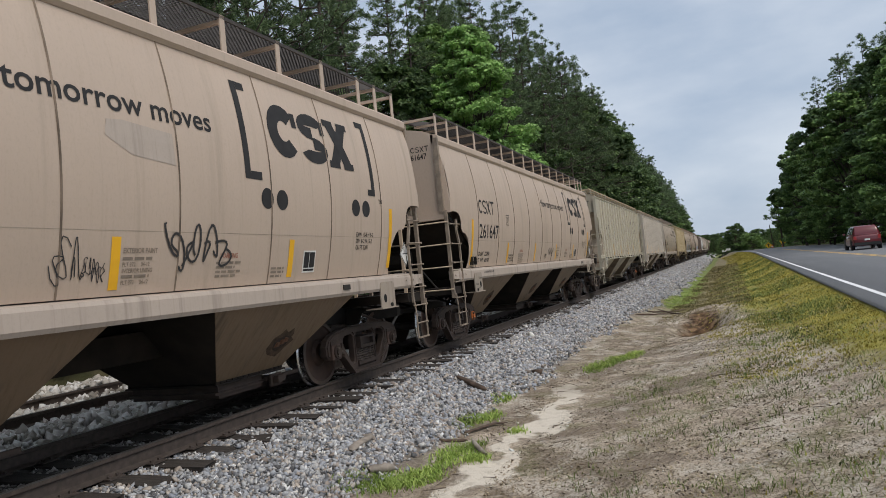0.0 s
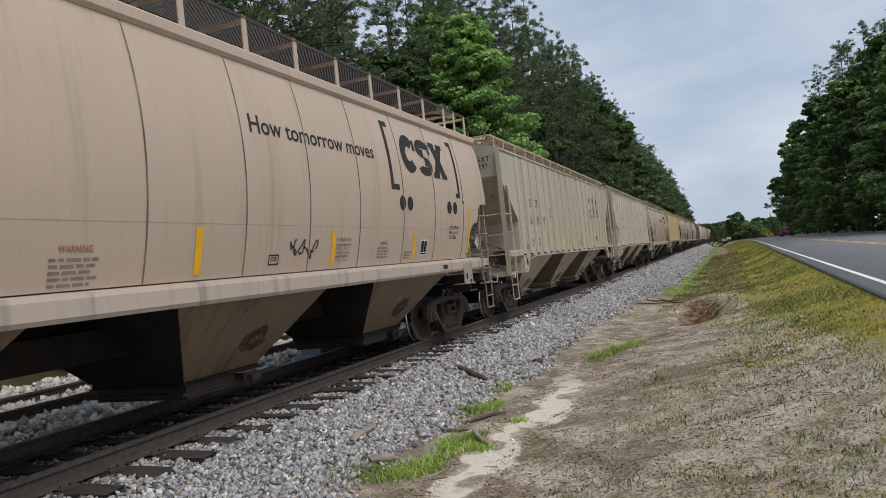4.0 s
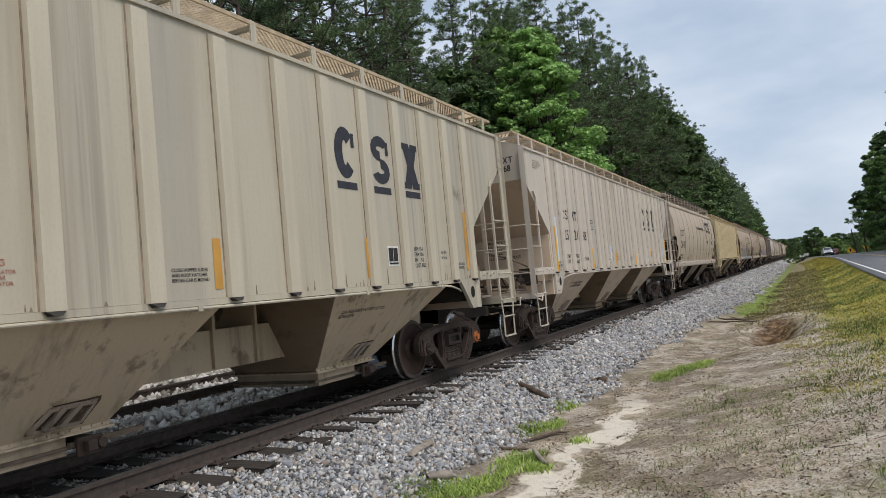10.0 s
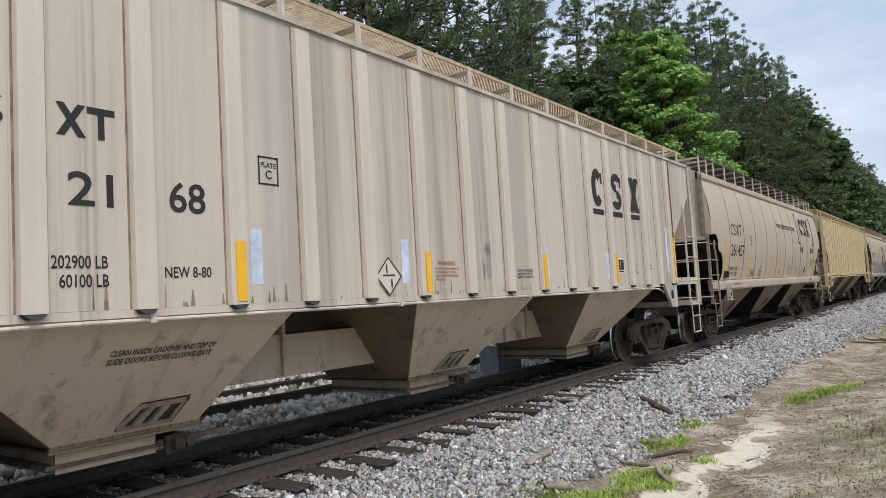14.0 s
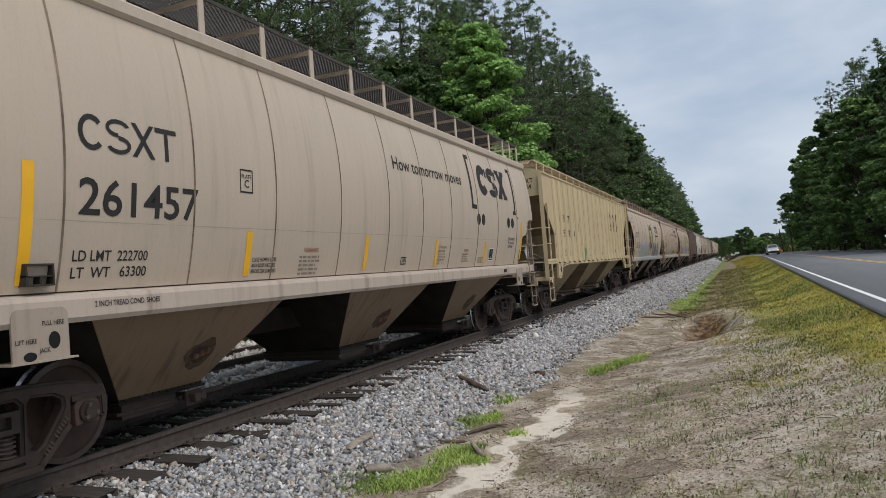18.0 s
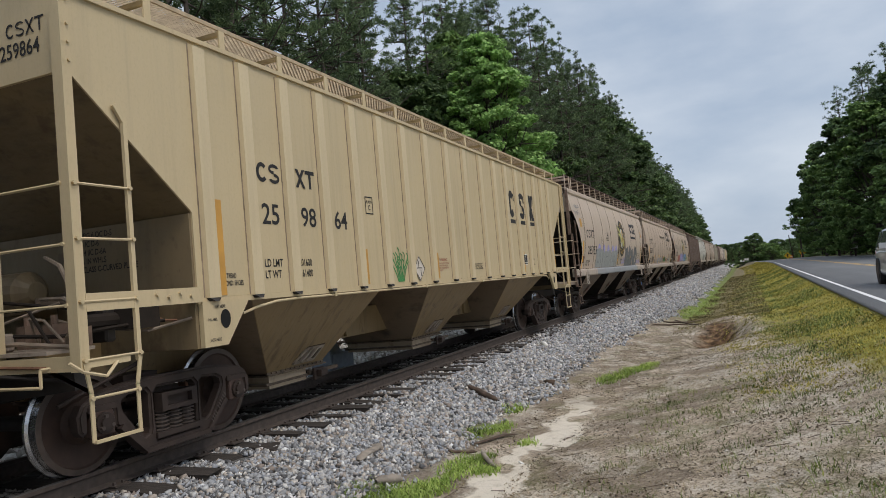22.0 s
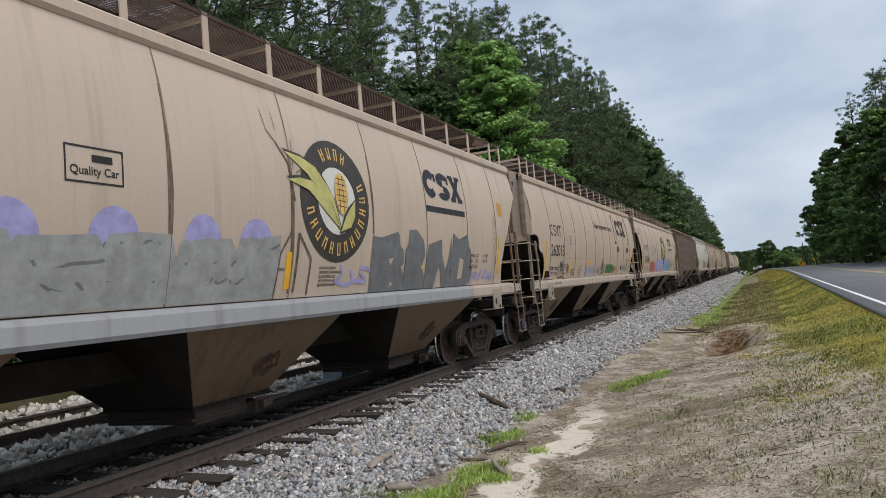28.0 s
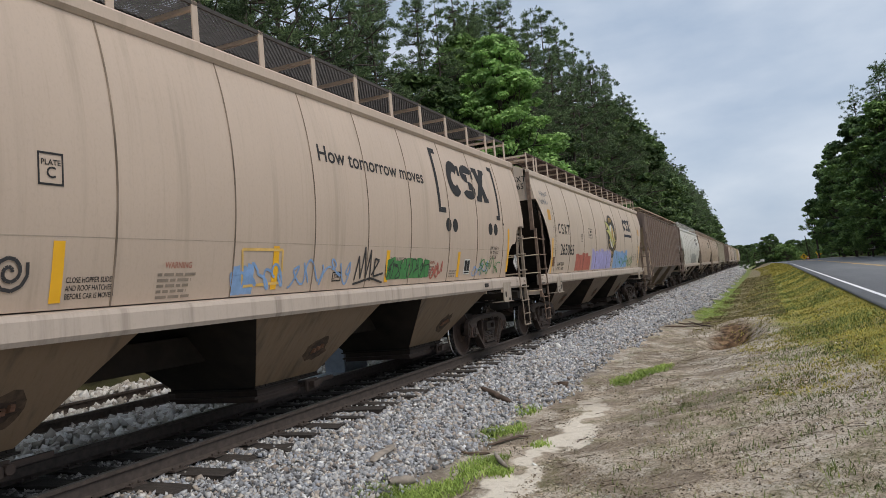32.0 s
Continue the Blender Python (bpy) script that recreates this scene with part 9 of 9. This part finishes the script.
        box(bm, sg * (w + 0.02), sg * (w + 0.18), a1 - 0.55, a1 - 0.43, hood_z + 0.05, hood_z + 0.20) if sg > 0 else box(bm, sg * (w + 0.18), sg * (w + 0.02), a1 - 0.55, a1 - 0.43, hood_z + 0.05, hood_z + 0.20)
        part("wing_mirror", bm, paint_mat, v)
    bm = bmesh.new()
    box(bm, -w * 0.86, w * 0.86, b1 - 0.12, b1 + 0.012, 0.30, 0.55)
    box(bm, -w * 0.48, w * 0.48, b1 - 0.10, b1 - 0.001, hood_z - 0.50, hood_z - 0.36)
    part("grille", bm, trim, v)
    bm = bmesh.new()
    box(bm, -w * 0.88, w * 0.88, b0 - 0.03, b0 + 0.1, 0.30, 0.50)
    part("rear_bumper", bm, trim, v)
    bm = bmesh.new()
    box(bm, -0.16, 0.16, b0 - 0.035, b0 - 0.02, 0.62, 0.74)
    part("plate_bar", bm, M["plate_white"], v)
    return v


RED_CAR = vehicle("minivan", "dark red minivan driving away along the road", glossy("dark_red_car_paint", (0.13, 0.012, 0.018)), 4.6, 1.82, 1.66, 1.15, 1.0, False)
SILVER_CAR = vehicle("sport_utility_vehicle", "silver sport utility vehicle coming along the road with headlights on", glossy("silver_car_paint", (0.50, 0.51, 0.53), 0.3), 4.5, 1.80, 1.60, 1.2, 0.98, True)


# ---- motion ----
def train_way(t):
    """Metres that the train has gone towards the camera after t seconds."""
    return 3.33264 * t + 0.00323295 * t ** 2 + 0.000456077 * t ** 3 - 0.00000616432 * t ** 4


def on_road(y, offset, back):
    """A car's pose on the road, at a distance and beside the white line."""
    a, b = float(road_left(y - 1)), float(road_left(y + 1))
    turn = -math.degrees(math.atan2(b - a, 2.0))
    slope = math.degrees(math.atan2(float(drop(y - 1) - drop(y + 1)), 2.0))
    return pose(float(road_left(y)) + offset, y, 0.284 - float(drop(y)), -slope if back else slope, 0, turn + (180 if back else 0))


def motions():
    for car, y in TRAIN:
        walk(car, [(k * 0.8, pose(TRACK_X, y - train_way(k * 0.8), 0)) for k in range(41)])
    for wheel, y in WHEELS:
        walk(wheel, [(k * 0.16, pose(0, y, 0.457, math.degrees(train_way(k * 0.16) / 0.457))) for k in range(201)])
    walk(RED_CAR, [(t, on_road(y, 5.95, False)) for t, y in ((0, 58), (1, 85), (2, 109), (3, 126), (4.5, 136), (6, 145), (7.5, 158), (9, 174), (11, 195), (14, 225), (20, 280), (32, 380))])
    walk(SILVER_CAR, [(t, on_road(y, 1.9, True)) for t, y in ((0, 320), (4, 240), (6, 215), (7, 192), (8, 175), (9, 164), (10, 160), (13, 156), (16, 148), (17.5, 138), (18.2, 121), (19, 98), (20, 70), (20.5, 57.5), (21, 46), (21.5, 34.2), (22, 22.6), (23, 1), (24.5, -30),
                                                             (32, -170))])


motions()
